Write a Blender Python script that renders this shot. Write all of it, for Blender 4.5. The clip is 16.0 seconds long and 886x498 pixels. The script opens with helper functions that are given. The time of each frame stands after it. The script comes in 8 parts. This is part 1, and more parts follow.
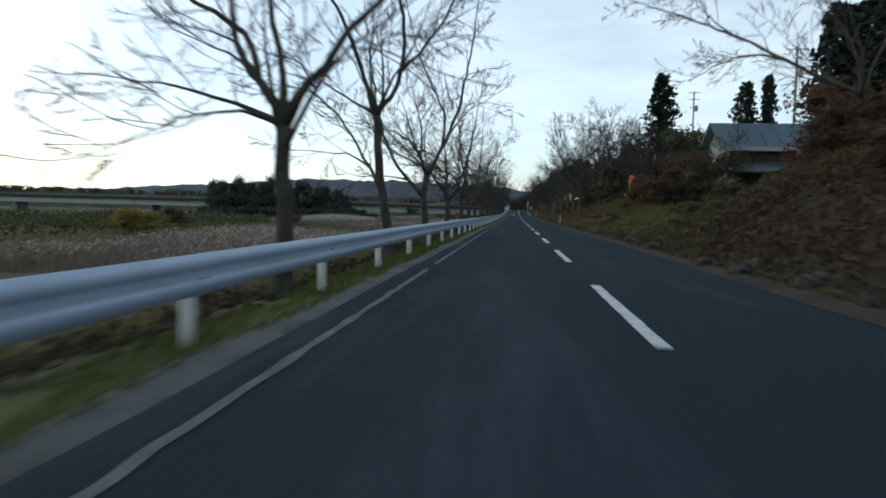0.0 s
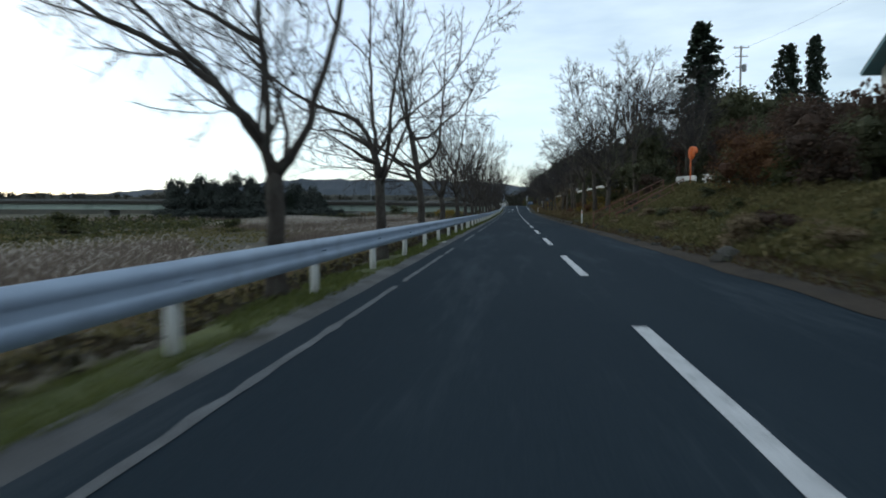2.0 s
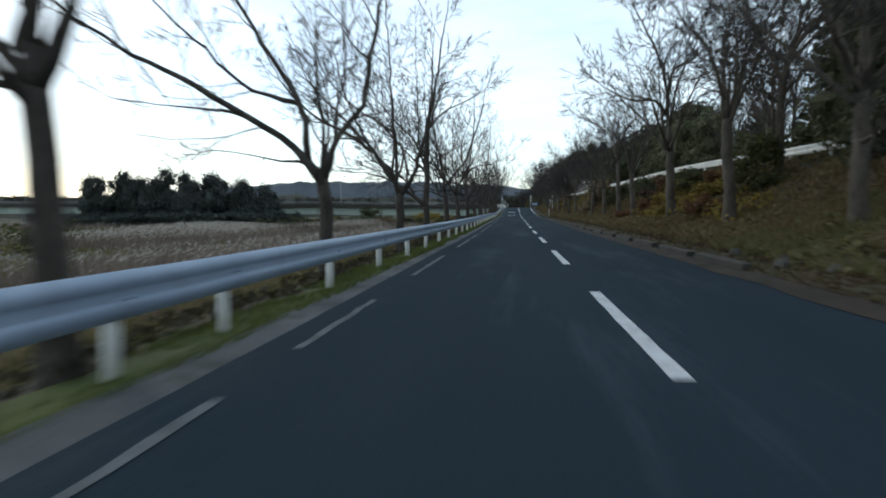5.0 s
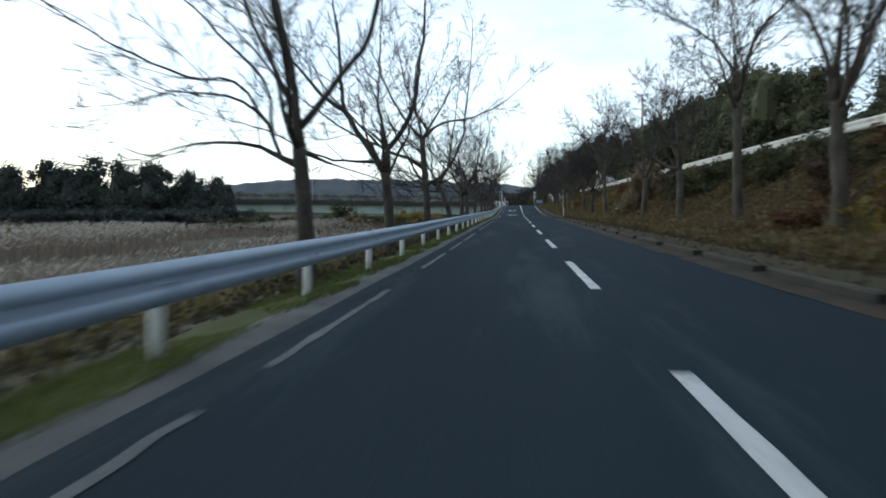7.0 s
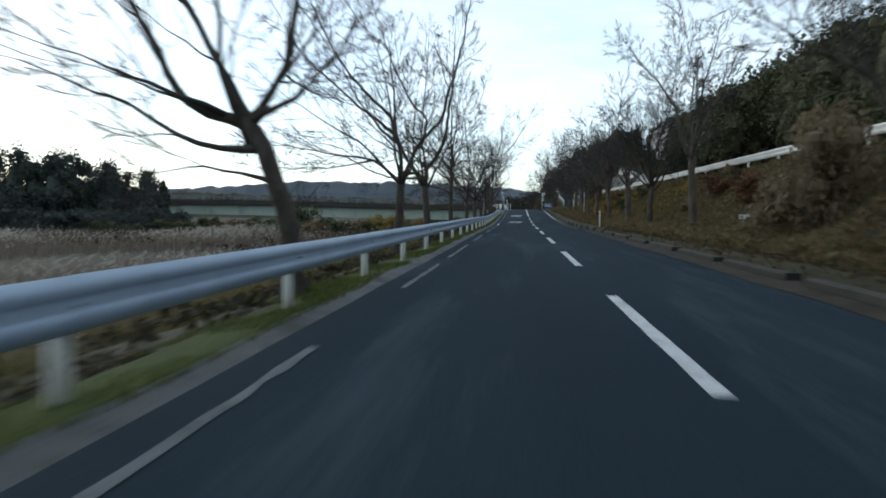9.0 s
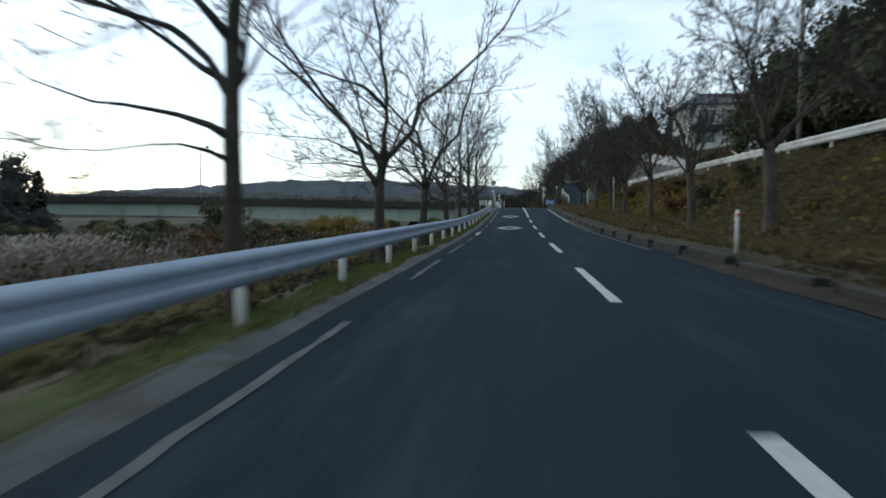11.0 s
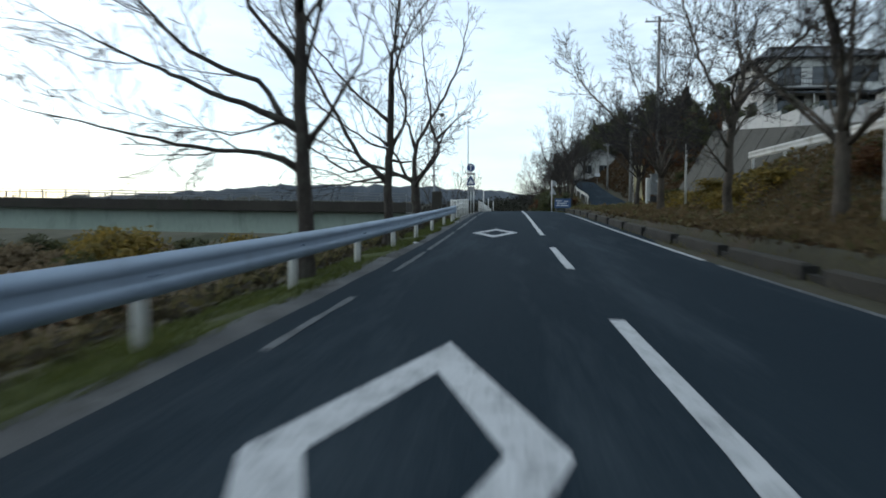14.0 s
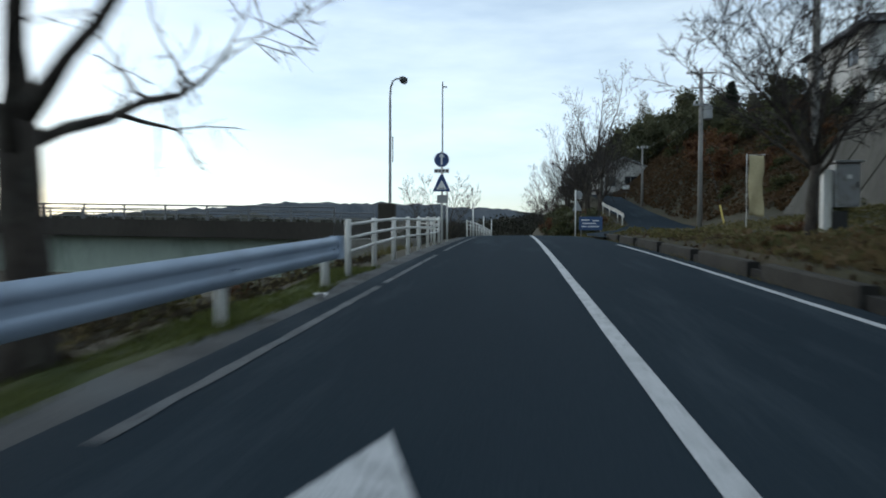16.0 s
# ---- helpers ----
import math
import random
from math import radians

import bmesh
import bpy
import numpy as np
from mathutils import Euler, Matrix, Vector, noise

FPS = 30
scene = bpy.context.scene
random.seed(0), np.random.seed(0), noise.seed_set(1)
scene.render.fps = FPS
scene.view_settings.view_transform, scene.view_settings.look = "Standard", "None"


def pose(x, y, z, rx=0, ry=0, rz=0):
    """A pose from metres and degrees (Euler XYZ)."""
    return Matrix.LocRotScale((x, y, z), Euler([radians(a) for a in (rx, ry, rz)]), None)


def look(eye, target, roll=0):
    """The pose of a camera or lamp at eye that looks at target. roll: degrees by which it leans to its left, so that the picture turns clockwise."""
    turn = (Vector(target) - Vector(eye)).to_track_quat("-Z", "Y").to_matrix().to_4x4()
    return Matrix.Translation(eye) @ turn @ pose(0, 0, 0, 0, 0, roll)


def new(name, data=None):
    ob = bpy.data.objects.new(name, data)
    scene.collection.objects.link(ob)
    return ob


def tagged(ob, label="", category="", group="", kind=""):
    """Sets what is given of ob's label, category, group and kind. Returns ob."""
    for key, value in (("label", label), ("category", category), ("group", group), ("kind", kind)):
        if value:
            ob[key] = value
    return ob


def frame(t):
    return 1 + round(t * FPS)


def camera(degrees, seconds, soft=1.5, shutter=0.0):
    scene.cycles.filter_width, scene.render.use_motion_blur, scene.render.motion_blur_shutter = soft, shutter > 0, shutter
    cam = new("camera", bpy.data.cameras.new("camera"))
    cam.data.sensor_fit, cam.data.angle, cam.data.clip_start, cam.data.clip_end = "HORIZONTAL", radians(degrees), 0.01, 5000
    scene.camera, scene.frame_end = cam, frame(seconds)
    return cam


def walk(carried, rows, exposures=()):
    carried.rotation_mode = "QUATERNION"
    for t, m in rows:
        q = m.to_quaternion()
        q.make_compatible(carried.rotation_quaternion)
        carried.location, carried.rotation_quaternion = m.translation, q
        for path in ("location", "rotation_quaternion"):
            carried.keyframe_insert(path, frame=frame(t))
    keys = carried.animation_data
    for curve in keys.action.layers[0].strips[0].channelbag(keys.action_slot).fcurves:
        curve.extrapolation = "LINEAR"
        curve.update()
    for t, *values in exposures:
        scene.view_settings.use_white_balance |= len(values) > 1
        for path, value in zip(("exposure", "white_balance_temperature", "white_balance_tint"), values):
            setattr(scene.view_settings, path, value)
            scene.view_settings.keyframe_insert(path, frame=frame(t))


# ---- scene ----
cam = camera(66.70, 16.0, soft=1.8, shutter=0.5)
PATH = [
    (0, pose(-1.302, 0.029, 1.152, 86.729, -1.108, 6.050)),
    (0.5, pose(-1.309, 6.144, 1.151, 86.705, -0.961, 5.858)),
    (1, pose(-1.255, 12.198, 1.151, 86.656, -0.386, 5.783)),
    (1.5, pose(-1.225, 18.222, 1.151, 86.716, -0.094, 5.836)),
    (2, pose(-1.227, 24.294, 1.142, 86.526, 0.264, 5.885)),
    (2.5, pose(-1.212, 30.456, 1.131, 86.761, -0.150, 6.088)),
    (3, pose(-1.184, 36.614, 1.119, 86.695, 0.789, 6.073)),
    (3.5, pose(-1.152, 42.735, 1.108, 86.585, 0.499, 6.091)),
    (4, pose(-1.149, 48.896, 1.096, 86.773, 0.622, 6.091)),
    (6.5, pose(-1.105, 79.904, 1.042, 86.673, 0.071, 5.894)),
    (7, pose(-1.162, 86.125, 1.032, 86.593, 0.166, 6.074)),
    (7.5, pose(-1.174, 92.363, 1.022, 86.587, 0.225, 6.263)),
    (8, pose(-1.217, 98.733, 1.011, 87.092, -0.072, 6.243)),
    (8.5, pose(-1.273, 105.174, 1.025, 87.069, -0.085, 6.295)),
    (9, pose(-1.277, 111.613, 1.045, 86.928, -0.363, 6.378)),
    (11.5, pose(-1.284, 143.756, 1.159, 86.746, -0.188, 5.878)),
    (12, pose(-1.275, 150.052, 1.178, 86.543, -0.591, 5.770)),
    (12.5, pose(-1.236, 156.261, 1.194, 86.489, -0.247, 5.585)),
    (13, pose(-1.150, 162.379, 1.195, 86.655, -0.097, 5.522)),
    (13.5, pose(-1.023, 168.399, 1.197, 86.841, -0.276, 5.572)),
    (14, pose(-1.051, 174.251, 1.269, 87.235, 0.042, 5.619)),
    (14.5, pose(-0.949, 179.980, 1.364, 88.067, 0.431, 5.839)),
    (15, pose(-0.953, 185.559, 1.466, 88.054, 0.054, 5.982)),
    (15.5, pose(-1.016, 190.970, 1.643, 88.162, 0.132, 5.961)),
    (16, pose(-0.895, 196.364, 1.819, 88.768, -0.164, 6.174)),
]
walk(cam, PATH, [(0.0, -0.15), (4.0, 0.05), (6.5, 0.3), (9.0, 0.2), (11.5, 0.05), (13.0, 0.08), (14.5, 0.0), (16.0, -0.12)])

# ---------------------------------------------------------------- light
SUN_DIR = (-0.77, 0.55, 0.345)          # low evening sun behind thin cloud, ahead and over the river
world = bpy.data.worlds.new("evening_sky")
scene.world = world
world.use_nodes = True
wn, wl = world.node_tree.nodes, world.node_tree.links
wn.clear()
w_out = wn.new("ShaderNodeOutputWorld")
w_bg = wn.new("ShaderNodeBackground")
w_sky = wn.new("ShaderNodeTexSky")
w_sky.sky_type = "NISHITA"
w_sky.sun_disc = False
w_sky.sun_elevation = radians(20)
w_sky.sun_rotation = math.atan2(SUN_DIR[0], SUN_DIR[1])
w_sky.altitude = 100
w_sky.air_density, w_sky.dust_density, w_sky.ozone_density = 1.0, 0.7, 3.0
w_tc = wn.new("ShaderNodeTexCoord")
w_map = wn.new("ShaderNodeMapping")
w_map.inputs["Scale"].default_value = (1.0, 1.0, 4.5)
w_noise = wn.new("ShaderNodeTexNoise")
w_noise.inputs["Scale"].default_value = 2.2
w_noise.inputs["Detail"].default_value = 6
w_noise.inputs["Roughness"].default_value = 0.55
w_ramp = wn.new("ShaderNodeValToRGB")
w_ramp.color_ramp.elements[0].position, w_ramp.color_ramp.elements[1].position = 0.38, 0.72
w_ramp.color_ramp.elements[0].color, w_ramp.color_ramp.elements[1].color = (0.32, 0.32, 0.32, 1), (0.78, 0.78, 0.78, 1)
w_mix = wn.new("ShaderNodeMix")
w_mix.data_type = "RGBA"
w_mix.inputs["B"].default_value = (7.8, 9.2, 9.8, 1)      # thin high cloud
wl.new(w_tc.outputs["Generated"], w_map.inputs["Vector"])
wl.new(w_map.outputs["Vector"], w_noise.inputs["Vector"])
wl.new(w_noise.outputs["Fac"], w_ramp.inputs["Fac"])
wl.new(w_ramp.outputs["Color"], w_mix.inputs["Factor"])
wl.new(w_sky.outputs["Color"], w_mix.inputs["A"])
wl.new(w_mix.outputs["Result"], w_bg.inputs["Color"])
w_bg.inputs["Strength"].default_value = 0.15
wl.new(w_bg.outputs["Background"], w_out.inputs["Surface"])

sun_data = bpy.data.lights.new("sun", "SUN")
sun_data.energy, sun_data.angle, sun_data.color = 0.4, radians(14), (1.0, 0.9, 0.78)
sun = new("sun", sun_data)
sun.matrix_world = look(SUN_DIR, (0, 0, 0))


# ---------------------------------------------------------------- materials
def material(name, stops, rough=0.85, metal=0.0, scale=1.0, fine=14.0, fine_amount=0.35, bump=0.25, bump_scale=30.0,
             island=0.0, per_object=0.0, stretch=(1, 1, 1), spec=0.4, stain=None, stain_scale=0.6, thin=0.0):
    """Broad patches through a ramp of base colours, fine grain over it, and a bump."""
    m = bpy.data.materials.new(name)
    m.use_nodes = True
    n, l = m.node_tree.nodes, m.node_tree.links
    b = n["Principled BSDF"]
    tc = n.new("ShaderNodeTexCoord")
    mp = n.new("ShaderNodeMapping")
    mp.inputs["Scale"].default_value = stretch
    l.new(tc.outputs["Object"], mp.inputs["Vector"])
    big = n.new("ShaderNodeTexNoise")
    big.inputs["Scale"].default_value, big.inputs["Detail"].default_value = scale, 5
    small = n.new("ShaderNodeTexNoise")
    small.inputs["Scale"].default_value, small.inputs["Detail"].default_value = fine, 4
    for q in (big, small):
        l.new(mp.outputs["Vector"], q.inputs["Vector"])
    mixv = n.new("ShaderNodeMix")
    mixv.inputs["Factor"].default_value = fine_amount
    l.new(big.outputs["Fac"], mixv.inputs["A"])
    l.new(small.outputs["Fac"], mixv.inputs["B"])
    value = mixv.outputs["Result"]
    for amount, kind, output in ((island, "ShaderNodeNewGeometry", "Random Per Island"), (per_object, "ShaderNodeObjectInfo", "Random")):
        if amount:
            src = n.new(kind)
            mi = n.new("ShaderNodeMix")
            mi.inputs["Factor"].default_value = amount
            l.new(value, mi.inputs["A"])
            l.new(src.outputs[output], mi.inputs["B"])
            value = mi.outputs["Result"]
    ramp = n.new("ShaderNodeValToRGB")
    els = ramp.color_ramp.elements
    spread = (0.33, 0.67) if not island else (0.12, 0.88)
    for i, c in enumerate(stops):
        pos = spread[0] + (spread[1] - spread[0]) * i / max(1, len(stops) - 1)
        e = els[i] if i < 2 else els.new(pos)
        e.position, e.color = pos, (*c, 1)
    l.new(value, ramp.inputs["Fac"])
    colour = ramp.outputs["Color"]
    if stain:
        sn = n.new("ShaderNodeTexNoise")
        sn.inputs["Scale"].default_value, sn.inputs["Detail"].default_value = stain_scale, 8
        sn.inputs["Roughness"].default_value = 0.7
        l.new(mp.outputs["Vector"], sn.inputs["Vector"])
        sr = n.new("ShaderNodeMapRange")
        sr.inputs["From Min"].default_value, sr.inputs["From Max"].default_value = 0.52, 0.68
        l.new(sn.outputs["Fac"], sr.inputs["Value"])
        sm = n.new("ShaderNodeMix")
        sm.data_type = "RGBA"
        sm.inputs["B"].default_value = (*stain, 1)
        l.new(sr.outputs["Result"], sm.inputs["Factor"])
        l.new(colour, sm.inputs["A"])
        colour = sm.outputs["Result"]
    l.new(colour, b.inputs["Base Color"])
    b.inputs["Roughness"].default_value, b.inputs["Metallic"].default_value = rough, metal
    b.inputs["Specular IOR Level"].default_value = spec
    if bump:
        bn = n.new("ShaderNodeTexNoise")
        bn.inputs["Scale"].default_value, bn.inputs["Detail"].default_value = bump_scale, 5
        l.new(mp.outputs["Vector"], bn.inputs["Vector"])
        bp = n.new("ShaderNodeBump")
        bp.inputs["Strength"].default_value, bp.inputs["Distance"].default_value = bump, 0.03
        l.new(bn.outputs["Fac"], bp.inputs["Height"])
        l.new(bp.outputs["Normal"], b.inputs["Normal"])
    if thin:                                # leaves let some light through
        tr = n.new("ShaderNodeBsdfTranslucent")
        l.new(colour, tr.inputs["Color"])
        ms = n.new("ShaderNodeMixShader")
        ms.inputs["Fac"].default_value = thin
        l.new(b.outputs["BSDF"], ms.inputs[1])
        l.new(tr.outputs["BSDF"], ms.inputs[2])
        l.new(ms.outputs["Shader"], n["Material Output"].inputs["Surface"])
    return m


M = {
    "asphalt": material("asphalt", [(0.0158, 0.0255, 0.0343), (0.0256, 0.0376, 0.0483)], 0.9, spec=0.03, scale=0.35, fine=60, fine_amount=0.45, bump=0.5,
                        bump_scale=160, stretch=(1.3, 0.14, 1), stain=(0.040, 0.054, 0.066), stain_scale=0.5),
    "paint": material("road_paint", [(0.34, 0.35, 0.36), (0.56, 0.57, 0.58)], 0.7, scale=3, fine=45, fine_amount=0.6, bump=0.3, bump_scale=120,
                      stain=(0.16, 0.165, 0.17), stain_scale=7),
    "worn_paint": material("worn_road_paint", [(0.030, 0.036, 0.042), (0.135, 0.146, 0.156)], 0.8, scale=2.4, fine=40, fine_amount=0.5, bump=0.3, bump_scale=120,
                           stain=(0.032, 0.034, 0.037), stain_scale=2),
    "gravel": material("dusty_shoulder", [(0.050, 0.054, 0.057), (0.125, 0.130, 0.132)], 0.95, spec=0.2, scale=0.9, fine=40, bump=0.6, bump_scale=70,
                       stain=(0.035, 0.036, 0.03), stain_scale=1.3),
    "ground": material("grassy_earth", [(0.020, 0.016, 0.010), (0.032, 0.030, 0.013), (0.048, 0.038, 0.020)], 0.95, scale=0.22, fine=5, bump=0.8, bump_scale=9,
                       stain=(0.045, 0.028, 0.016), stain_scale=0.3),
    "steel": material("galvanised_steel", [(0.30, 0.38, 0.49), (0.39, 0.475, 0.59)], 0.5, 0.25, scale=0.8, fine=18, bump=0.04, bump_scale=25,
                      stain=(0.29, 0.35, 0.44), stain_scale=2.5),
    "white_post": material("white_painted_steel", [(0.55, 0.55, 0.52), (0.74, 0.74, 0.71)], 0.5, scale=2, fine=20, bump=0.05, stain=(0.38, 0.35, 0.29), stain_scale=3.5, stretch=(1, 1, 0.3)),
    "white_rail": material("old_white_rail_paint", [(0.50, 0.49, 0.45), (0.68, 0.67, 0.63)], 0.55, scale=0.7, fine=9, bump=0.06, stain=(0.34, 0.31, 0.26), stain_scale=1.8),
    "bark": material("cherry_bark", [(0.014, 0.011, 0.009), (0.040, 0.032, 0.026), (0.072, 0.061, 0.050)], 0.92, scale=4, fine=22, bump=0.8, bump_scale=22,
                     stretch=(1, 1, 0.5), stain=(0.074, 0.072, 0.060), stain_scale=3),
    "twig": material("bare_twigs", [(0.020, 0.017, 0.017), (0.040, 0.035, 0.034)], 0.9, scale=2, fine=9, bump=0.0, per_object=0.25),
    "pale_bark": material("grey_bark", [(0.034, 0.027, 0.020), (0.078, 0.063, 0.049), (0.122, 0.102, 0.082)], 0.92, scale=3, fine=16, bump=0.8, bump_scale=20,
                          stretch=(1, 1, 0.5), stain=(0.05, 0.055, 0.035), stain_scale=2),
    "evergreen": material("evergreen_leaves", [(0.030, 0.037, 0.019), (0.062, 0.067, 0.031), (0.106, 0.099, 0.047)], 0.8, scale=0.8, fine=6, thin=0.2, bump=0.0, island=0.32, per_object=0.12),
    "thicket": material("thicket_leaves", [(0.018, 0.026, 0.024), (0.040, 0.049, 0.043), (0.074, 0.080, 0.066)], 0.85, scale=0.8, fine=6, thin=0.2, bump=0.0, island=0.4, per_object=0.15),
    "cedar": material("cedar_foliage", [(0.008, 0.016, 0.012), (0.020, 0.032, 0.020), (0.034, 0.045, 0.022)], 0.85, scale=0.8, fine=6, thin=0.2, bump=0.0, island=0.32, per_object=0.12),
    "shrub": material("shrub_leaves", [(0.028, 0.031, 0.017), (0.056, 0.064, 0.022), (0.105, 0.084, 0.031)], 0.85, scale=0.6, fine=5, thin=0.4, bump=0.0, island=0.55, per_object=0.15),
    "rust": material("autumn_leaves", [(0.056, 0.026, 0.014), (0.11, 0.050, 0.023), (0.155, 0.082, 0.030)], 0.85, scale=0.6, fine=5, thin=0.4, bump=0.0, island=0.55),
    "yellow": material("yellow_leaves", [(0.080, 0.070, 0.018), (0.175, 0.128, 0.028), (0.275, 0.180, 0.036)], 0.8, scale=0.5, fine=5, thin=0.4, bump=0.0, island=0.55),
    "slope": material("slope_undergrowth", [(0.048, 0.043, 0.022), (0.098, 0.076, 0.038), (0.142, 0.094, 0.047), (0.095, 0.100, 0.040), (0.168, 0.130, 0.058)], 0.88,
                      scale=0.28, fine=1.6, fine_amount=0.4, thin=0.4, bump=0.0, island=0.26),
    "bank": material("bank_grass", [(0.034, 0.034, 0.012), (0.070, 0.070, 0.022), (0.150, 0.125, 0.055), (0.080, 0.052, 0.026)], 0.9, scale=0.3, fine=1.6, fine_amount=0.4, thin=0.4, bump=0.0, island=0.24),
    "weeds": material("dark_weeds", [(0.010, 0.010, 0.007), (0.022, 0.021, 0.012), (0.045, 0.034, 0.018), (0.030, 0.036, 0.012)], 0.9, scale=0.5, fine=2.0, fine_amount=0.4, thin=0.3, bump=0.0, island=0.26),
    "dry": material("dry_brush", [(0.085, 0.062, 0.036), (0.165, 0.124, 0.074), (0.25, 0.195, 0.125)], 0.9, scale=0.5, fine=2.0, thin=0.4, bump=0.0, island=0.4),
    "brown": material("brown_twiggy_shrub", [(0.025, 0.019, 0.015), (0.062, 0.039, 0.027), (0.112, 0.057, 0.033)], 0.9, scale=0.5, fine=4, thin=0.3, bump=0.0, island=0.4, per_object=0.2),
    "leafy_bank": material("leafy_brown_bank", [(0.025, 0.020, 0.014), (0.056, 0.035, 0.022), (0.094, 0.060, 0.037), (0.050, 0.045, 0.020)], 0.9, scale=0.4, fine=2, thin=0.3, bump=0.0, island=0.3),
    "stone": material("dark_mossy_stone", [(0.016, 0.015, 0.013), (0.038, 0.035, 0.030), (0.060, 0.056, 0.049)], 0.9, scale=3, fine=18, bump=0.7, bump_scale=22, per_object=0.3, stain=(0.030, 0.034, 0.018), stain_scale=4),
    "scrub": material("hill_scrub", [(0.026, 0.026, 0.012), (0.052, 0.036, 0.018), (0.078, 0.044, 0.020), (0.048, 0.050, 0.018)], 0.9, scale=0.25, fine=1.6, fine_amount=0.4, thin=0.4, bump=0.0, island=0.24),
    "autumn": material("yellowing_leaves", [(0.045, 0.050, 0.014), (0.085, 0.080, 0.018), (0.14, 0.085, 0.02)], 0.85, scale=0.6, fine=5, thin=0.5, bump=0.0, island=0.55),
    "grass": material("verge_grass", [(0.030, 0.040, 0.011), (0.066, 0.086, 0.019), (0.122, 0.124, 0.036)], 0.85, scale=0.35, fine=3, thin=0.4, bump=0.0, island=0.45),
    "straw": material("dry_reed", [(0.085, 0.066, 0.052), (0.155, 0.124, 0.100), (0.235, 0.196, 0.165)], 0.9, scale=0.12, fine=1.0, thin=0.4, bump=0.0, island=0.5),
    "plume": material("pampas_plume", [(0.27, 0.243, 0.21), (0.44, 0.405, 0.36)], 0.95, scale=0.2, fine=2, thin=0.4, bump=0.0, island=0.5),
    "field": material("far_field", [(0.020, 0.024, 0.011), (0.035, 0.036, 0.016), (0.052, 0.044, 0.022)], 0.95, scale=0.03, fine=0.4, bump=0.5, bump_scale=2),
    "wood_hill": material("wooded_hill", [(0.030, 0.034, 0.028), (0.052, 0.050, 0.038), (0.070, 0.058, 0.042)], 0.95, scale=0.02, fine=0.2, bump=1.0, bump_scale=0.25),
    # blue aerial haze is mixed into the far hills' colour
    "far_hill": material("haze_tinted_hill", [(0.050, 0.061, 0.074), (0.068, 0.080, 0.094)], 1.0, scale=0.006, fine=0.06, bump=0.6, bump_scale=0.05),
    "far_leaf": material("far_woodland", [(0.022, 0.026, 0.020), (0.040, 0.040, 0.030), (0.058, 0.050, 0.038)], 0.95, spec=0.1, scale=0.03, fine=0.3, bump=0.0, island=0.25),
    "concrete": material("weathered_concrete", [(0.13, 0.125, 0.11), (0.22, 0.215, 0.195)], 0.9, scale=0.8, fine=14, bump=0.4, bump_scale=40, stain=(0.075, 0.07, 0.055), stain_scale=1.1),
    "kerb_concrete": material("grimy_kerb_concrete", [(0.028, 0.026, 0.022), (0.062, 0.058, 0.050)], 0.92, spec=0.2, scale=0.9, fine=14, bump=0.4, bump_scale=40, stain=(0.03, 0.028, 0.02), stain_scale=0.9),
    "dark_concrete": material("mossy_retaining_concrete", [(0.026, 0.022, 0.018), (0.054, 0.047, 0.039)], 0.92, scale=0.35, fine=8, bump=0.4, bump_scale=20,
                              stretch=(1, 1, 0.35), stain=(0.028, 0.03, 0.02), stain_scale=0.5),
    "wall_concrete": material("weathered_retaining_concrete", [(0.052, 0.050, 0.043), (0.100, 0.096, 0.083)], 0.92, scale=0.35, fine=8, bump=0.4, bump_scale=20,
                              stretch=(1, 1, 0.35), stain=(0.040, 0.042, 0.030), stain_scale=0.5),
    "rail_grey": material("pale_grey_railing_paint", [(0.120, 0.125, 0.130), (0.170, 0.175, 0.180)], 0.5, 0.2, scale=1, fine=10, bump=0.0),
    "pole_concrete": material("pole_concrete", [(0.20, 0.195, 0.185), (0.29, 0.28, 0.265)], 0.85, scale=1.5, fine=20, bump=0.15, stain=(0.13, 0.125, 0.115), stain_scale=2, stretch=(1, 1, 0.3)),
    "girder": material("pale_green_girder_paint", [(0.24, 0.29, 0.245), (0.31, 0.36, 0.305)], 0.6, scale=0.15, fine=4, bump=0.05, stain=(0.17, 0.215, 0.175), stain_scale=0.35, stretch=(1, 1, 0.4)),
    "dark_steel": material("dark_railing_steel", [(0.045, 0.045, 0.045), (0.08, 0.08, 0.08)], 0.6, 0.2, scale=1, fine=10, bump=0.0),
    "grey_steel": material("grey_painted_steel", [(0.22, 0.23, 0.235), (0.32, 0.33, 0.335)], 0.5, 0.3, scale=1.5, fine=12, bump=0.04, stain=(0.18, 0.17, 0.155), stain_scale=3),
    "blue_sign": material("blue_sign_face", [(0.014, 0.045, 0.14), (0.020, 0.06, 0.18)], 0.4, scale=4, fine=20, fine_amount=0.2, bump=0.0),
    "pale_blue": material("faded_blue_board", [(0.026, 0.064, 0.15), (0.042, 0.088, 0.19)], 0.5, scale=3, fine=20, fine_amount=0.3, bump=0.0),
    "white_sign": material("white_sign_face", [(0.62, 0.63, 0.63), (0.75, 0.76, 0.76)], 0.4, scale=4, fine=20, fine_amount=0.2, bump=0.0),
    "black": material("dark_print", [(0.02, 0.02, 0.02), (0.035, 0.035, 0.035)], 0.6, scale=5, bump=0.0),
    "orange": material("orange_mirror_paint", [(0.50, 0.10, 0.022), (0.68, 0.15, 0.03)], 0.45, scale=3, fine=18, bump=0.03),
    "red_rail": material("faded_red_handrail", [(0.10, 0.034, 0.022), (0.17, 0.058, 0.036)], 0.6, scale=3, fine=15, bump=0.05),
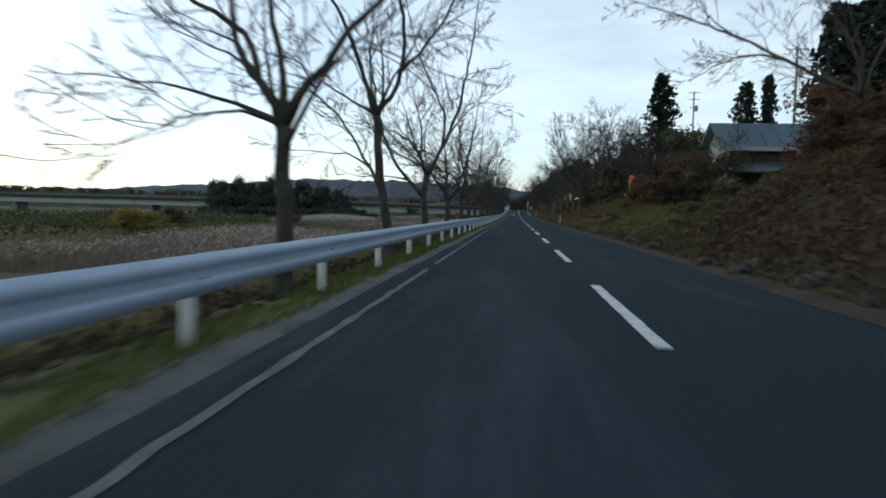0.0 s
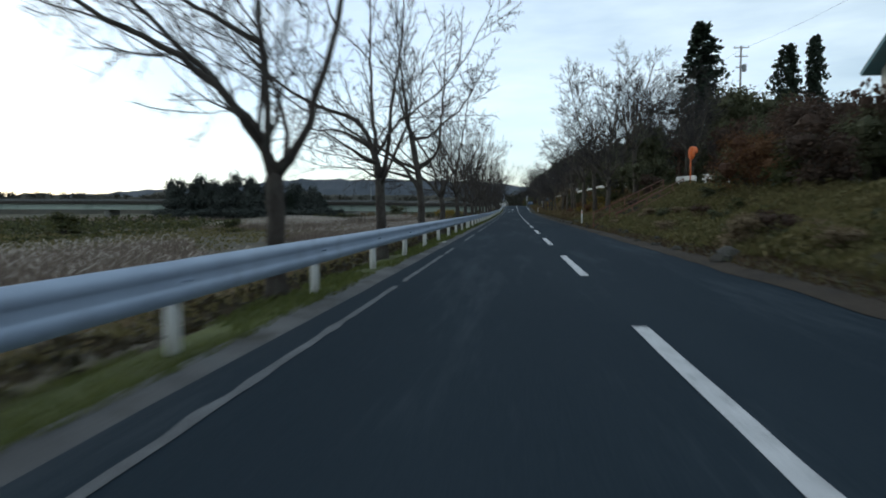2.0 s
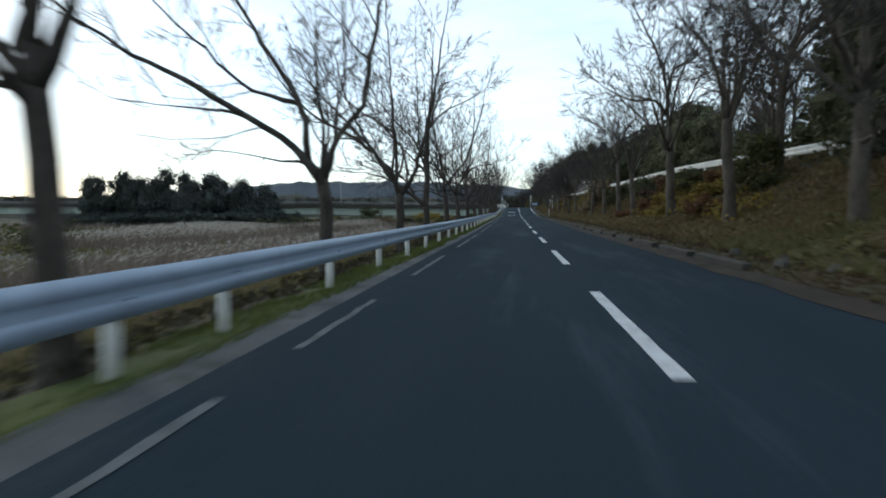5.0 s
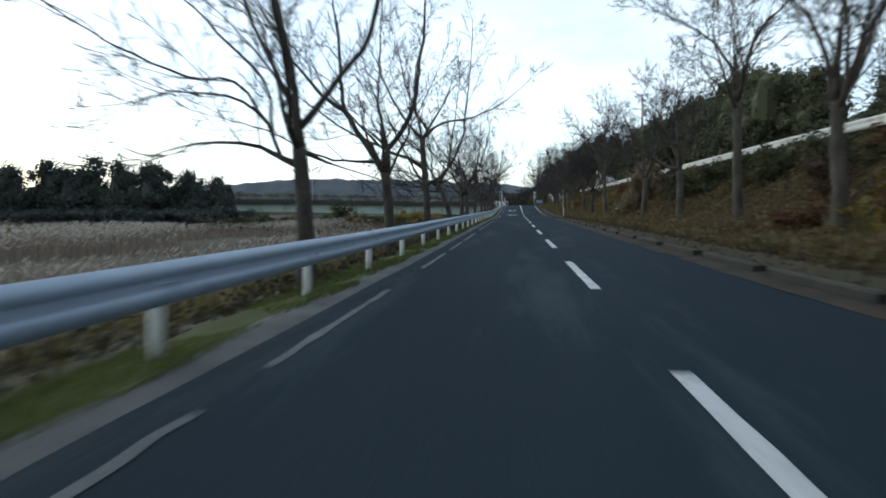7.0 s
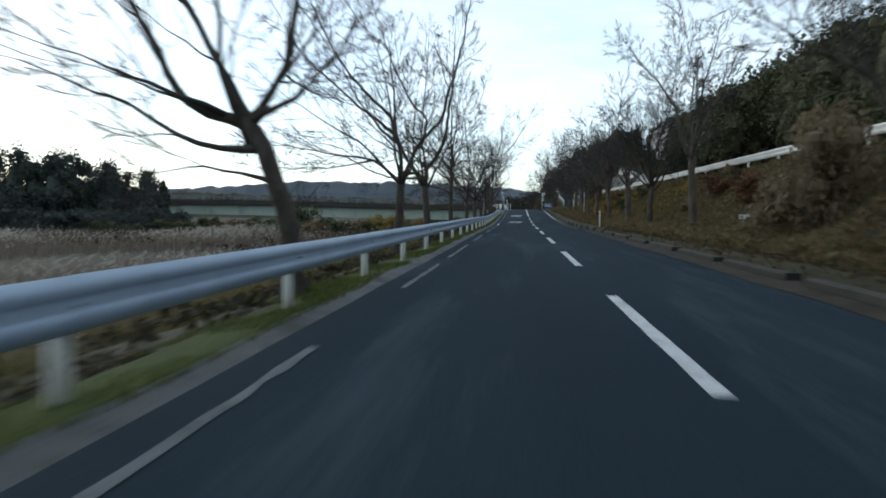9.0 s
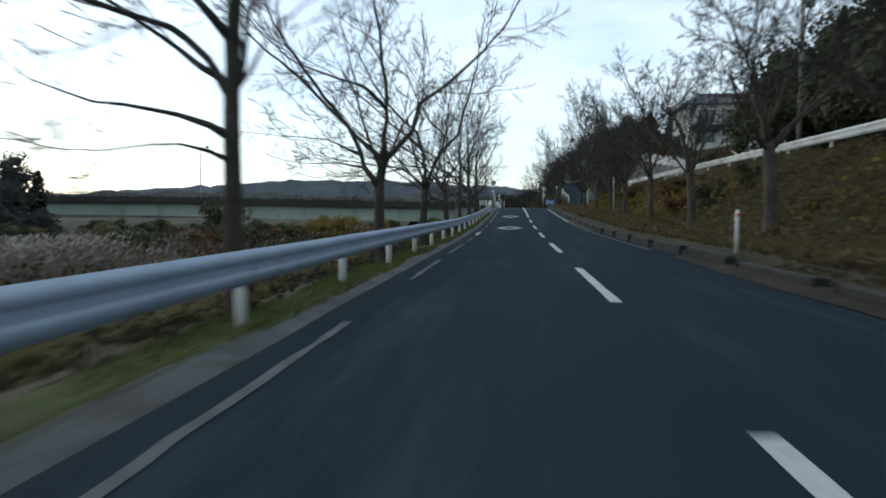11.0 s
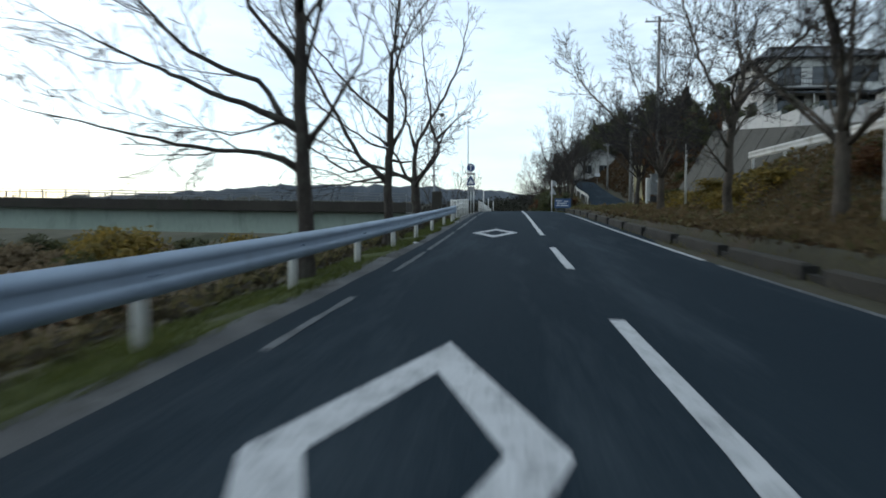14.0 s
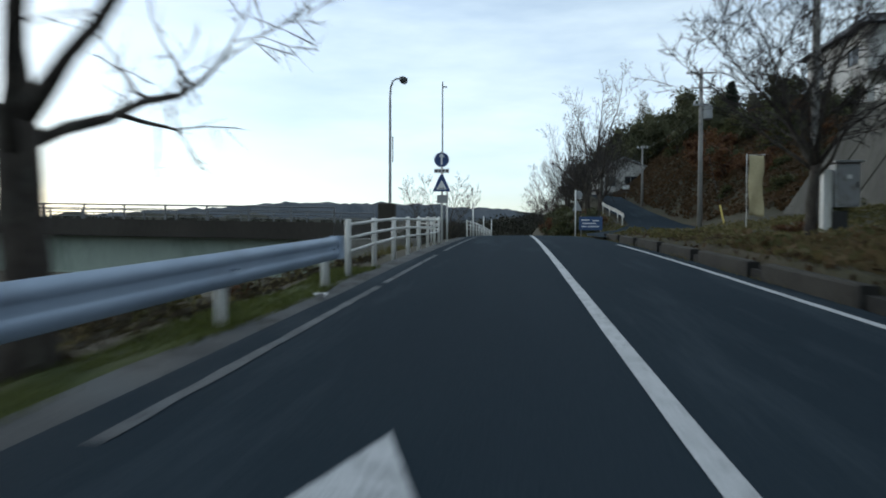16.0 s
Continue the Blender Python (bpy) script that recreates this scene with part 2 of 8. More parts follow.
    "plaster": material("cream_wall_render", [(0.360, 0.348, 0.318), (0.480, 0.462, 0.426)], 0.9, scale=0.6, fine=9, bump=0.15, bump_scale=40, stain=(0.25, 0.235, 0.205), stain_scale=0.7, stretch=(1, 1, 0.4)),
    "white_wall": material("white_siding", [(0.48, 0.475, 0.455), (0.60, 0.59, 0.565)], 0.8, scale=0.5, fine=8, bump=0.1, stain=(0.26, 0.25, 0.23), stain_scale=0.6, stretch=(1, 1, 0.4)),
    "blue_roof": material("blue_metal_roof", [(0.028, 0.056, 0.078), (0.050, 0.090, 0.115)], 0.65, 0.0, scale=0.5, fine=6, bump=0.05, stain=(0.050, 0.062, 0.085), stain_scale=0.8),
    "teal_roof": material("turquoise_metal_roof", [(0.09, 0.20, 0.23), (0.13, 0.27, 0.30)], 0.5, 0.2, scale=0.5, fine=6, bump=0.05, stain=(0.12, 0.18, 0.19), stain_scale=0.8),
    "slate": material("dark_grey_tile", [(0.040, 0.044, 0.052), (0.065, 0.070, 0.080)], 0.55, scale=1.2, fine=10, bump=0.2, bump_scale=12, per_object=0.15),
    "banner": material("cream_banner_cloth", [(0.40, 0.34, 0.20), (0.52, 0.45, 0.28)], 0.9, scale=1.2, fine=10, bump=0.1),
    "soil": material("dark_leafy_soil", [(0.016, 0.013, 0.010), (0.032, 0.025, 0.018), (0.048, 0.037, 0.026)], 0.95, spec=0.2, scale=1.2, fine=12, bump=0.9, bump_scale=25),
    "turf": material("mossy_turf", [(0.028, 0.030, 0.013), (0.048, 0.064, 0.016), (0.076, 0.092, 0.026)], 0.95, spec=0.2, scale=0.5, fine=14, bump=0.9, bump_scale=40),
    "litter_leaf": material("brown_leaf_litter", [(0.030, 0.022, 0.014), (0.065, 0.042, 0.024), (0.11, 0.072, 0.038)], 0.95, scale=0.5, fine=4, thin=0.4, bump=0.0, island=0.5),
    "litter": material("white_litter", [(0.6, 0.6, 0.6), (0.72, 0.72, 0.72)], 0.6, scale=8, bump=0.0),
    "gap_shade": material("drain_gap_shade", [(0.012, 0.012, 0.011), (0.022, 0.021, 0.019)], 0.95, scale=4, bump=0.1),
    "yellow_guard": material("yellow_plastic_guard", [(0.46, 0.36, 0.09), (0.58, 0.46, 0.12)], 0.5, scale=3, bump=0.0),
    "wire": material("black_wire", [(0.02, 0.02, 0.022), (0.03, 0.03, 0.032)], 0.6, scale=1, bump=0.0),
}


def glass_material(name, tint, rough=0.05):
    m = bpy.data.materials.new(name)
    m.use_nodes = True
    b = m.node_tree.nodes["Principled BSDF"]
    b.inputs["Base Color"].default_value = (*tint, 1)
    b.inputs["Roughness"].default_value, b.inputs["Specular IOR Level"].default_value = rough, 0.8
    return m


M["glass"] = glass_material("dark_window_glass", (0.02, 0.023, 0.027))
M["mirror"] = glass_material("convex_mirror_face", (0.55, 0.30, 0.22), 0.12)
M["mirror"].node_tree.nodes["Principled BSDF"].inputs["Metallic"].default_value = 0.9


# ---------------------------------------------------------------- mesh helpers
class Acc:
    """Gathers vertices and faces for one mesh."""

    def __init__(self):
        self.v, self.f = [], []

    def add(self, verts, faces):
        o = len(self.v)
        self.v.extend(verts)
        self.f.extend([tuple(i + o for i in q) for q in faces])
        return self

    def box(self, cx, cy, cz, sx, sy, sz, rz=0.0, ch=0.0):
        """A box about its centre, turned by rz; ch chamfers its upright and upper edges."""
        x, y, z = sx / 2, sy / 2, sz / 2
        c, s = math.cos(radians(rz)), math.sin(radians(rz))
        def ring(inset, h):
            a, b = x - inset, y - inset
            k = ch
            pts = [(-a + k, -b), (a - k, -b), (a, -b + k), (a, b - k), (a - k, b), (-a + k, b), (-a, b - k), (-a, -b + k)] if ch else [(-a, -b), (a, -b), (a, b), (-a, b)]
            return [(cx + p * c - q * s, cy + p * s + q * c, cz + h) for p, q in pts]
        rings = [ring(0, -z), ring(0, z - ch), ring(ch, z)] if ch else [ring(0, -z), ring(0, z)]
        n = len(rings[0])
        faces = [tuple(range(n - 1, -1, -1)), tuple(range((len(rings) - 1) * n, len(rings) * n))]
        for r in range(len(rings) - 1):
            for i in range(n):
                j = (i + 1) % n
                faces.append((r * n + i, r * n + j, r * n + n + j, r * n + n + i))
        return self.add([p for r in rings for p in r], faces)

    def tube(self, pts, radii, sides=8, cap=True):
        verts, faces = [], []
        pts = [Vector(p) for p in pts]
        ref = Vector((0.31, 0.95, 0.05)) if abs((pts[-1] - pts[0]).normalized().z) > 0.8 else Vector((0, 0, 1))
        for i, p in enumerate(pts):
            d = (pts[min(i + 1, len(pts) - 1)] - pts[max(i - 1, 0)]).normalized()
            u = d.cross(ref)
            u = u.normalized() if u.length > 1e-5 else Vector((1, 0, 0))
            w = d.cross(u)
            r = radii[i] if hasattr(radii, "__len__") else radii
            for k in range(sides):
                a = 2 * math.pi * k / sides
                verts.append(tuple(p + (u * math.cos(a) + w * math.sin(a)) * r))
        for i in range(len(pts) - 1):
            for k in range(sides):
                j = (k + 1) % sides
                faces.append((i * sides + k, i * sides + j, (i + 1) * sides + j, (i + 1) * sides + k))
        if cap:
            faces += [tuple(range(sides - 1, -1, -1)), tuple(range((len(pts) - 1) * sides, len(pts) * sides))]
        return self.add(verts, faces)

    def spike(self, p0, p1, r):
        """A thin three-sided twig tapering to a point."""
        d = p1 - p0
        u = d.cross(Vector((0.3, 0.5, 0.81))).normalized() * r
        w = d.normalized().cross(u)
        return self.add([tuple(p0 + u), tuple(p0 - u * 0.5 + w * 0.87), tuple(p0 - u * 0.5 - w * 0.87), tuple(p1)], [(0, 1, 3), (1, 2, 3), (2, 0, 3)])

    def extrude(self, profile, path, closed=True):
        """A profile of (across, up) pairs carried along a path of (x, y, z, heading degrees)."""
        n, verts, faces = len(profile), [], []
        for x, y, z, h in path:
            c, s = math.cos(radians(h)), math.sin(radians(h))
            verts += [(x + a * c, y + a * s, z + b) for a, b in profile]
        for i in range(len(path) - 1):
            for k in range(n if closed else n - 1):
                j = (k + 1) % n
                faces.append((i * n + k, i * n + j, (i + 1) * n + j, (i + 1) * n + k))
        if closed:
            faces += [tuple(range(n - 1, -1, -1)), tuple(range((len(path) - 1) * n, len(path) * n))]
        return self.add(verts, faces)

    def mesh(self, name, mat, smooth=False):
        me = bpy.data.meshes.new(name)
        me.from_pydata(self.v, [], self.f)
        me.update()
        me.materials.append(mat)
        if smooth:
            me.polygons.foreach_set("use_smooth", [True] * len(me.polygons))
        return me


def part(name, acc, mat, parent=None, label="", smooth=False):
    """Links what acc holds as one mesh object, under parent where there is one."""
    ob = new(name, acc.mesh(name, mat, smooth))
    if parent:
        ob.parent = parent
    if label:
        ob["label"] = label
    return ob


def empty(name, label, category, at=(0, 0, 0), rz=0, group="", kind=""):
    ob = new(name)
    ob.matrix_world = pose(*at, 0, 0, rz)
    return tagged(ob, label, category, group, kind)


def quads_mesh(name, centres, ax, ay, mat):
    """Many small leaf-like quads, given as arrays of centres and half axes."""
    n = len(centres)
    v = np.empty((n, 4, 3))
    v[:, 0], v[:, 1], v[:, 2], v[:, 3] = centres - ax, centres - ay * 0.9, centres + ax, centres + ay
    me = bpy.data.meshes.new(name)
    me.vertices.add(n * 4)
    me.vertices.foreach_set("co", v.reshape(-1))
    me.loops.add(n * 4)
    me.loops.foreach_set("vertex_index", np.arange(n * 4))
    me.polygons.add(n)
    me.polygons.foreach_set("loop_start", np.arange(n) * 4)
    me.polygons.foreach_set("loop_total", np.full(n, 4))
    me.update(calc_edges=True)
    me.materials.append(mat)
    return me


def blades_mesh(name, roots, tips, side, mat):
    """Many tapering blades, one triangle each."""
    n = len(roots)
    v = np.empty((n, 3, 3))
    v[:, 0], v[:, 1], v[:, 2] = roots - side, roots + side, tips
    me = bpy.data.meshes.new(name)
    me.vertices.add(n * 3)
    me.vertices.foreach_set("co", v.reshape(-1))
    me.loops.add(n * 3)
    me.loops.foreach_set("vertex_index", np.arange(n * 3))
    me.polygons.add(n)
    me.polygons.foreach_set("loop_start", np.arange(n) * 3)
    me.polygons.foreach_set("loop_total", np.full(n, 3))
    me.update(calc_edges=True)
    me.materials.append(mat)
    return me


def unit_vectors(rng, n):
    v = rng.normal(size=(n, 3))
    return v / np.linalg.norm(v, axis=1)[:, None]


def leaf_axes(rng, n, size, up=0.0):
    """Two half axes for each of n leaves of about that size; up flattens them towards the ground."""
    a, b = unit_vectors(rng, n), unit_vectors(rng, n)
    a[:, 2] *= 1 - up
    b[:, 2] *= 1 - up
    s = size * rng.uniform(0.5, 1.35, n)[:, None]
    b -= a * (np.sum(a * b, 1) / np.sum(a * a, 1))[:, None]
    return a / np.linalg.norm(a, axis=1)[:, None] * s, b / np.linalg.norm(b, axis=1)[:, None] * s * 0.62


# ---------------------------------------------------------------- ground shape
ROAD_Y = [-60, 0, 20, 60, 100, 120, 140, 155, 170, 185, 200, 215, 230, 242, 260, 300, 360, 700]
ROAD_Z = [0, 0, 0, -0.08, -0.14, -0.08, -0.01, 0.03, 0.06, 0.31, 0.79, 1.34, 1.70, 1.80, 1.6, 0.6, -1.2, -7.0]


def road_z(y):
    """The road's height, with its corners rounded over a few metres."""
    return sum(np.interp(y + d, ROAD_Y, ROAD_Z) for d in (-6, -3, 0, 3, 6)) / 5


# right-hand cross-sections: y, then (x, height) pairs
RIGHT = [
    (-60, [2.9, 3.4, 4.4, 6.2, 8.6, 12, 16, 30, 60, 120], [-0.1, 0.08, 0.45, 2.0, 3.9, 5.2, 4.4, 3.6, 6, 8]),
    (24, [2.9, 3.4, 4.4, 6.2, 8.6, 12, 16, 30, 60, 120], [-0.07, 0.11, 0.40, 1.50, 2.85, 4.2, 4.2, 3.6, 6, 8]),
    (36, [2.9, 3.4, 4.4, 6.5, 9.0, 12, 16, 30, 60, 120], [-0.12, 0.09, 0.33, 0.75, 1.25, 1.55, 2.2, 3.6, 6, 8]),
    (58, [2.9, 3.4, 4.4, 6.5, 9.3, 12, 16, 30, 60, 120], [-0.17, 0.05, 0.27, 0.97, 2.07, 2.37, 2.67, 3.6, 6, 8]),
    (72, [2.9, 3.4, 4.6, 6.5, 9.8, 12, 15, 30, 60, 120], [-0.2, 0.09, 0.24, 0.94, 2.44, 2.54, 2.64, 4.5, 7, 12]),
    (109, [3.22, 3.36, 5.0, 6.4, 9.9, 12, 14.5, 30, 60, 120], [-0.22, 0.2, 0.27, 0.55, 3.15, 3.2, 3.3, 4.6, 6, 8]),
    (140, [3.28, 3.42, 5.2, 6.4, 9.9, 12, 14.5, 30, 60, 120], [-0.13, 0.26, 0.28, 0.40, 3.26, 3.31, 3.36, 6.5, 8.5, 11]),
    (167, [3.4, 3.54, 5.6, 6.8, 9.9, 12, 14.5, 30, 60, 120], [-0.1, 0.35, 0.45, 0.87, 3.32, 3.37, 3.42, 9.0, 11.5, 15]),
    (203, [3.5, 3.64, 6.0, 7.2, 9.9, 12, 14.6, 16.0, 60, 120], [0.77, 1.21, 1.29, 1.57, 3.47, 3.57, 3.6, 5.0, 8.6, 10]),
    (214, [3.56, 3.7, 6.0, 8.0, 10.0, 11.5, 14.2, 16.0, 60, 120], [1.19, 1.63, 1.69, 1.87, 2.47, 2.9, 3.2, 6.0, 9.2, 11]),
    (227, [3.62, 3.76, 6.0, 8.0, 10.0, 11.5, 13.6, 16.0, 60, 120], [1.53, 1.9, 1.92, 2.07, 2.42, 2.6, 2.8, 7.3, 10, 12]),
    (236, [2.9, 3.6, 6.0, 8.0, 10.0, 11.5, 14, 24, 60, 120], [1.7, 1.68, 1.8, 2.1, 2.25, 2.5, 3.6, 8.8, 11.0, 14]),
    (248, [2.9, 3.6, 5.5, 7.2, 12.3, 13.0, 16, 24, 60, 120], [1.65, 1.6, 1.75, 2.1, 2.2, 2.9, 6.0, 9.8, 12.5, 17]),
    (258, [2.9, 3.6, 5.5, 8.5, 12.6, 13.4, 16, 24, 60, 120], [1.5, 1.5, 1.9, 2.95, 3.05, 3.6, 7.0, 11.5, 16, 24]),
    (266, [2.9, 3.6, 5.5, 8.2, 12.4, 13.4, 16, 24, 60, 120], [1.4, 1.3, 2.2, 4.05, 4.05, 4.8, 7.8, 12.5, 19, 22]),
    (285, [2.9, 3.6, 5.5, 9.2, 13.0, 14.2, 18, 24, 60, 120], [0.9, 0.9, 2.4, 6.25, 6.4, 7.5, 11, 14.5, 20, 23]),
    (300, [2.9, 3.6, 5.5, 9.9, 14.0, 15.2, 18, 24, 60, 120], [0.45, 0.5, 2.6, 7.4, 7.7, 8.6, 11.5, 15, 20, 24]),
    (420, [2.9, 3.6, 5.5, 7.0, 9.0, 14.0, 18, 24, 60, 120], [-3.0, -2.8, -1.0, 2.0, 5.0, 7.0, 11.0, 15.0, 20.0, 26.0]),
]


def ground_z(x, y):
    """Height of the open ground."""
    zr = float(road_z(y))
    bump = noise.noise((x * 0.35, y * 0.35, 3.0)) * 0.12 + noise.noise((x * 1.3, y * 1.3, 8.0)) * 0.04
    if x < -3.3:
        field = np.interp(y, [-60, 130, 185, 205, 226, 245, 420], [-1.9, -1.9, -1.9, -1.9, -2.1, -4.5, -6.0])
        z = np.interp(-x, [3.3, 3.6, 4.2, 4.9, 6.2, 8.6, 12.0, 18.0], [zr - 0.03, zr - 0.05, zr - 0.12, zr - 0.20, zr - 0.55, zr * 0.4 + field * 0.6, field + 0.1, field])
        return z + bump * min(1.0, max(0.0, (-x - 3.5) / 3.0))
    if x > 2.8:
        x0 = min(x, 400)
        for (ya, xa, za), (yb, xb, zb) in zip(RIGHT, RIGHT[1:]):
            if y <= yb:
                break
        t = min(1.0, max(0.0, (y - ya) / (yb - ya)))
        z = np.interp(x0, xa, za) * (1 - t) + np.interp(x0, xb, zb) * t
        k = min(1.0, max(0.0, (x - 3.7) / 3.0))
        return z + bump * k * (1.0 if x < 20 else 4.0)
    return zr - 0.12


# ---------------------------------------------------------------- ground, road, markings
xs = sorted(set([-2600, -1500, -900, -600, -400, -280, -200, -150, -110, -80, -60, -45, -34, -26, -20, -16] +
                [round(-14 + 0.8 * i, 2) for i in range(11)] + [-5.6, -5.2, -4.8, -4.4, -4.0, -3.75, -3.5, -3.3, -3.0, 0, 2.4, 2.6, 2.9, 3.22, 3.36, 3.40, 3.48, 3.56, 3.64, 3.72, 3.8, 4.4, 5, 5.6, 6.2, 6.8, 7.5, 8.2, 9, 9.6,
                 10.2, 11, 12, 13, 14, 15, 16, 17.5, 19, 21, 24, 28, 33, 40, 50, 60, 80, 120, 200, 400, 900, 1800]))
ys = sorted(set([-400, -200, -120, -80] + [-60 + 6 * i for i in range(9)] + [-6 + 1.5 * i for i in range(172)] + [254 + 5 * i for i in range(20)] + [360, 380, 420, 500, 650, 900, 1300, 2000, 3000]))
acc = Acc()
for y in ys:
    for x in xs:
        acc.v.append((x, y, float(ground_z(x, y))))
nx = len(xs)
for j in range(len(ys) - 1):
    for i in range(nx - 1):
        a = j * nx + i
        acc.f.append((a, a + 1, a + nx + 1, a + nx))
ground = tagged(part("ground", acc, M["ground"], smooth=True), "rough grassy ground falling to a field and rising to a wooded bank", "ground", kind="structure")

road_ys = [-40 + 2 * i for i in range(201)]
acc = Acc()
half = [(-3.9, -0.05), (-3.3, -0.012), (-1.5, 0.004), (0.0, 0.008), (1.5, 0.0), (2.7, -0.02), (3.3, -0.06)]
for y in road_ys:
    z = float(road_z(y))
    wob = noise.noise((0.5, y * 0.4, 1.0)) * 0.07
    for x, dz in half:
        edge = wob if abs(x) > 2.9 else 0.0
        acc.v.append((x + edge, y, z + dz))
n = len(half)
for j in range(len(road_ys) - 1):
    for i in range(n - 1):
        acc.f.append((j * n + i, j * n + i + 1, (j + 1) * n + i + 1, (j + 1) * n + i))
road = tagged(part("road", acc, M["asphalt"], smooth=True), "dark grey worn asphalt two-lane country road", "road", kind="structure")


def crown(x):
    return float(np.interp(x, [h[0] for h in half], [h[1] for h in half]))


def strip(name, x, y0, y1, width, mat, parent, label="", lift=0.006, ragged=0.0, step=1.0):
    """A painted strip along the road, lying just on it."""
    a = Acc()
    count = max(1, int(round((y1 - y0) / step)))
    for i in range(count + 1):
        y = y0 + (y1 - y0) * i / count
        for sgn in (-1, 1):
            xx = x + sgn * width / 2 + (noise.noise((x, y * 2.1, sgn * 5.0)) * ragged if ragged else 0)
            a.v.append((xx, y, float(road_z(y)) + crown(xx) + lift))
        if i:
            k = 2 * i
            a.f.append((k - 2, k - 1, k + 1, k))
    return part(name, a, mat, parent, label)


for k in range(-3, 19):
    strip("lane_dash", 0.0, 5.9 + 10 * k, 10.9 + 10 * k, 0.15, M["paint"], road, step=0.5, ragged=0.012)
strip("centre_line", 0.0, 195.9, 300, 0.15, M["paint"], road, ragged=0.012)
rng_l = random.Random(4)
y = -20.0
while y < 186:
    long = rng_l.uniform(5.0, 12.0) if y < 40 else rng_l.uniform(1.5, 7.0)
    strip("edge_line", -2.98, y, y + long, 0.09, M["worn_paint"], road, "worn white edge line", ragged=0.05, step=0.4)
    y += long + (rng_l.uniform(0.4, 1.5) if y < 40 else rng_l.uniform(0.8, 5.0))
strip("edge_line", -2.98, 168.5, 171.5, 0.15, M["paint"], road, ragged=0.03, step=0.4, lift=0.010)
for a, b in ((186.5, 189.0), (190.2, 198.0), (199.5, 206.5), (207.0, 214.0), (216, 232)):
    strip("edge_line", -2.98, a, b, 0.11, M["worn_paint"], road, "worn white edge line", ragged=0.03, step=0.4)
strip("edge_line", 2.80, 188, 221.5, 0.15, M["paint"], road, ragged=0.02, step=0.4)
strip("edge_line", 2.78, 158, 187, 0.14, M["worn_paint"], road, "white edge line, worn in places", ragged=0.03, step=0.4)


def diamond(y_far, xc):
    """An open diamond painted in the lane ahead of a crossing."""
    a = Acc()
    cy = y_far - 2.5
    outer = [(0, 2.5), (0.78, 0), (0, -2.5), (-0.78, 0)]
    steps = 10
    for ring, k in ((0, 1.0), (1, 0.60)):
        for q in range(4):
            (ax, ay), (bx, by) = outer[q], outer[(q + 1) % 4]
            for i in range(steps):
                t = i / steps
                x, yy = xc + (ax + (bx - ax) * t) * k, cy + (ay + (by - ay) * t) * k
                a.v.append((x, yy, float(road_z(yy)) + crown(x) + 0.007))
    m = 4 * steps
    for i in range(m):
        a.f.append((i, m + i, m + (i + 1) % m, (i + 1) % m))
    part("diamond_marking", a, M["paint"], road, "white painted diamond")


diamond(179.75, -1.53)
diamond(199.75, -1.53)

# dusty shoulder between the asphalt and the grass
acc = Acc()
sh_ys = [-20 + 1.0 * i for i in range(251)]
for y in sh_ys:
    z = float(road_z(y))
    w = noise.noise((2.2, y * 0.35, 0.0)) * 0.16
    for x, dz in ((-3.25 + noise.noise((7.0, y * 0.5, 2.0)) * 0.10, -0.03), (-3.42, -0.012), (-3.72 + w, 0.005), (-4.0 + w, -0.09)):
        acc.v.append((x, y, z + dz))
for j in range(len(sh_ys) - 1):
    for i in range(3):
        acc.f.append((j * 4 + i, j * 4 + i + 1, j * 4 + i + 5, j * 4 + i + 4))
tagged(part("shoulder", acc, M["gravel"], smooth=True), "dusty grey shoulder beside the asphalt", "shoulder", kind="structure")

# dirt and leaves that have crept over the asphalt's edge on the bank side
acc = Acc()
d_ys = [-20 + 1.0 * i for i in range(176)]
for y in d_ys:
    z = float(road_z(y))
    w = noise.noise((4.0, y * 0.45, 3.0)) * 0.16 + noise.noise((4.0, y * 1.6, 3.0)) * 0.06
    for x, dz in ((2.66 + w, -0.012), (2.95 + w * 0.5, 0.03), (3.3, 0.06), (3.7, -0.05)):
        acc.v.append((x, y, z + dz + noise.noise((x * 3, y * 2, 6.0)) * 0.02))
for j in range(len(d_ys) - 1):
    for i in range(3):
        acc.f.append((j * 4 + i, j * 4 + i + 1, j * 4 + i + 5, j * 4 + i + 4))
tagged(part("dirt_edge", acc, M["soil"], smooth=True), "dark soil and dead leaves along the road edge", "verge", kind="structure")
# green turf under the rail
acc = Acc()
v_ys = [-20 + 1.0 * i for i in range(228)]
for y in v_ys:
    z = float(road_z(y))
    w = noise.noise((2.2, y * 0.35, 0.0)) * 0.16
    for x, dz in ((-3.68 + w, -0.02), (-3.80 + w, 0.0), (-4.05, -0.04), (-4.25, -0.06), (-4.42 + w, -0.08), (-4.6 + w, -0.26)):
        acc.v.append((x, y, z + dz + noise.noise((x * 2.5, y * 1.5, 4.0)) * 0.03))
for j in range(len(v_ys) - 1):
    for i in range(5):
        acc.f.append((j * 6 + i, j * 6 + i + 1, j * 6 + i + 7, j * 6 + i + 6))
tagged(part("verge", acc, M["turf"], smooth=True), "mossy green turf strip under the guard rail", "verge", kind="structure")

# ---------------------------------------------------------------- steel guard rail on the river side
RAIL_X = -4.03
post_ys = [float(np.interp(k, [-6, 0, 14, 15, 20, 24, 36, 48, 49], [-14.7, 9.43, 65.8, 67.7, 87.25, 103.1, 152.1, 198.9, 202.8])) for k in range(-6, 50)] + [206.3]
rail_end = post_ys[-1] + 0.5


def rail_x(y):
    return float(np.interp(y, [-20, 186, 196, 210], [RAIL_X, RAIL_X, -3.93, -3.72]))


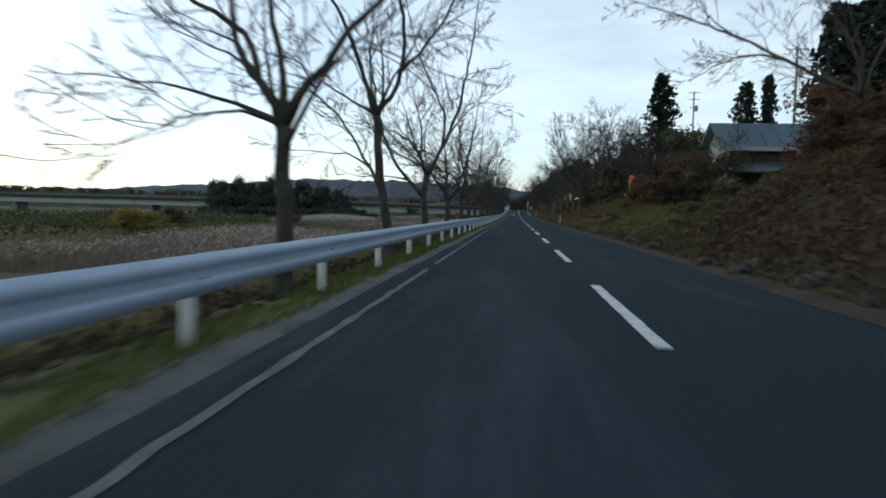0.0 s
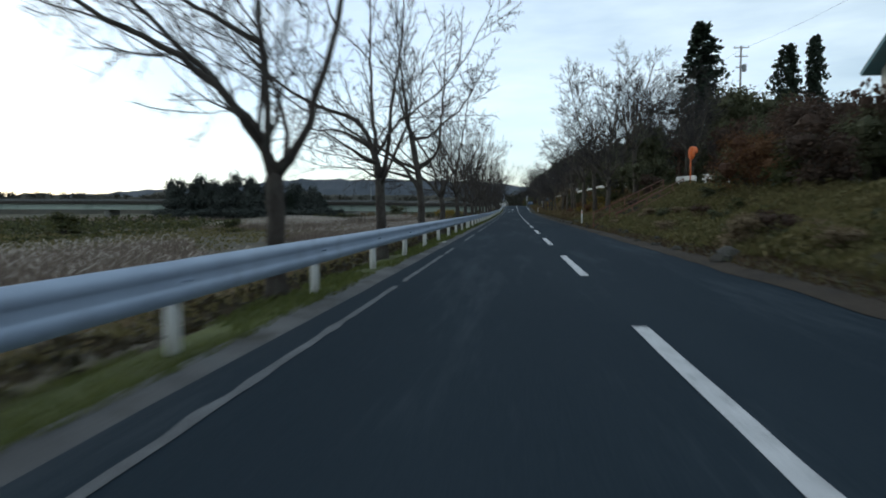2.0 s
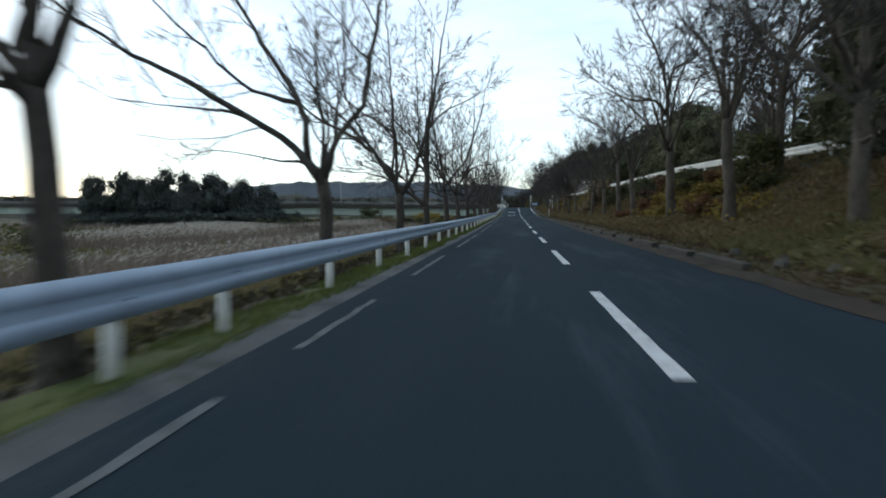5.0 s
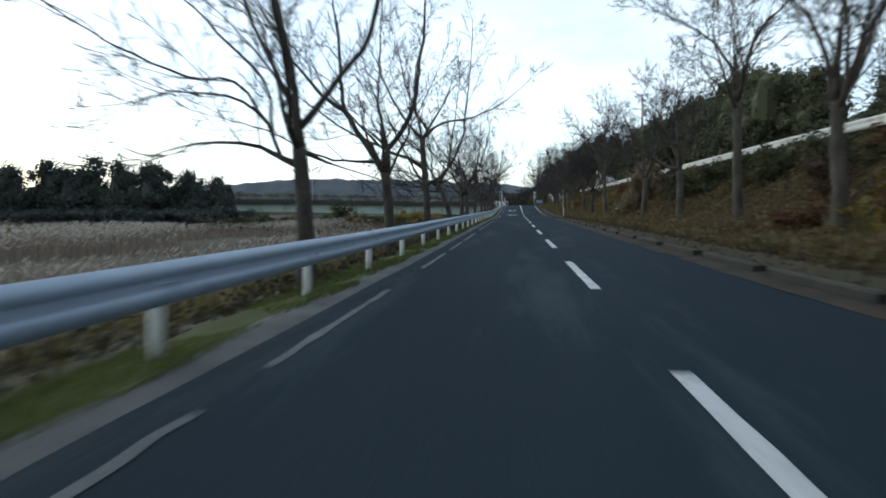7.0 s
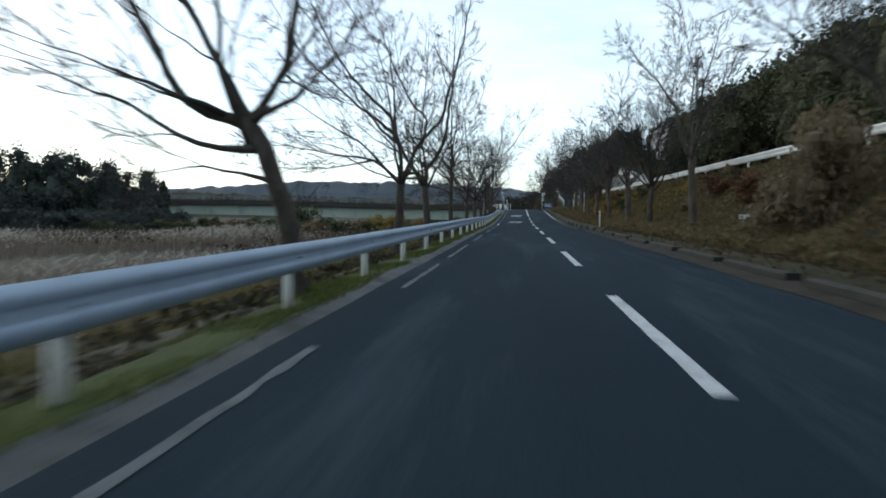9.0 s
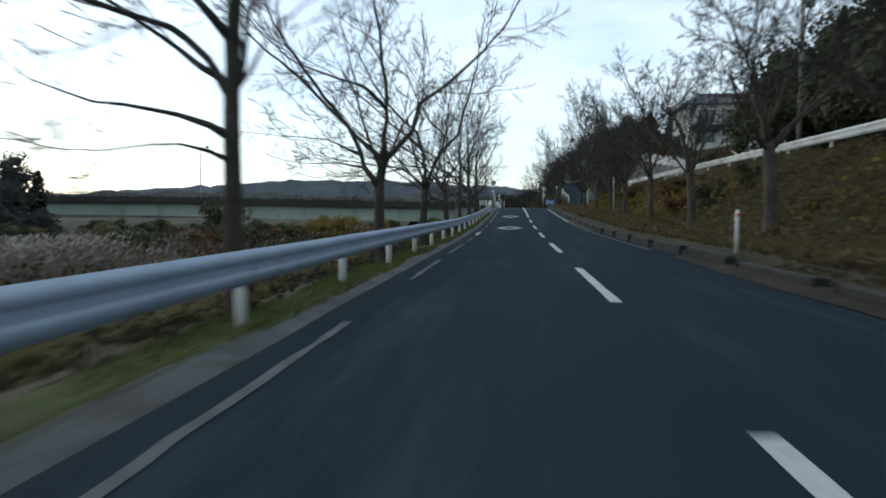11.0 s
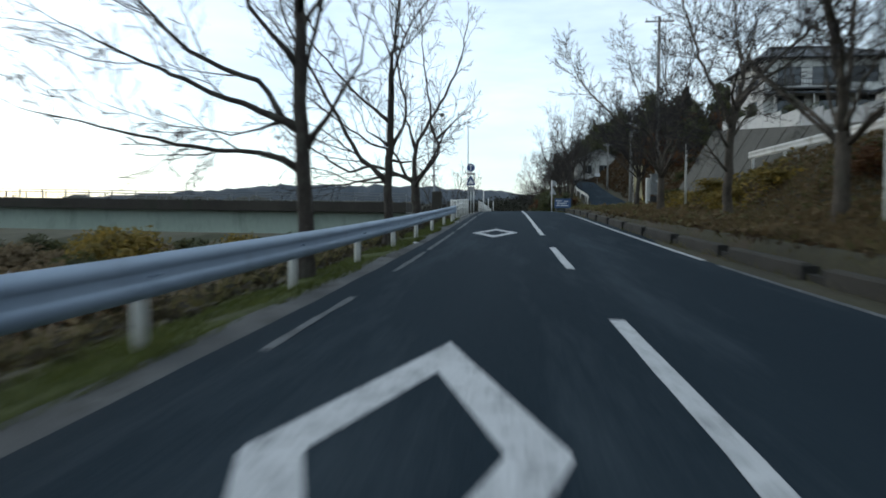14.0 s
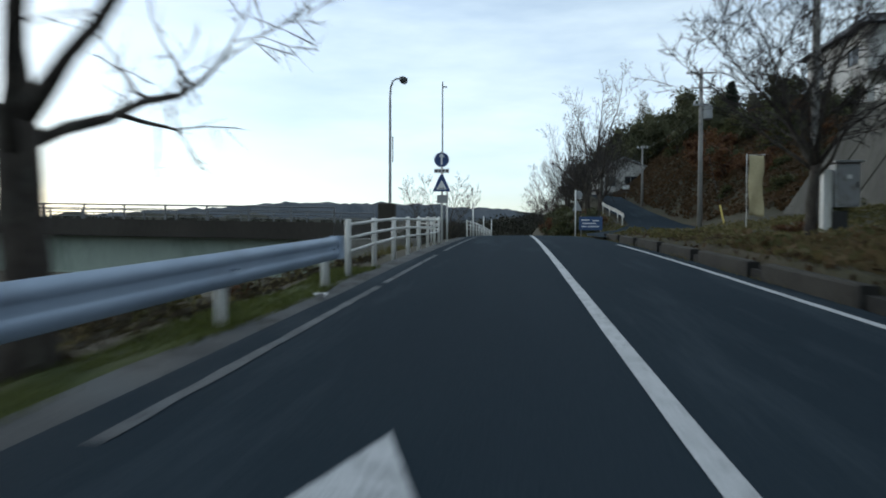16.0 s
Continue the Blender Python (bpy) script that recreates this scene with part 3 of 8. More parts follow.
# pressed steel section: (across towards the road, height)
W_FRONT = []
for k in range(25):
    u = k / 24
    out = 0.018 + 0.040 * abs(math.sin(2 * math.pi * u)) ** 0.9
    W_FRONT.append((out + 0.024 * math.exp(-((u - 0.5) / 0.06) ** 2), 0.35 * u))


def beam(parent, path, mat, sign=1, name="beam"):
    """One length of pressed rail: a smooth front, a back and its two edges."""
    front = [(sign * a, b) for a, b in W_FRONT]
    back = [(sign * (a - 0.008), b) for a, b in W_FRONT]
    acc_ = Acc().extrude(front, path, False).extrude(back[::-1], path, False)
    for e in (0, -1):
        acc_.extrude([front[e], back[e]], path, False)
    return part(name, acc_, mat, parent, smooth=True)


guard_rail = empty("guard_rail", "long galvanised steel guard rail on white posts beside the road", "guard rail")
for i in range(len(post_ys)):
    y0 = post_ys[i]
    y1 = post_ys[i + 1] + 0.28 if i + 1 < len(post_ys) else rail_end
    lap = 0.0035 if i % 2 else 0.0
    path = []
    for k in range(5):
        yy = y0 + (y1 - y0) * k / 4
        path.append((rail_x(yy) + 0.085 + lap, yy, float(road_z(yy)) + 0.40 + lap, 0))
    beam(guard_rail, path, M["steel"])
acc = Acc()
acc.extrude([(-0.07, -0.005), (0.10, -0.005), (0.10, 0.355), (-0.07, 0.355)], [(rail_x(rail_end) + 0.06, rail_end - 0.22, float(road_z(rail_end)) + 0.40, 0), (rail_x(rail_end) + 0.06, rail_end + 0.05, float(road_z(rail_end)) + 0.40, 0)])
part("end_terminal", acc, M["steel"], guard_rail, "flat steel end piece")
post_mesh = Acc().tube([(0, 0, -0.3), (0, 0, 0.70), (0, 0, 0.715)], [0.062, 0.062, 0.045], 14).mesh("post", M["white_post"], True)
bracket_mesh = Acc().box(0.070, 0, 0.575, 0.03, 0.09, 0.22).tube([(0.06, 0, 0.575), (0.175, 0, 0.575)], 0.012, 6).mesh("bracket", M["steel"])
tilt = random.Random(11)
for y in post_ys:
    p = new("post", post_mesh)
    p.parent = guard_rail
    p.matrix_basis = pose(rail_x(y) + 0.005, y, float(road_z(y)) + tilt.uniform(-0.02, 0.01), tilt.uniform(-0.8, 0.8), tilt.uniform(-1.2, 1.2), 0)
    b = new("bracket", bracket_mesh)
    b.parent = p

# ---------------------------------------------------------------- bare roadside cherry trees


SIDE_LIMBS = [0, 8, 8, 8, 0]


def grow(rng, wood, fine, p, d, length, r, level, top, droop=0.0):
    """One limb with its side limbs; d is its way, r its thickness at the foot."""
    if level == 4:
        way = (d.normalized() + Vector((rng.gauss(0, 0.15), rng.gauss(0, 0.15), 0.05))).normalized()
        fine.spike(p, p + way * length * 1.25, max(0.0065, r * 0.65))
        return None
    steps = (6, 7, 5, 2, 1)[level]
    sides = (12, 8, 5, 3, 3)[level]
    rise = (0.0, 0.05, 0.05, 0.035, 0.02)[level] - droop
    pts, radii = [p.copy()], [r]
    way = d.normalized()
    seg = length / steps
    for i in range(steps):
        wander = Vector((rng.gauss(0, 1), rng.gauss(0, 1), rng.gauss(0, 0.8))) * (0.05, 0.15, 0.13, 0.13, 0.2)[level]
        way = (way + wander + Vector((0, 0, rise))).normalized()
        pts.append(pts[-1] + way * seg)
        radii.append(max(0.008, r * (1 - (0.24 if level == 0 else 0.82) * (i + 1) / steps)))
    if level == 0:
        radii[0] *= 1.35
        radii[1] *= 1.08
    (wood if level < 3 else fine).tube(pts, radii, sides, cap=level < 2)
    if level == top:
        return pts
    count = SIDE_LIMBS[level]
    for i in range(count):
        t = 0.22 + 0.78 * (i + rng.uniform(0.2, 1.0)) / count
        t = min(t, 0.99)
        k = min(int(t * steps), steps - 1)
        q = pts[k].lerp(pts[k + 1], t * steps - k)
        axis = (pts[k + 1] - pts[k]).normalized()
        side = axis.cross(Vector((rng.gauss(0, 1), rng.gauss(0, 1), rng.gauss(0, 1)))).normalized()
        lean = radians(rng.uniform(28, 62))
        out = axis * math.cos(lean) + side * math.sin(lean)
        if level == 1:
            out.z = out.z * 0.7 + 0.12
        grow(rng, wood, fine, q, out, length * rng.uniform(0.36, 0.58) * (1.1 - 0.45 * t), radii[k] * rng.uniform(0.42, 0.62), level + 1, top, droop * 0.6)
    if level in (1, 2):
        grow(rng, wood, fine, pts[-1], way, length * 0.34, radii[-1], level + 1, top, droop * 0.5)
    return pts


def swayed(rng, pts, step, shake):
    """A smooth line through the given points, with a slight shake."""
    pts = [Vector(p) for p in pts]
    ends = [pts[0] * 2 - pts[1]] + pts + [pts[-1] * 2 - pts[-2]]
    line = []
    for p0, p1, p2, p3 in zip(ends, ends[1:], ends[2:], ends[3:]):
        n_ = max(1, int((p2 - p1).length / step))
        for i in range(n_):
            t = i / n_
            q = 0.5 * (2 * p1 + (p2 - p0) * t + (2 * p0 - 5 * p1 + 4 * p2 - p3) * t * t + (3 * p1 - p0 - 3 * p2 + p3) * t ** 3)
            line.append(q + Vector((rng.gauss(0, shake), rng.gauss(0, shake), rng.gauss(0, shake))) if line else q)
    return line + [pts[-1]]


def guided_cherry(seed, girth, trunk, *limbs, bark="bark", dense=0.85, along=2):
    """A cherry grown along a trunk line of (x, z) and main limbs: thickness, reach along the road, then the (x, z) that the limb sways through."""
    rng = random.Random(seed)
    wood, fine = Acc(), Acc()
    x0 = trunk[0][0] - 0.25 * (trunk[1][0] - trunk[0][0])
    line = swayed(rng, [(x0, 0, -0.4), (x0, 0, 0.15)] + [(x, 0, z) for x, z in trunk], 0.3, 0.012)
    joints_ = [(p, girth * (1.5 - 0.5 * min(1.0, (p.z + 0.4) / 0.9)) * (1 - 0.085 * max(0.0, p.z))) for p in line]
    head = line[-1] + (line[-1] - line[-2]).normalized() * 0.16
    wood.tube(line + [head], [r for _, r in joints_] + [joints_[-1][1] * 0.45], 12)
    bare = 1.1 - 0.5 * dense
    for thick, reach, *way in limbs:
        foot = Vector((way[0][0], 0, way[0][1]))
        near, r_near = min(joints_, key=lambda j: (Vector((j[0].x, 0, j[0].z)) - foot).length)
        pts = [near] + [Vector((x, near.y + reach * (i + 1) / len(way[1:]), z)) for i, (x, z) in enumerate(way[1:])]
        line = swayed(rng, pts, 0.28, 0.018)
        r0 = min(girth * thick * 0.92, r_near * 0.9)
        m = len(line) - 1
        radii = [max(0.011, r0 * (1 - 0.84 * i / m)) for i in range(m + 1)]
        flare = [1.0 + 0.7 * max(0.0, 1 - i / 2.2) ** 1.5 for i in range(m + 1)]
        wood.tube(line, [min(r * f, r_near) for r, f in zip(radii, flare)], 9)
        joints_ += list(zip(line[1:], radii[1:]))
        run = 0.0
        for i in range(1, m + 1):
            run += (line[i] - line[i - 1]).length
            if run < bare or (radii[i] > 0.04 and rng.random() < 0.6):
                continue
            axis = (line[i] - line[i - 1]).normalized()
            for k in range(int(dense + rng.random())):
                side = axis.cross(Vector((rng.gauss(0, 1), rng.gauss(0, 1), rng.gauss(0, 0.6)))).normalized()
                lean = radians(rng.uniform(26, 58))
                out = axis * math.cos(lean) + side * math.sin(lean)
                out.z = out.z * 0.8 + 0.10
                long = rng.uniform(0.55, 1.25) * (1.75 - 0.75 * i / m)
                grow(rng, wood, fine, line[i], out, long, min(radii[i] * 0.5, 0.020), 2, 4)
        grow(rng, wood, fine, line[-1], axis, rng.uniform(0.7, 1.1), radii[-1], 2, 4)
    fork = Vector((trunk[-1][0], 0, trunk[-1][1]))
    for k in range(along):                  # limbs that run along the road
        a, tip = radians(90 + 180 * (k % 2) + rng.uniform(-42, 42)), radians(rng.uniform(24, 52))
        grow(rng, wood, fine, fork - Vector((0, 0, rng.uniform(0, 0.4))), Vector((math.cos(a) * math.sin(tip), math.sin(a) * math.sin(tip), math.cos(tip))), rng.uniform(3.0, 4.2), girth * 0.34, 1, 4)
    return wood.mesh("trunk", M[bark], True), fine.mesh("twigs", M["twig"])


SIDE_LIMBS[1:4] = 6, 5, 5
ROADSIDE = {}
ROADSIDE[9.70] = guided_cherry(301, 0.135, [(-0.05, 0.86), (-0.06, 1.75), (-0.06, 2.48)],
                                (0.50, 0.0, (-0.16, 2.61), (-0.4, 3.1), (-0.8, 3.7), (-0.9, 4.3), (-1.3, 5.7), (-1.5, 7.5)), (0.40, 1.0, (-0.26, 3.08), (-0.8, 3.9), (-1.9, 4.6), (-2.9, 5.5), (-3.8, 6.8)),
                                (0.45, 0.5, (-0.04, 2.51), (-0.1, 3.2), (-0.3, 4.0), (-0.4, 4.4), (-0.9, 5.8), (-1.2, 7.6)), (0.55, -0.3, (0.11, 2.58), (0.2, 2.9), (0.6, 3.3), (0.9, 3.8), (1.4, 4.2), (2.4, 5.2), (3.2, 6.6)),
                                (0.30, 0.3, (-0.19, 2.51), (-0.5, 2.7), (-1.2, 2.9), (-1.9, 3.1), (-3.4, 3.3)), (0.25, -1.3, (-0.19, 2.45), (-0.8, 2.6), (-2.0, 2.0)),
                                (0.25, 1.3, (-0.42, 3.02), (-1.2, 3.7), (-2.4, 4.2)))
ROADSIDE[17.60] = guided_cherry(302, 0.140, [(0.01, 0.83), (-0.16, 1.74), (-0.27, 2.88), (-0.33, 3.76)],
                                (0.35, -0.6, (-0.16, 1.86), (-1.1, 3.4), (-1.9, 4.2), (-3.2, 4.5)), (0.50, 0.3, (-0.35, 3.73), (-0.9, 5.3), (-1.3, 6.3), (-1.9, 7.2), (-2.7, 8.4), (-3.3, 10.0)),
                                (0.50, -0.3, (-0.28, 3.70), (0.2, 4.5), (0.4, 5.6), (0.3, 6.6), (0.1, 8.1), (0.0, 9.9)), (0.35, 0.8, (0.20, 4.85), (1.1, 5.8), (1.6, 6.7), (2.1, 8.1), (2.6, 9.8)),
                                (0.30, 1.3, (-0.42, 3.62), (-1.8, 4.6), (-3.5, 5.9)), (0.20, 0.0, (-0.46, 2.37), (-1.1, 2.7), (-2.4, 2.8)),
                                (0.30, -1.3, (-0.35, 3.73), (-0.4, 4.9), (0.0, 6.0)))
ROADSIDE[24.90] = guided_cherry(303, 0.140, [(0.05, 0.89), (-0.03, 1.78), (0.07, 2.56)],
                                (0.50, -0.5, (-0.08, 1.73), (-0.6, 2.4), (-1.3, 3.4), (-1.7, 4.7), (-1.9, 5.8), (-2.1, 7.3), (-2.3, 9.1)), (0.55, 0.0, (0.10, 2.56), (0.6, 3.6), (1.2, 5.0), (1.4, 6.0), (1.7, 7.5), (1.9, 9.3)),
                                (0.42, 0.6, (0.07, 2.56), (-0.2, 3.4), (-0.2, 4.3), (-0.6, 5.8)), (0.35, 0.5, (0.56, 3.53), (0.7, 4.7), (0.1, 6.1), (-0.5, 7.5), (-0.9, 9.2)),
                                (0.30, 1.3, (-0.13, 3.39), (-1.2, 4.2), (-3.7, 4.8)), (0.25, 0.0, (-0.43, 2.27), (-1.2, 2.5), (-2.5, 2.5)),
                                (0.30, 0.3, (0.51, 3.53), (1.4, 4.8), (2.7, 5.7)))
ROADSIDE[33.80] = guided_cherry(304, 0.145, [(-0.03, 0.87), (-0.02, 1.78)],
                                (0.50, -0.3, (-0.07, 1.82), (-0.4, 2.6), (-1.4, 3.5), (-2.7, 4.2), (-3.8, 5.2), (-4.6, 6.5)), (0.42, 0.8, (-0.22, 2.16), (-0.8, 3.0), (-1.8, 4.0), (-2.5, 4.6), (-3.5, 5.6), (-4.2, 7.0)),
                                (0.50, 0.0, (-0.08, 2.03), (-0.1, 3.0), (-0.2, 4.3), (-0.3, 5.8), (-0.4, 7.6)), (0.30, 0.8, (-0.10, 3.61), (-0.8, 4.0), (-1.6, 4.5), (-2.7, 5.5), (-3.5, 6.9)),
                                (0.50, 0.0, (0.04, 1.72), (0.4, 2.3), (0.7, 3.1), (1.0, 4.2), (1.3, 5.7), (1.6, 7.4)), (0.25, -1.3, (-0.10, 2.03), (-0.2, 2.6), (-0.4, 3.1)),
                                (0.30, 1.3, (-0.07, 1.97), (-0.1, 3.1), (0.1, 4.0)))
ROADSIDE[41.00] = guided_cherry(305, 0.140, [(0.14, 0.88), (0.12, 1.47), (0.10, 2.03)],
                                (0.50, 0.3, (0.04, 2.06), (-0.1, 2.8), (-0.5, 3.5), (-1.7, 4.0), (-2.9, 4.8), (-3.8, 5.9)), (0.35, -0.6, (-0.04, 2.46), (-0.3, 2.6), (-1.2, 3.2)),
                                (0.30, 0.6, (-0.22, 2.99), (-1.0, 3.3), (-2.4, 3.4)), (0.45, 0.0, (0.10, 2.06), (-0.0, 2.9), (-0.1, 3.8), (-0.1, 5.3), (-0.1, 7.1)),
                                (0.45, 0.5, (0.19, 2.06), (0.3, 2.6), (0.3, 3.4), (0.4, 4.0), (0.6, 5.5), (0.7, 7.3)), (0.20, -0.5, (0.04, 2.06), (-0.1, 2.2), (-0.6, 2.4)),
                                (0.30, -1.3, (-0.01, 2.65), (0.4, 3.1), (0.8, 3.4), (2.0, 4.3), (2.8, 5.5)))
ROADSIDE[49.70] = guided_cherry(306, 0.150, [(-0.02, 0.91), (-0.04, 1.63), (-0.12, 2.37), (-0.23, 3.18), (-0.37, 3.91)],
                                (0.50, -0.5, (-0.16, 2.00), (-0.4, 2.5), (-1.1, 3.3), (-2.6, 4.2), (-3.7, 5.2), (-4.5, 6.5)), (0.32, 0.0, (-0.47, 2.46), (-1.2, 2.7), (-2.1, 3.1), (-3.9, 3.5)),
                                (0.28, -0.8, (-1.25, 2.68), (-2.2, 2.8), (-3.5, 2.9)), (0.45, 0.5, (-0.14, 2.71), (0.2, 3.1), (0.6, 3.5), (0.7, 4.4), (0.8, 5.9), (0.9, 7.7)),
                                (0.40, 0.0, (-0.31, 3.79), (0.2, 4.0), (0.5, 4.2), (1.6, 5.2), (2.4, 6.6)), (0.35, 0.8, (-0.27, 2.69), (-1.2, 3.3), (-2.5, 4.5), (-3.5, 5.7), (-4.2, 7.1)),
                                (0.50, 0.0, (-0.37, 3.91), (-0.5, 4.5), (-0.7, 6.0), (-0.9, 7.8)), (0.22, 1.0, (-0.06, 2.25), (-0.6, 2.4), (-1.5, 2.4)))
ROADSIDE[57.60] = guided_cherry(307, 0.145, [(-0.04, 0.90), (-0.05, 1.51), (-0.11, 1.89)],
                                (0.55, 0.0, (-0.18, 1.86), (-0.6, 2.5), (-1.5, 3.1), (-2.7, 3.8), (-3.5, 4.2), (-4.7, 5.0), (-5.6, 6.2)), (0.20, 0.5, (-0.35, 2.27), (-0.9, 2.3), (-2.2, 2.5)),
                                (0.50, 0.5, (-0.18, 2.21), (-0.4, 3.0), (-0.7, 3.7), (-1.1, 4.3), (-1.8, 5.6), (-2.4, 7.2)), (0.50, -0.3, (-0.05, 2.03), (0.2, 2.7), (0.7, 3.3), (0.8, 3.9), (1.1, 5.4), (1.3, 7.2)),
                                (0.30, 0.6, (-0.50, 3.24), (-1.4, 3.6), (-2.3, 4.4), (-3.3, 5.4), (-4.1, 6.8)), (0.25, 1.0, (-1.48, 3.10), (-2.5, 3.3), (-3.9, 3.5)),
                                (0.30, 1.3, (-0.11, 1.97), (0.0, 3.2), (-0.3, 4.1)))
ROADSIDE[66.00] = guided_cherry(308, 0.145, [(0.03, 0.99), (-0.00, 1.71), (-0.04, 2.21)],
                                (0.35, -0.6, (-0.13, 2.22), (-0.6, 2.9), (-1.8, 3.5), (-2.8, 4.0)), (0.50, 0.3, (-0.07, 2.27), (-0.2, 3.7), (-0.8, 5.1), (-2.0, 6.8), (-2.7, 8.1), (-3.2, 9.7)),
                                (0.50, 0.0, (0.04, 2.27), (0.4, 3.0), (0.8, 4.1), (1.5, 5.5)), (0.22, 0.0, (-0.19, 2.16), (-0.8, 2.3), (-2.2, 2.3)),
                                (0.40, 1.1, (-0.04, 2.38), (-0.1, 4.0), (-0.7, 5.9)), (0.30, -1.1, (-0.01, 2.49), (0.7, 4.2), (0.6, 5.4)))
ROADSIDE[88.90] = guided_cherry(311, 0.150, [(-0.06, 0.85), (-0.10, 1.53), (-0.05, 2.66), (-0.04, 3.85), (-0.02, 4.73)],
                                (0.60, -0.3, (-0.18, 1.46), (-0.8, 2.1), (-1.5, 2.6), (-2.2, 3.7), (-2.8, 4.8), (-3.4, 6.2), (-3.8, 7.8)), (0.40, 0.5, (-0.56, 1.91), (-0.9, 2.5), (-1.8, 3.3), (-3.2, 4.4)),
                                (0.22, 0.0, (-1.66, 2.53), (-2.6, 2.9), (-4.2, 3.0)), (0.40, 0.5, (-0.14, 2.85), (-0.5, 4.1), (-1.4, 5.1), (-2.3, 6.2), (-3.0, 7.7)),
                                (0.35, 0.3, (0.01, 2.88), (0.2, 3.5), (1.0, 3.8), (1.3, 4.5)), (0.30, 1.1, (-0.16, 2.77), (-1.4, 4.2), (-2.7, 5.1)),
                                (0.45, 0.0, (-0.02, 4.73), (0.1, 5.3), (0.2, 6.8), (0.3, 8.6)), (0.30, -1.1, (-0.07, 3.40), (-0.3, 4.1), (-0.3, 4.7), (-0.3, 6.2), (-0.3, 8.0)))
ROADSIDE[97.30] = guided_cherry(312, 0.155, [(-0.06, 0.84), (-0.11, 1.65), (-0.16, 2.31)],
                                (0.30, -0.5, (-0.30, 1.84), (-0.8, 2.3), (-1.5, 2.4), (-3.0, 2.1)), (0.33, 0.0, (-0.38, 2.35), (-0.9, 3.0), (-2.1, 3.3), (-3.5, 3.1)),
                                (0.40, -0.8, (-0.53, 2.68), (-1.2, 3.4), (-2.3, 3.6), (-4.3, 4.7), (-5.4, 5.5), (-6.3, 6.7)), (0.45, 0.6, (-0.32, 2.54), (-0.8, 3.5), (-1.6, 4.3), (-2.3, 5.0), (-3.3, 6.2), (-4.0, 7.6)),
                                (0.50, 0.3, (-0.16, 2.35), (-0.3, 3.6), (-0.6, 4.9), (-0.9, 6.4), (-1.1, 8.1)), (0.50, 0.0, (-0.08, 2.53), (0.3, 3.2), (0.7, 3.7), (1.1, 4.2), (1.2, 4.7), (1.7, 6.1), (2.1, 7.9)),
                                (0.30, 1.3, (-0.36, 2.83), (-1.1, 4.5), (-1.4, 5.2), (-2.1, 6.5), (-2.6, 8.2)), (0.25, 1.0, (-0.04, 2.39), (0.2, 2.1), (0.8, 1.9)))
ROADSIDE[105.30] = guided_cherry(313, 0.155, [(-0.11, 0.82), (-0.17, 1.67), (-0.24, 2.32)],
                                (0.60, 0.0, (-0.30, 2.40), (-0.7, 3.0), (-1.4, 4.1), (-1.5, 5.0), (-1.6, 6.5), (-1.8, 8.2)), (0.28, -0.5, (-0.61, 2.67), (-1.7, 2.7), (-2.6, 3.0), (-3.5, 3.5), (-5.7, 4.1)),
                                (0.40, 0.6, (-1.38, 3.98), (-2.0, 4.5), (-2.7, 5.2), (-3.6, 6.4), (-4.3, 7.8)), (0.60, 0.0, (-0.12, 2.39), (-0.1, 3.0), (0.5, 3.9), (0.7, 4.9), (0.9, 6.4), (1.0, 8.2)),
                                (0.30, 0.5, (-0.17, 3.19), (-0.8, 3.6), (-1.3, 3.9)), (0.30, -1.1, (-0.37, 2.59), (-0.7, 3.5), (-0.6, 4.2)),
                                (0.22, 1.1, (-0.20, 2.43), (-1.0, 3.4), (-2.4, 3.4)), (0.30, 1.3, (-0.09, 3.04), (-0.5, 4.3), (-0.5, 5.3), (-0.5, 6.8), (-0.5, 8.6)))
ROADSIDE[113.00] = guided_cherry(314, 0.155, [(-0.01, 0.83), (-0.07, 2.18), (-0.19, 3.47), (-0.23, 4.04)],
                                (0.48, 0.0, (-0.27, 2.90), (-0.8, 3.3), (-1.8, 3.7), (-3.2, 5.1), (-4.2, 6.2), (-4.9, 7.6)), (0.33, 0.5, (-1.96, 3.89), (-2.9, 4.2), (-4.6, 5.3), (-5.7, 6.2), (-6.5, 7.5)),
                                (0.28, 0.3, (-0.20, 2.22), (-0.9, 2.6), (-1.4, 3.2)), (0.40, 0.3, (-0.26, 4.04), (-0.8, 4.7), (-1.1, 5.1), (-1.8, 6.4), (-2.4, 8.0)),
                                (0.40, -0.3, (-0.14, 4.15), (0.3, 4.5), (0.9, 4.7), (1.6, 4.8), (2.9, 5.3), (3.9, 6.1)), (0.42, 0.0, (0.02, 2.11), (0.7, 2.7), (1.4, 4.0), (1.5, 4.9), (1.7, 6.4), (1.8, 8.2)),
                                (0.35, 0.6, (-0.12, 4.23), (-0.5, 5.2), (-1.0, 6.6), (-1.4, 8.3)), (0.20, -0.6, (-0.22, 2.18), (-0.7, 2.1), (-1.2, 2.3)),
                                (0.25, 1.1, (-0.24, 3.47), (-0.9, 4.2), (-1.8, 4.6)))
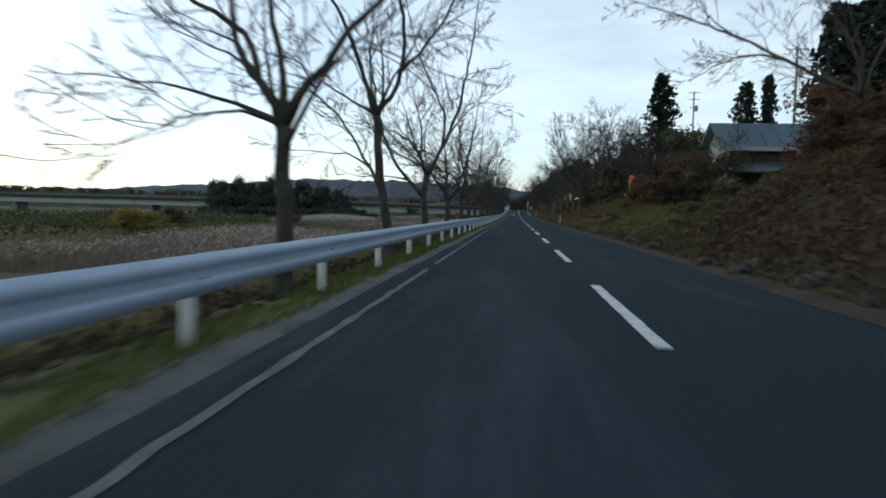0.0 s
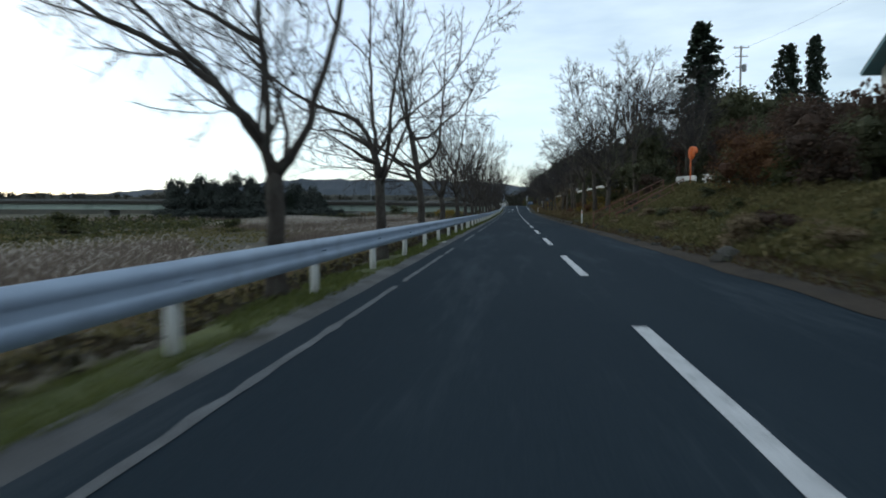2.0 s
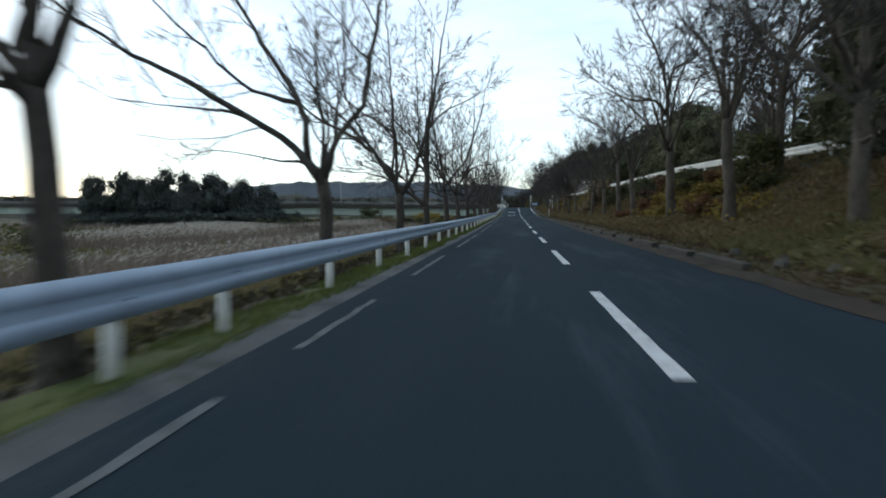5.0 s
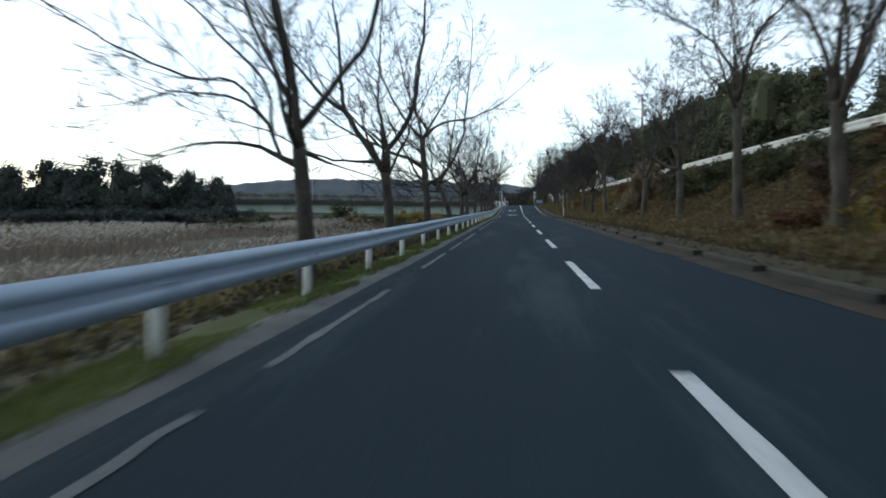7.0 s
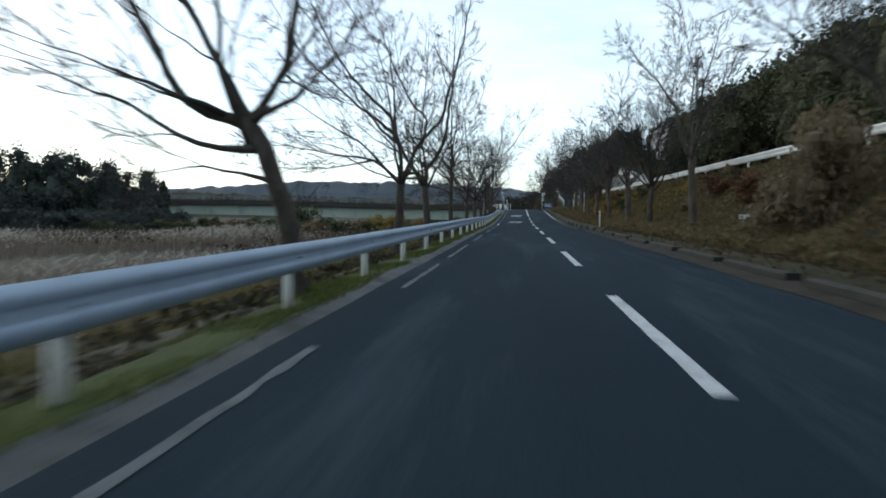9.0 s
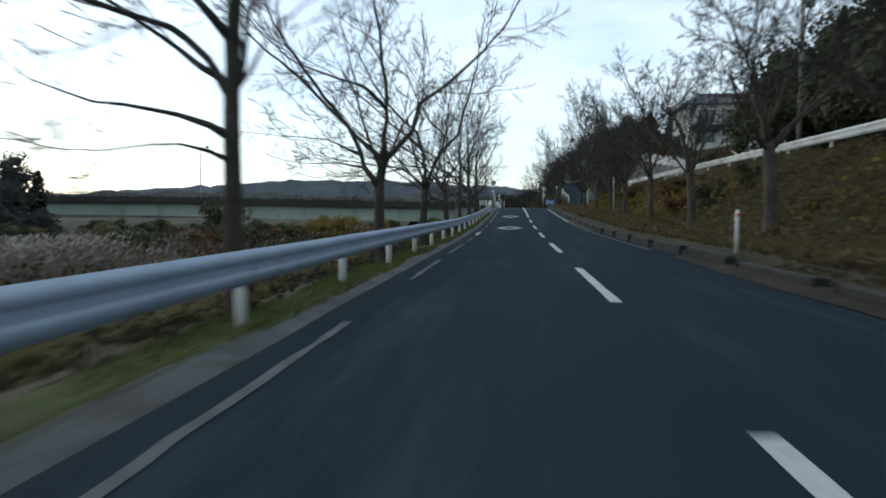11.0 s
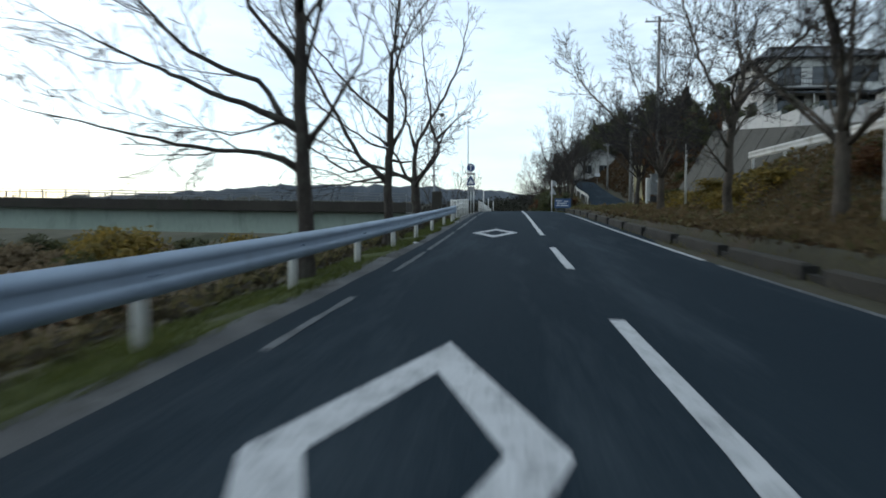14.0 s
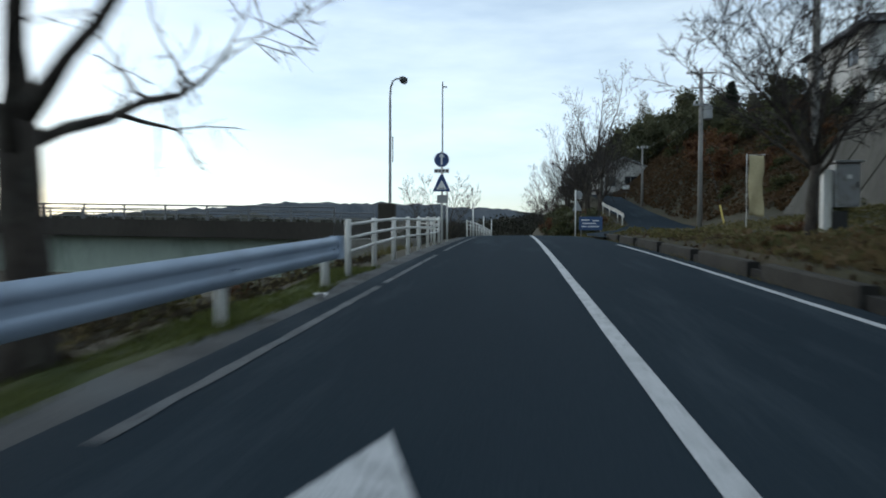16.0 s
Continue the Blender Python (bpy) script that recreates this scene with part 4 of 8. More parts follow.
ROADSIDE[121.00] = guided_cherry(315, 0.155, [(0.09, 0.97), (-0.09, 1.64), (-0.29, 2.17), (-0.50, 2.50)],
                                (0.35, -0.5, (-0.34, 1.89), (-1.2, 2.2), (-2.1, 2.7), (-3.5, 3.3)), (0.50, 0.0, (-0.61, 2.50), (-1.4, 2.8), (-2.0, 3.8), (-2.5, 4.7), (-3.1, 6.0), (-3.6, 7.7)),
                                (0.42, 0.8, (-0.52, 2.55), (-1.0, 3.4), (-1.6, 4.3), (-2.3, 4.9), (-3.3, 6.0), (-4.0, 7.5)), (0.42, 0.5, (-0.48, 2.55), (-0.0, 3.3), (0.2, 4.8), (0.4, 6.2), (0.6, 8.0)),
                                (0.36, -0.5, (-0.41, 2.45), (0.5, 3.0), (1.6, 4.2)), (0.20, 0.5, (-0.25, 1.67), (-1.3, 1.9), (-2.6, 1.8)),
                                (0.30, -1.0, (-0.65, 2.63), (-1.7, 3.0), (-2.8, 3.4)))
ROADSIDE[153.05] = guided_cherry(319, 0.130, [(0.04, 0.85), (0.03, 1.82), (0.11, 2.43)],
                                (0.50, -0.3, (-0.01, 1.81), (-0.3, 2.3), (-0.7, 3.2), (-1.6, 4.4), (-2.4, 5.6), (-3.0, 7.2)), (0.50, 0.3, (0.12, 2.43), (0.2, 3.9), (0.1, 4.7), (-0.1, 6.1), (-0.3, 7.9)),
                                (0.45, 0.5, (0.11, 2.41), (-0.6, 3.1), (-1.6, 4.1), (-2.3, 4.7), (-3.4, 5.7), (-4.2, 7.1)), (0.50, 0.0, (0.16, 2.43), (0.8, 3.1), (1.0, 3.7), (1.9, 4.4), (2.9, 5.4), (3.7, 6.8)),
                                (0.25, 0.0, (-0.41, 2.62), (-1.2, 2.9), (-2.2, 3.0)), (0.20, 0.5, (-0.24, 2.24), (-1.0, 2.4), (-1.7, 2.4)),
                                (0.30, -1.0, (0.20, 3.67), (-0.1, 4.0), (-0.6, 4.2), (-1.9, 4.7), (-2.9, 5.7)))
ROADSIDE[161.10] = guided_cherry(320, 0.140, [(-0.00, 0.84), (0.01, 1.58), (0.05, 2.05)],
                                (0.33, -0.3, (-0.02, 2.19), (-0.7, 2.7), (-2.1, 2.9), (-3.8, 3.2)), (0.38, 0.5, (-0.10, 2.70), (-1.1, 3.2), (-2.1, 3.8), (-3.3, 4.6)),
                                (0.50, 0.2, (0.00, 2.12), (-0.0, 3.2), (-0.3, 4.0), (-1.0, 4.7), (-1.9, 5.9), (-2.6, 7.4)), (0.50, 0.0, (0.15, 2.14), (0.5, 3.1), (1.2, 3.9), (1.4, 4.6), (1.8, 6.0), (2.1, 7.8)),
                                (0.25, 0.5, (0.31, 2.34), (0.8, 2.5), (1.2, 2.9)), (0.20, -0.6, (-0.73, 2.63), (-1.8, 2.5), (-3.8, 2.4)),
                                (0.33, 0.8, (-0.06, 3.34), (-0.9, 4.1), (-1.7, 4.8), (-2.8, 5.8), (-3.6, 7.2)), (0.30, -1.0, (0.38, 2.87), (0.8, 3.8), (0.4, 4.2), (-0.3, 5.5), (-0.9, 7.1)))
ROADSIDE[168.90] = guided_cherry(321, 0.140, [(0.04, 0.81), (0.01, 1.55), (-0.03, 2.12)],
                                (0.42, -0.3, (-0.07, 1.58), (-0.6, 1.9), (-1.7, 2.6), (-2.9, 3.4), (-4.6, 4.1)), (0.22, 0.3, (-1.42, 2.43), (-2.2, 2.5), (-5.1, 3.3)),
                                (0.45, 0.0, (-0.09, 2.08), (-0.6, 2.8), (-1.7, 4.0), (-2.6, 4.5), (-3.8, 5.3), (-4.7, 6.5)), (0.35, 0.8, (-0.20, 2.35), (-0.7, 3.3), (-1.5, 4.1)),
                                (0.40, 0.3, (0.03, 2.42), (0.0, 2.8), (-0.3, 3.6), (-0.1, 4.5), (0.1, 6.0), (0.3, 7.7)), (0.42, 0.0, (0.08, 2.51), (0.7, 3.5), (1.1, 4.3), (1.7, 5.7), (2.1, 7.4)),
                                (0.30, 0.8, (0.15, 2.51), (0.7, 2.9), (1.2, 3.3)), (0.28, -0.8, (-0.98, 3.16), (-1.6, 3.3), (-2.9, 3.7)))
ROADSIDE[177.20] = guided_cherry(322, 0.125, [(0.01, 0.86), (-0.02, 2.14), (0.02, 2.99), (0.06, 3.89)],
                                (0.33, -0.2, (-0.06, 2.04), (-0.6, 2.4), (-1.5, 2.5), (-2.1, 2.7)), (0.40, 0.3, (-0.05, 2.60), (-0.5, 3.3), (-1.9, 3.8), (-3.3, 4.5), (-4.5, 5.3), (-5.4, 6.4)),
                                (0.35, -0.5, (0.00, 3.41), (-0.5, 3.9), (-1.2, 4.2), (-2.4, 4.9), (-3.3, 6.0)), (0.30, 0.8, (-0.05, 2.76), (-1.2, 3.6), (-2.3, 4.4)),
                                (0.35, 0.3, (0.08, 2.11), (0.1, 3.0), (0.3, 3.9), (0.5, 4.4), (1.2, 5.7), (1.7, 7.3)), (0.45, 0.0, (0.06, 3.89), (0.0, 4.5), (-0.0, 6.0), (-0.1, 7.8)),
                                (0.20, -0.8, (-0.04, 1.95), (-0.5, 2.0), (-1.1, 1.9)), (0.25, -1.0, (0.12, 2.66), (0.6, 3.3), (1.1, 3.6)))
ROADSIDE[185.15] = guided_cherry(323, 0.145, [(0.04, 0.81), (0.01, 2.10), (-0.03, 3.16), (-0.02, 4.43)],
                                (0.35, -0.3, (-0.08, 1.92), (-0.7, 2.1), (-1.8, 2.2), (-3.1, 2.5), (-4.5, 2.8)), (0.45, 0.0, (-0.06, 2.53), (-0.7, 2.8), (-2.0, 3.3), (-4.1, 4.3)),
                                (0.40, 0.6, (-0.30, 2.53), (-0.8, 3.3), (-1.8, 3.7), (-3.1, 4.9), (-4.0, 6.0), (-4.8, 7.4)), (0.38, 0.3, (0.12, 2.27), (0.6, 3.0), (0.9, 3.6), (1.1, 4.4)),
                                (0.35, 0.8, (0.07, 2.91), (0.1, 3.8), (0.3, 4.8), (0.6, 6.3), (0.9, 8.1)), (0.45, 0.0, (-0.02, 4.43), (-0.0, 4.9), (-0.1, 6.4), (-0.1, 8.2)),
                                (0.30, -1.0, (-0.03, 3.44), (-0.4, 4.0), (-0.6, 4.3), (-1.3, 5.6), (-1.9, 7.1)), (0.20, 1.0, (-0.34, 2.46), (-1.2, 2.5), (-2.7, 2.7)))
ROADSIDE[193.10] = guided_cherry(324, 0.135, [(0.00, 0.89), (-0.00, 1.82), (0.07, 3.11), (0.10, 4.52)],
                                (0.55, 0.0, (-0.09, 1.74), (-0.7, 2.4), (-1.2, 3.1), (-1.6, 3.9), (-2.1, 4.8), (-2.8, 6.1), (-3.4, 7.7)), (0.22, -0.5, (-0.15, 1.68), (-0.9, 1.8), (-1.7, 2.1), (-2.4, 2.2)),
                                (0.25, 0.5, (-0.59, 2.19), (-1.3, 2.8), (-2.1, 3.4), (-3.3, 3.7)), (0.35, 0.3, (0.00, 3.50), (-0.7, 4.1), (-1.4, 4.8), (-2.4, 6.0), (-3.1, 7.4)),
                                (0.35, 0.3, (0.17, 2.78), (0.5, 3.6), (0.3, 4.8), (0.1, 6.2), (-0.1, 8.0)), (0.45, 0.0, (0.10, 4.52), (0.1, 5.1), (0.3, 6.6), (0.4, 8.4)),
                                (0.25, -0.8, (-0.03, 2.75), (-0.5, 3.2), (-0.6, 3.6)), (0.25, 1.0, (0.19, 2.46), (0.6, 2.4), (1.1, 2.7)))
ROADSIDE[201.35] = guided_cherry(325, 0.200, [(-0.15, 0.92), (-0.20, 1.52), (-0.22, 1.95)],
                                (0.35, -0.5, (-0.40, 1.84), (-0.9, 2.2), (-1.8, 2.1), (-2.6, 1.9), (-5.1, 1.6)), (0.42, 0.0, (-0.42, 1.92), (-1.9, 2.6), (-2.6, 2.4), (-3.4, 2.6), (-5.8, 4.3)),
                                (0.36, 0.5, (-0.31, 2.55), (-1.1, 3.2), (-1.8, 3.4), (-2.9, 4.1), (-4.5, 5.3), (-5.6, 6.3), (-6.4, 7.6)), (0.50, 0.2, (-0.23, 1.97), (-0.2, 3.2), (0.2, 4.1), (0.8, 5.1), (1.5, 6.5), (1.9, 8.2)),
                                (0.36, 0.6, (-0.19, 3.13), (-0.5, 4.2), (-0.9, 5.0)), (0.38, -0.3, (-0.01, 1.95), (0.5, 2.7), (0.8, 3.3), (0.5, 4.0), (0.4, 5.0), (0.2, 6.5), (0.1, 8.3)),
                                (0.28, 0.5, (0.71, 3.51), (1.2, 4.2), (1.9, 4.9)), (0.22, 0.8, (-1.10, 2.48), (-1.4, 3.1), (-2.2, 4.8)))
BANKSIDE = []
SIDE_LIMBS[3] = 7
BANKSIDE.append(guided_cherry(330, 0.150, [(-0.09, 1.35), (-0.11, 2.21)],
                          (0.50, 0.0, (-0.20, 2.12), (-0.9, 2.7), (-1.9, 3.8), (-2.5, 4.8), (-3.1, 6.1), (-3.6, 7.6)), (0.55, 0.0, (-0.10, 2.21), (-0.1, 3.3), (0.1, 4.1), (0.3, 5.0), (0.7, 6.4), (1.0, 7.9)),
                          (0.35, 1.0, (-0.09, 3.33), (-0.5, 4.4), (-1.0, 5.2), (-1.6, 6.4), (-2.1, 7.9)), (0.30, -1.0, (0.05, 3.98), (0.4, 4.4), (0.8, 4.7), (1.8, 5.7), (2.5, 6.9)),
                          (0.25, -1.0, (-0.15, 1.35), (-0.9, 1.5), (-1.7, 1.9)), (0.30, 1.3, (-0.11, 2.14), (0.7, 3.3), (1.6, 4.1)),
                          (0.30, -1.3, (-0.11, 2.14), (-0.9, 3.2), (-1.4, 4.2)), bark="pale_bark", dense=1.9, along=5))
BANKSIDE.append(guided_cherry(331, 0.150, [(0.03, 1.49), (0.10, 2.87), (0.25, 3.69)],
                          (0.30, -0.5, (-0.02, 1.56), (-0.7, 2.3), (-1.3, 3.2)), (0.50, 0.0, (0.12, 2.98), (-0.4, 4.0), (-0.8, 4.8), (-1.1, 5.7), (-1.5, 7.0), (-1.8, 8.5)),
                          (0.50, 0.0, (0.26, 3.66), (0.8, 4.4), (1.4, 5.0), (2.0, 5.5), (3.0, 6.5), (3.7, 7.7)), (0.40, 0.6, (0.25, 3.66), (0.5, 4.7), (0.3, 5.8), (0.2, 7.2), (0.0, 8.8)),
                          (0.30, 1.0, (0.09, 2.46), (0.8, 3.4), (1.7, 4.1)), (0.25, -1.3, (0.06, 2.32), (-0.8, 3.1), (-1.9, 3.3)), bark="pale_bark", dense=1.9, along=5))
BANKSIDE.append(guided_cherry(332, 0.165, [(-0.01, 1.24), (-0.03, 1.89)],
                          (0.50, 0.0, (-0.09, 1.91), (-0.3, 3.1), (-0.7, 3.8), (-1.7, 4.1), (-2.7, 5.0), (-3.6, 6.0), (-4.2, 7.3)), (0.50, 0.0, (0.03, 1.91), (0.2, 2.7), (0.6, 3.8), (0.8, 4.8), (1.1, 6.2), (1.3, 7.8)),
                          (0.30, 0.8, (-0.22, 2.49), (-0.6, 4.2), (-0.9, 5.2), (-1.3, 6.6), (-1.6, 8.1)), (0.30, -1.0, (-0.03, 1.89), (-0.8, 2.8), (-1.7, 3.3)),
                          (0.35, 1.0, (-0.03, 1.89), (0.3, 3.4), (0.3, 5.0), (0.3, 6.4), (0.3, 8.0)), (0.25, -1.3, (-0.01, 1.61), (0.3, 2.3), (0.5, 2.6)), bark="pale_bark", dense=1.9, along=5))
BANKSIDE.append(guided_cherry(333, 0.135, [(-0.13, 1.25), (-0.04, 1.82)],
                          (0.50, -0.3, (-0.11, 1.72), (-0.7, 2.8), (-1.7, 3.9), (-2.6, 4.8)), (0.40, 0.3, (0.03, 1.82), (0.8, 2.8), (2.1, 3.7), (2.8, 4.3)),
                          (0.42, 0.3, (-0.04, 1.86), (0.2, 3.7), (0.9, 5.4), (1.2, 6.7), (1.4, 8.1), (1.6, 9.7)), (0.35, 0.6, (-0.67, 2.68), (-1.0, 4.5), (-1.7, 6.2)),
                          (0.28, -1.0, (-0.08, 1.82), (-0.6, 3.6), (-0.6, 5.2)), (0.28, -1.3, (-0.00, 1.86), (0.7, 3.4), (1.3, 4.9)), bark="bark", dense=1.9, along=5))
BANKSIDE.append(guided_cherry(336, 0.170, [(-0.05, 0.96), (-0.12, 1.88), (-0.15, 2.83)],
                          (0.50, 0.0, (-0.19, 3.07), (-0.48, 3.98), (-0.79, 4.65), (-1.32, 5.11), (-2.10, 5.90)), (0.50, 0.3, (-0.07, 2.86), (0.30, 3.68), (0.61, 4.50), (0.99, 5.04), (1.60, 6.00)),
                          (0.35, 0.8, (-0.16, 2.93), (0.00, 3.97), (0.20, 4.93), (0.40, 6.10)), (0.30, -0.8, (-0.17, 2.79), (-0.43, 3.70), (-0.92, 4.41)), bark="pale_bark", dense=1.7, along=4))
BANKSIDE.append(guided_cherry(337, 0.170, [(-0.03, 0.75), (-0.10, 2.19), (-0.15, 4.02)],
                          (0.50, 0.0, (-0.13, 4.02), (0.19, 5.43), (0.56, 6.42), (1.32, 7.16), (2.00, 8.00)), (0.45, 0.3, (-0.17, 4.02), (-0.36, 5.14), (-0.84, 5.90), (-1.45, 6.48), (-2.42, 6.95), (-3.30, 7.50)),
                          (0.30, -0.5, (-0.17, 3.92), (-0.52, 4.33), (-0.88, 4.60), (-1.70, 5.30)), (0.40, 0.8, (-0.18, 4.12), (-0.08, 5.44), (-0.19, 6.64), (-0.30, 7.80)), bark="pale_bark", dense=1.7, along=4))
BANKSIDE.append(guided_cherry(338, 0.170, [(-0.01, 1.30), (-0.03, 1.74), (-0.06, 2.26)],
                          (0.45, 0.2, (-0.11, 2.15), (-0.46, 2.36), (-0.86, 2.60), (-1.70, 3.08), (-2.60, 3.70)), (0.55, 0.0, (-0.06, 2.26), (-0.15, 3.21), (-0.21, 4.08), (-0.19, 5.09), (-0.20, 6.30)),
                          (0.45, -0.3, (-0.05, 2.55), (0.21, 3.49), (0.42, 4.06), (0.71, 4.63), (1.20, 5.70)), (0.30, 0.8, (-0.09, 2.48), (-0.41, 3.50), (-0.65, 4.38), (-1.09, 5.11), (-1.60, 6.10)), bark="pale_bark", dense=1.7, along=4))
BANKSIDE.append(guided_cherry(339, 0.170, [(-0.03, 0.60), (-0.00, 1.42), (0.04, 2.31)],
                          (0.50, 0.0, (-0.03, 2.43), (-0.42, 3.02), (-0.69, 3.34), (-1.38, 3.68), (-2.05, 4.05), (-2.90, 4.60)), (0.45, 0.3, (0.00, 2.52), (-0.05, 3.37), (-0.33, 4.50), (-0.68, 4.99), (-1.30, 6.00)),
                          (0.50, 0.0, (0.16, 2.52), (0.44, 3.44), (0.75, 4.64), (0.83, 5.59), (0.90, 6.80)), (0.30, 0.5, (0.50, 3.65), (0.91, 4.32), (1.43, 4.82), (2.20, 5.70)),
                          (0.25, 0.6, (-0.69, 3.34), (-0.92, 4.19), (-1.11, 4.68), (-1.50, 5.80)), bark="pale_bark", dense=1.7, along=4))
BANKSIDE.append(guided_cherry(340, 0.175, [(-0.04, 0.80), (-0.14, 1.99), (-0.15, 3.06)],
                          (0.50, 0.0, (-0.19, 2.95), (-0.61, 3.90), (-0.80, 4.96), (-1.42, 6.03), (-2.18, 6.87), (-2.90, 7.80)), (0.50, 0.3, (-0.11, 3.18), (0.13, 4.72), (0.26, 5.89), (0.62, 7.17), (0.90, 8.30)),
                          (0.35, -0.4, (-0.11, 3.42), (-0.25, 5.08), (-0.14, 6.48), (-0.47, 7.66), (-0.70, 8.80)), (0.30, 0.6, (-0.03, 3.89), (0.67, 5.07), (1.28, 6.23), (1.70, 7.30)), bark="pale_bark", dense=1.7, along=4))
BANKSIDE.append(guided_cherry(341, 0.165, [(-0.05, 0.55), (-0.11, 1.37), (-0.16, 2.21)],
                          (0.50, 0.0, (-0.21, 2.48), (-0.41, 3.35), (-0.70, 4.16), (-1.00, 4.74), (-1.50, 5.80)), (0.50, 0.3, (-0.13, 2.42), (0.11, 3.29), (0.35, 4.15), (0.48, 4.71), (0.70, 5.90)),
                          (0.35, -0.6, (-0.16, 2.31), (-0.16, 3.23), (-0.26, 4.15)), (0.30, 0.8, (-0.21, 2.54), (-0.60, 3.00), (-1.06, 3.47)), bark="pale_bark", dense=1.8, along=5))
BANKSIDE.append(guided_cherry(342, 0.165, [(-0.09, 0.94), (-0.13, 1.67), (-0.16, 2.58)],
                          (0.50, 0.0, (-0.19, 2.85), (-0.31, 4.74), (-0.64, 5.81), (-1.12, 6.71), (-1.60, 7.80)), (0.40, 0.2, (-0.25, 3.66), (-0.62, 4.09), (-1.04, 4.13), (-1.63, 4.21), (-2.60, 4.80)),
                          (0.40, 0.0, (-0.18, 4.20), (0.01, 5.18), (0.61, 5.47), (1.43, 6.31), (2.10, 7.20)), (0.30, 0.7, (-0.11, 2.54), (0.19, 3.12), (0.37, 3.84)),
                          (0.30, -0.7, (-0.18, 3.12), (0.03, 4.55), (0.51, 5.80), (0.90, 6.90)), bark="pale_bark", dense=1.8, along=5))


def bare_tree(kind, x, y, size, turn, lean_x=0.0, lean_y=0.0, z=None, label="", group="bare cherry trees along the road", category="tree"):
    t = empty("cherry_tree", label, category, group=group)
    t.matrix_world = pose(x, y, (ground_z(x, y) if z is None else z) - 0.02, lean_y, lean_x, turn) @ Matrix.Diagonal((size, size, size, 1))
    for name, me in zip(("trunk", "crown"), kind):
        new(name, me).parent = t
    return t


LEFT = "leafless cherry tree with dark bark behind the guard rail"
for y in ROADSIDE:
    bare_tree(ROADSIDE[y], -4.46 if 150 < y < 200 else -4.64, y, 1.0, 0, 0, 0, float(road_z(y)) - 0.1, LEFT)
# those between the ones that stand out: y, the tree that it resembles, size, turn
for y, like, size, turn in ((1.4, 41.0, 1.0, 0), (73.8, 57.6, 1.0, 12), (82.0, 33.8, 1.02, -14), (130.5, 161.1, 0.98, 14), (137.2, 105.3, 0.95, -10), (145.2, 177.2, 1.0, 16)):
    bare_tree(ROADSIDE[like], -4.64, y, size, turn, 0, 0, float(road_z(y)) - 0.1, LEFT)
RIGHT_LABEL = "leafless cherry tree with greyish bark at the foot of the bank"
# those that stand out, by the shape that is their own
for shape, x, y in ((0, 5.9, 181.6), (1, 5.75, 196.2), (2, 5.8, 205.7), (3, 6.3, 213.4), (4, 5.8, 101.4), (5, 6.17, 109.2), (6, 6.2, 117.3), (7, 6.22, 125.7), (8, 6.12, 141.2), (9, 5.77, 164.9), (10, 5.75, 172.7)):
    bare_tree(BANKSIDE[shape], x, y, 1.0, 0, 0, 0, None, RIGHT_LABEL, "bare trees along the bank")
bank_row = random.Random(53)
SPREAD = BANKSIDE[:6] + BANKSIDE[8:]
for k, (x, y) in enumerate(((6.0, 76.0), (6.0, 84.5), (6.0, 92.5), (6.2, 150.5), (6.0, 157.3), (6.0, 189.4), (8.6, 79.5), (8.8, 88.0))):
    bare_tree(SPREAD[(k * 4) % 9], x, y, bank_row.uniform(1.0, 1.2) * (1.1 if y < 95 else 1.0), bank_row.uniform(-55, 55), 0, 0, None, RIGHT_LABEL, "bare trees along the bank")
SLOPE_TREE = guided_cherry(350, 0.13, [(-0.08, 0.94), (-0.37, 2.37), (-0.79, 3.45)],
                           (0.70, 0.0, (-0.85, 3.51), (-2.05, 3.98), (-3.37, 4.65), (-5.08, 5.48), (-7.38, 6.31), (-8.45, 6.67)), (0.35, 0.6, (-3.37, 4.65), (-4.31, 4.90), (-5.33, 4.66), (-6.16, 4.18)),
                           (0.40, -0.5, (-0.64, 3.13), (-1.37, 3.03), (-2.16, 2.42)), (0.50, 0.3, (-0.79, 3.45), (-1.10, 4.93), (-1.80, 6.25), (-2.58, 7.39)), (0.45, -0.4, (-0.79, 3.45), (-0.46, 4.73), (0.18, 6.23), (0.45, 7.70)), (0.30, 0.5, (-5.08, 5.48), (-5.86, 6.10), (-6.36, 6.87)), bark="pale_bark", dense=1.1)
bare_tree(SLOPE_TREE, 11.16, 24.5, 1.0, 0, 0, 0, min(1.9, ground_z(11.16, 24.5)), "leafless tree with a long bough over the bank", "bare trees on the slope")
for k, (x, y, size, turn) in enumerate(((12.5, 78, 1.0, 10), (15.2, 89, 1.25, 70), (13.2, 83, 1.05, 200), (14.5, 104, 1.2, 20), (17.0, 112, 1.3, 90), (20.0, 118, 1.2, 15), (24.5, 127, 1.4, 100), (18.5, 124, 1.1, 200),
                                       (-11.5, 300, 1.75, 0), (7.0, 300, 1.0, 30), (9.5, 318, 1.1, 90), (6.8, 272, 0.8, 60), (12.0, 296, 1.0, 160), (24.0, 330, 1.5, 70), (34.0, 345, 1.6, 10), (20.0, 352, 1.4, 40))):
    bare_tree(SPREAD[(k * 2 + 2) % 9], x, y, size, turn, 0, 0, None, "leafless tree on the wooded slope", "bare trees on the slope")

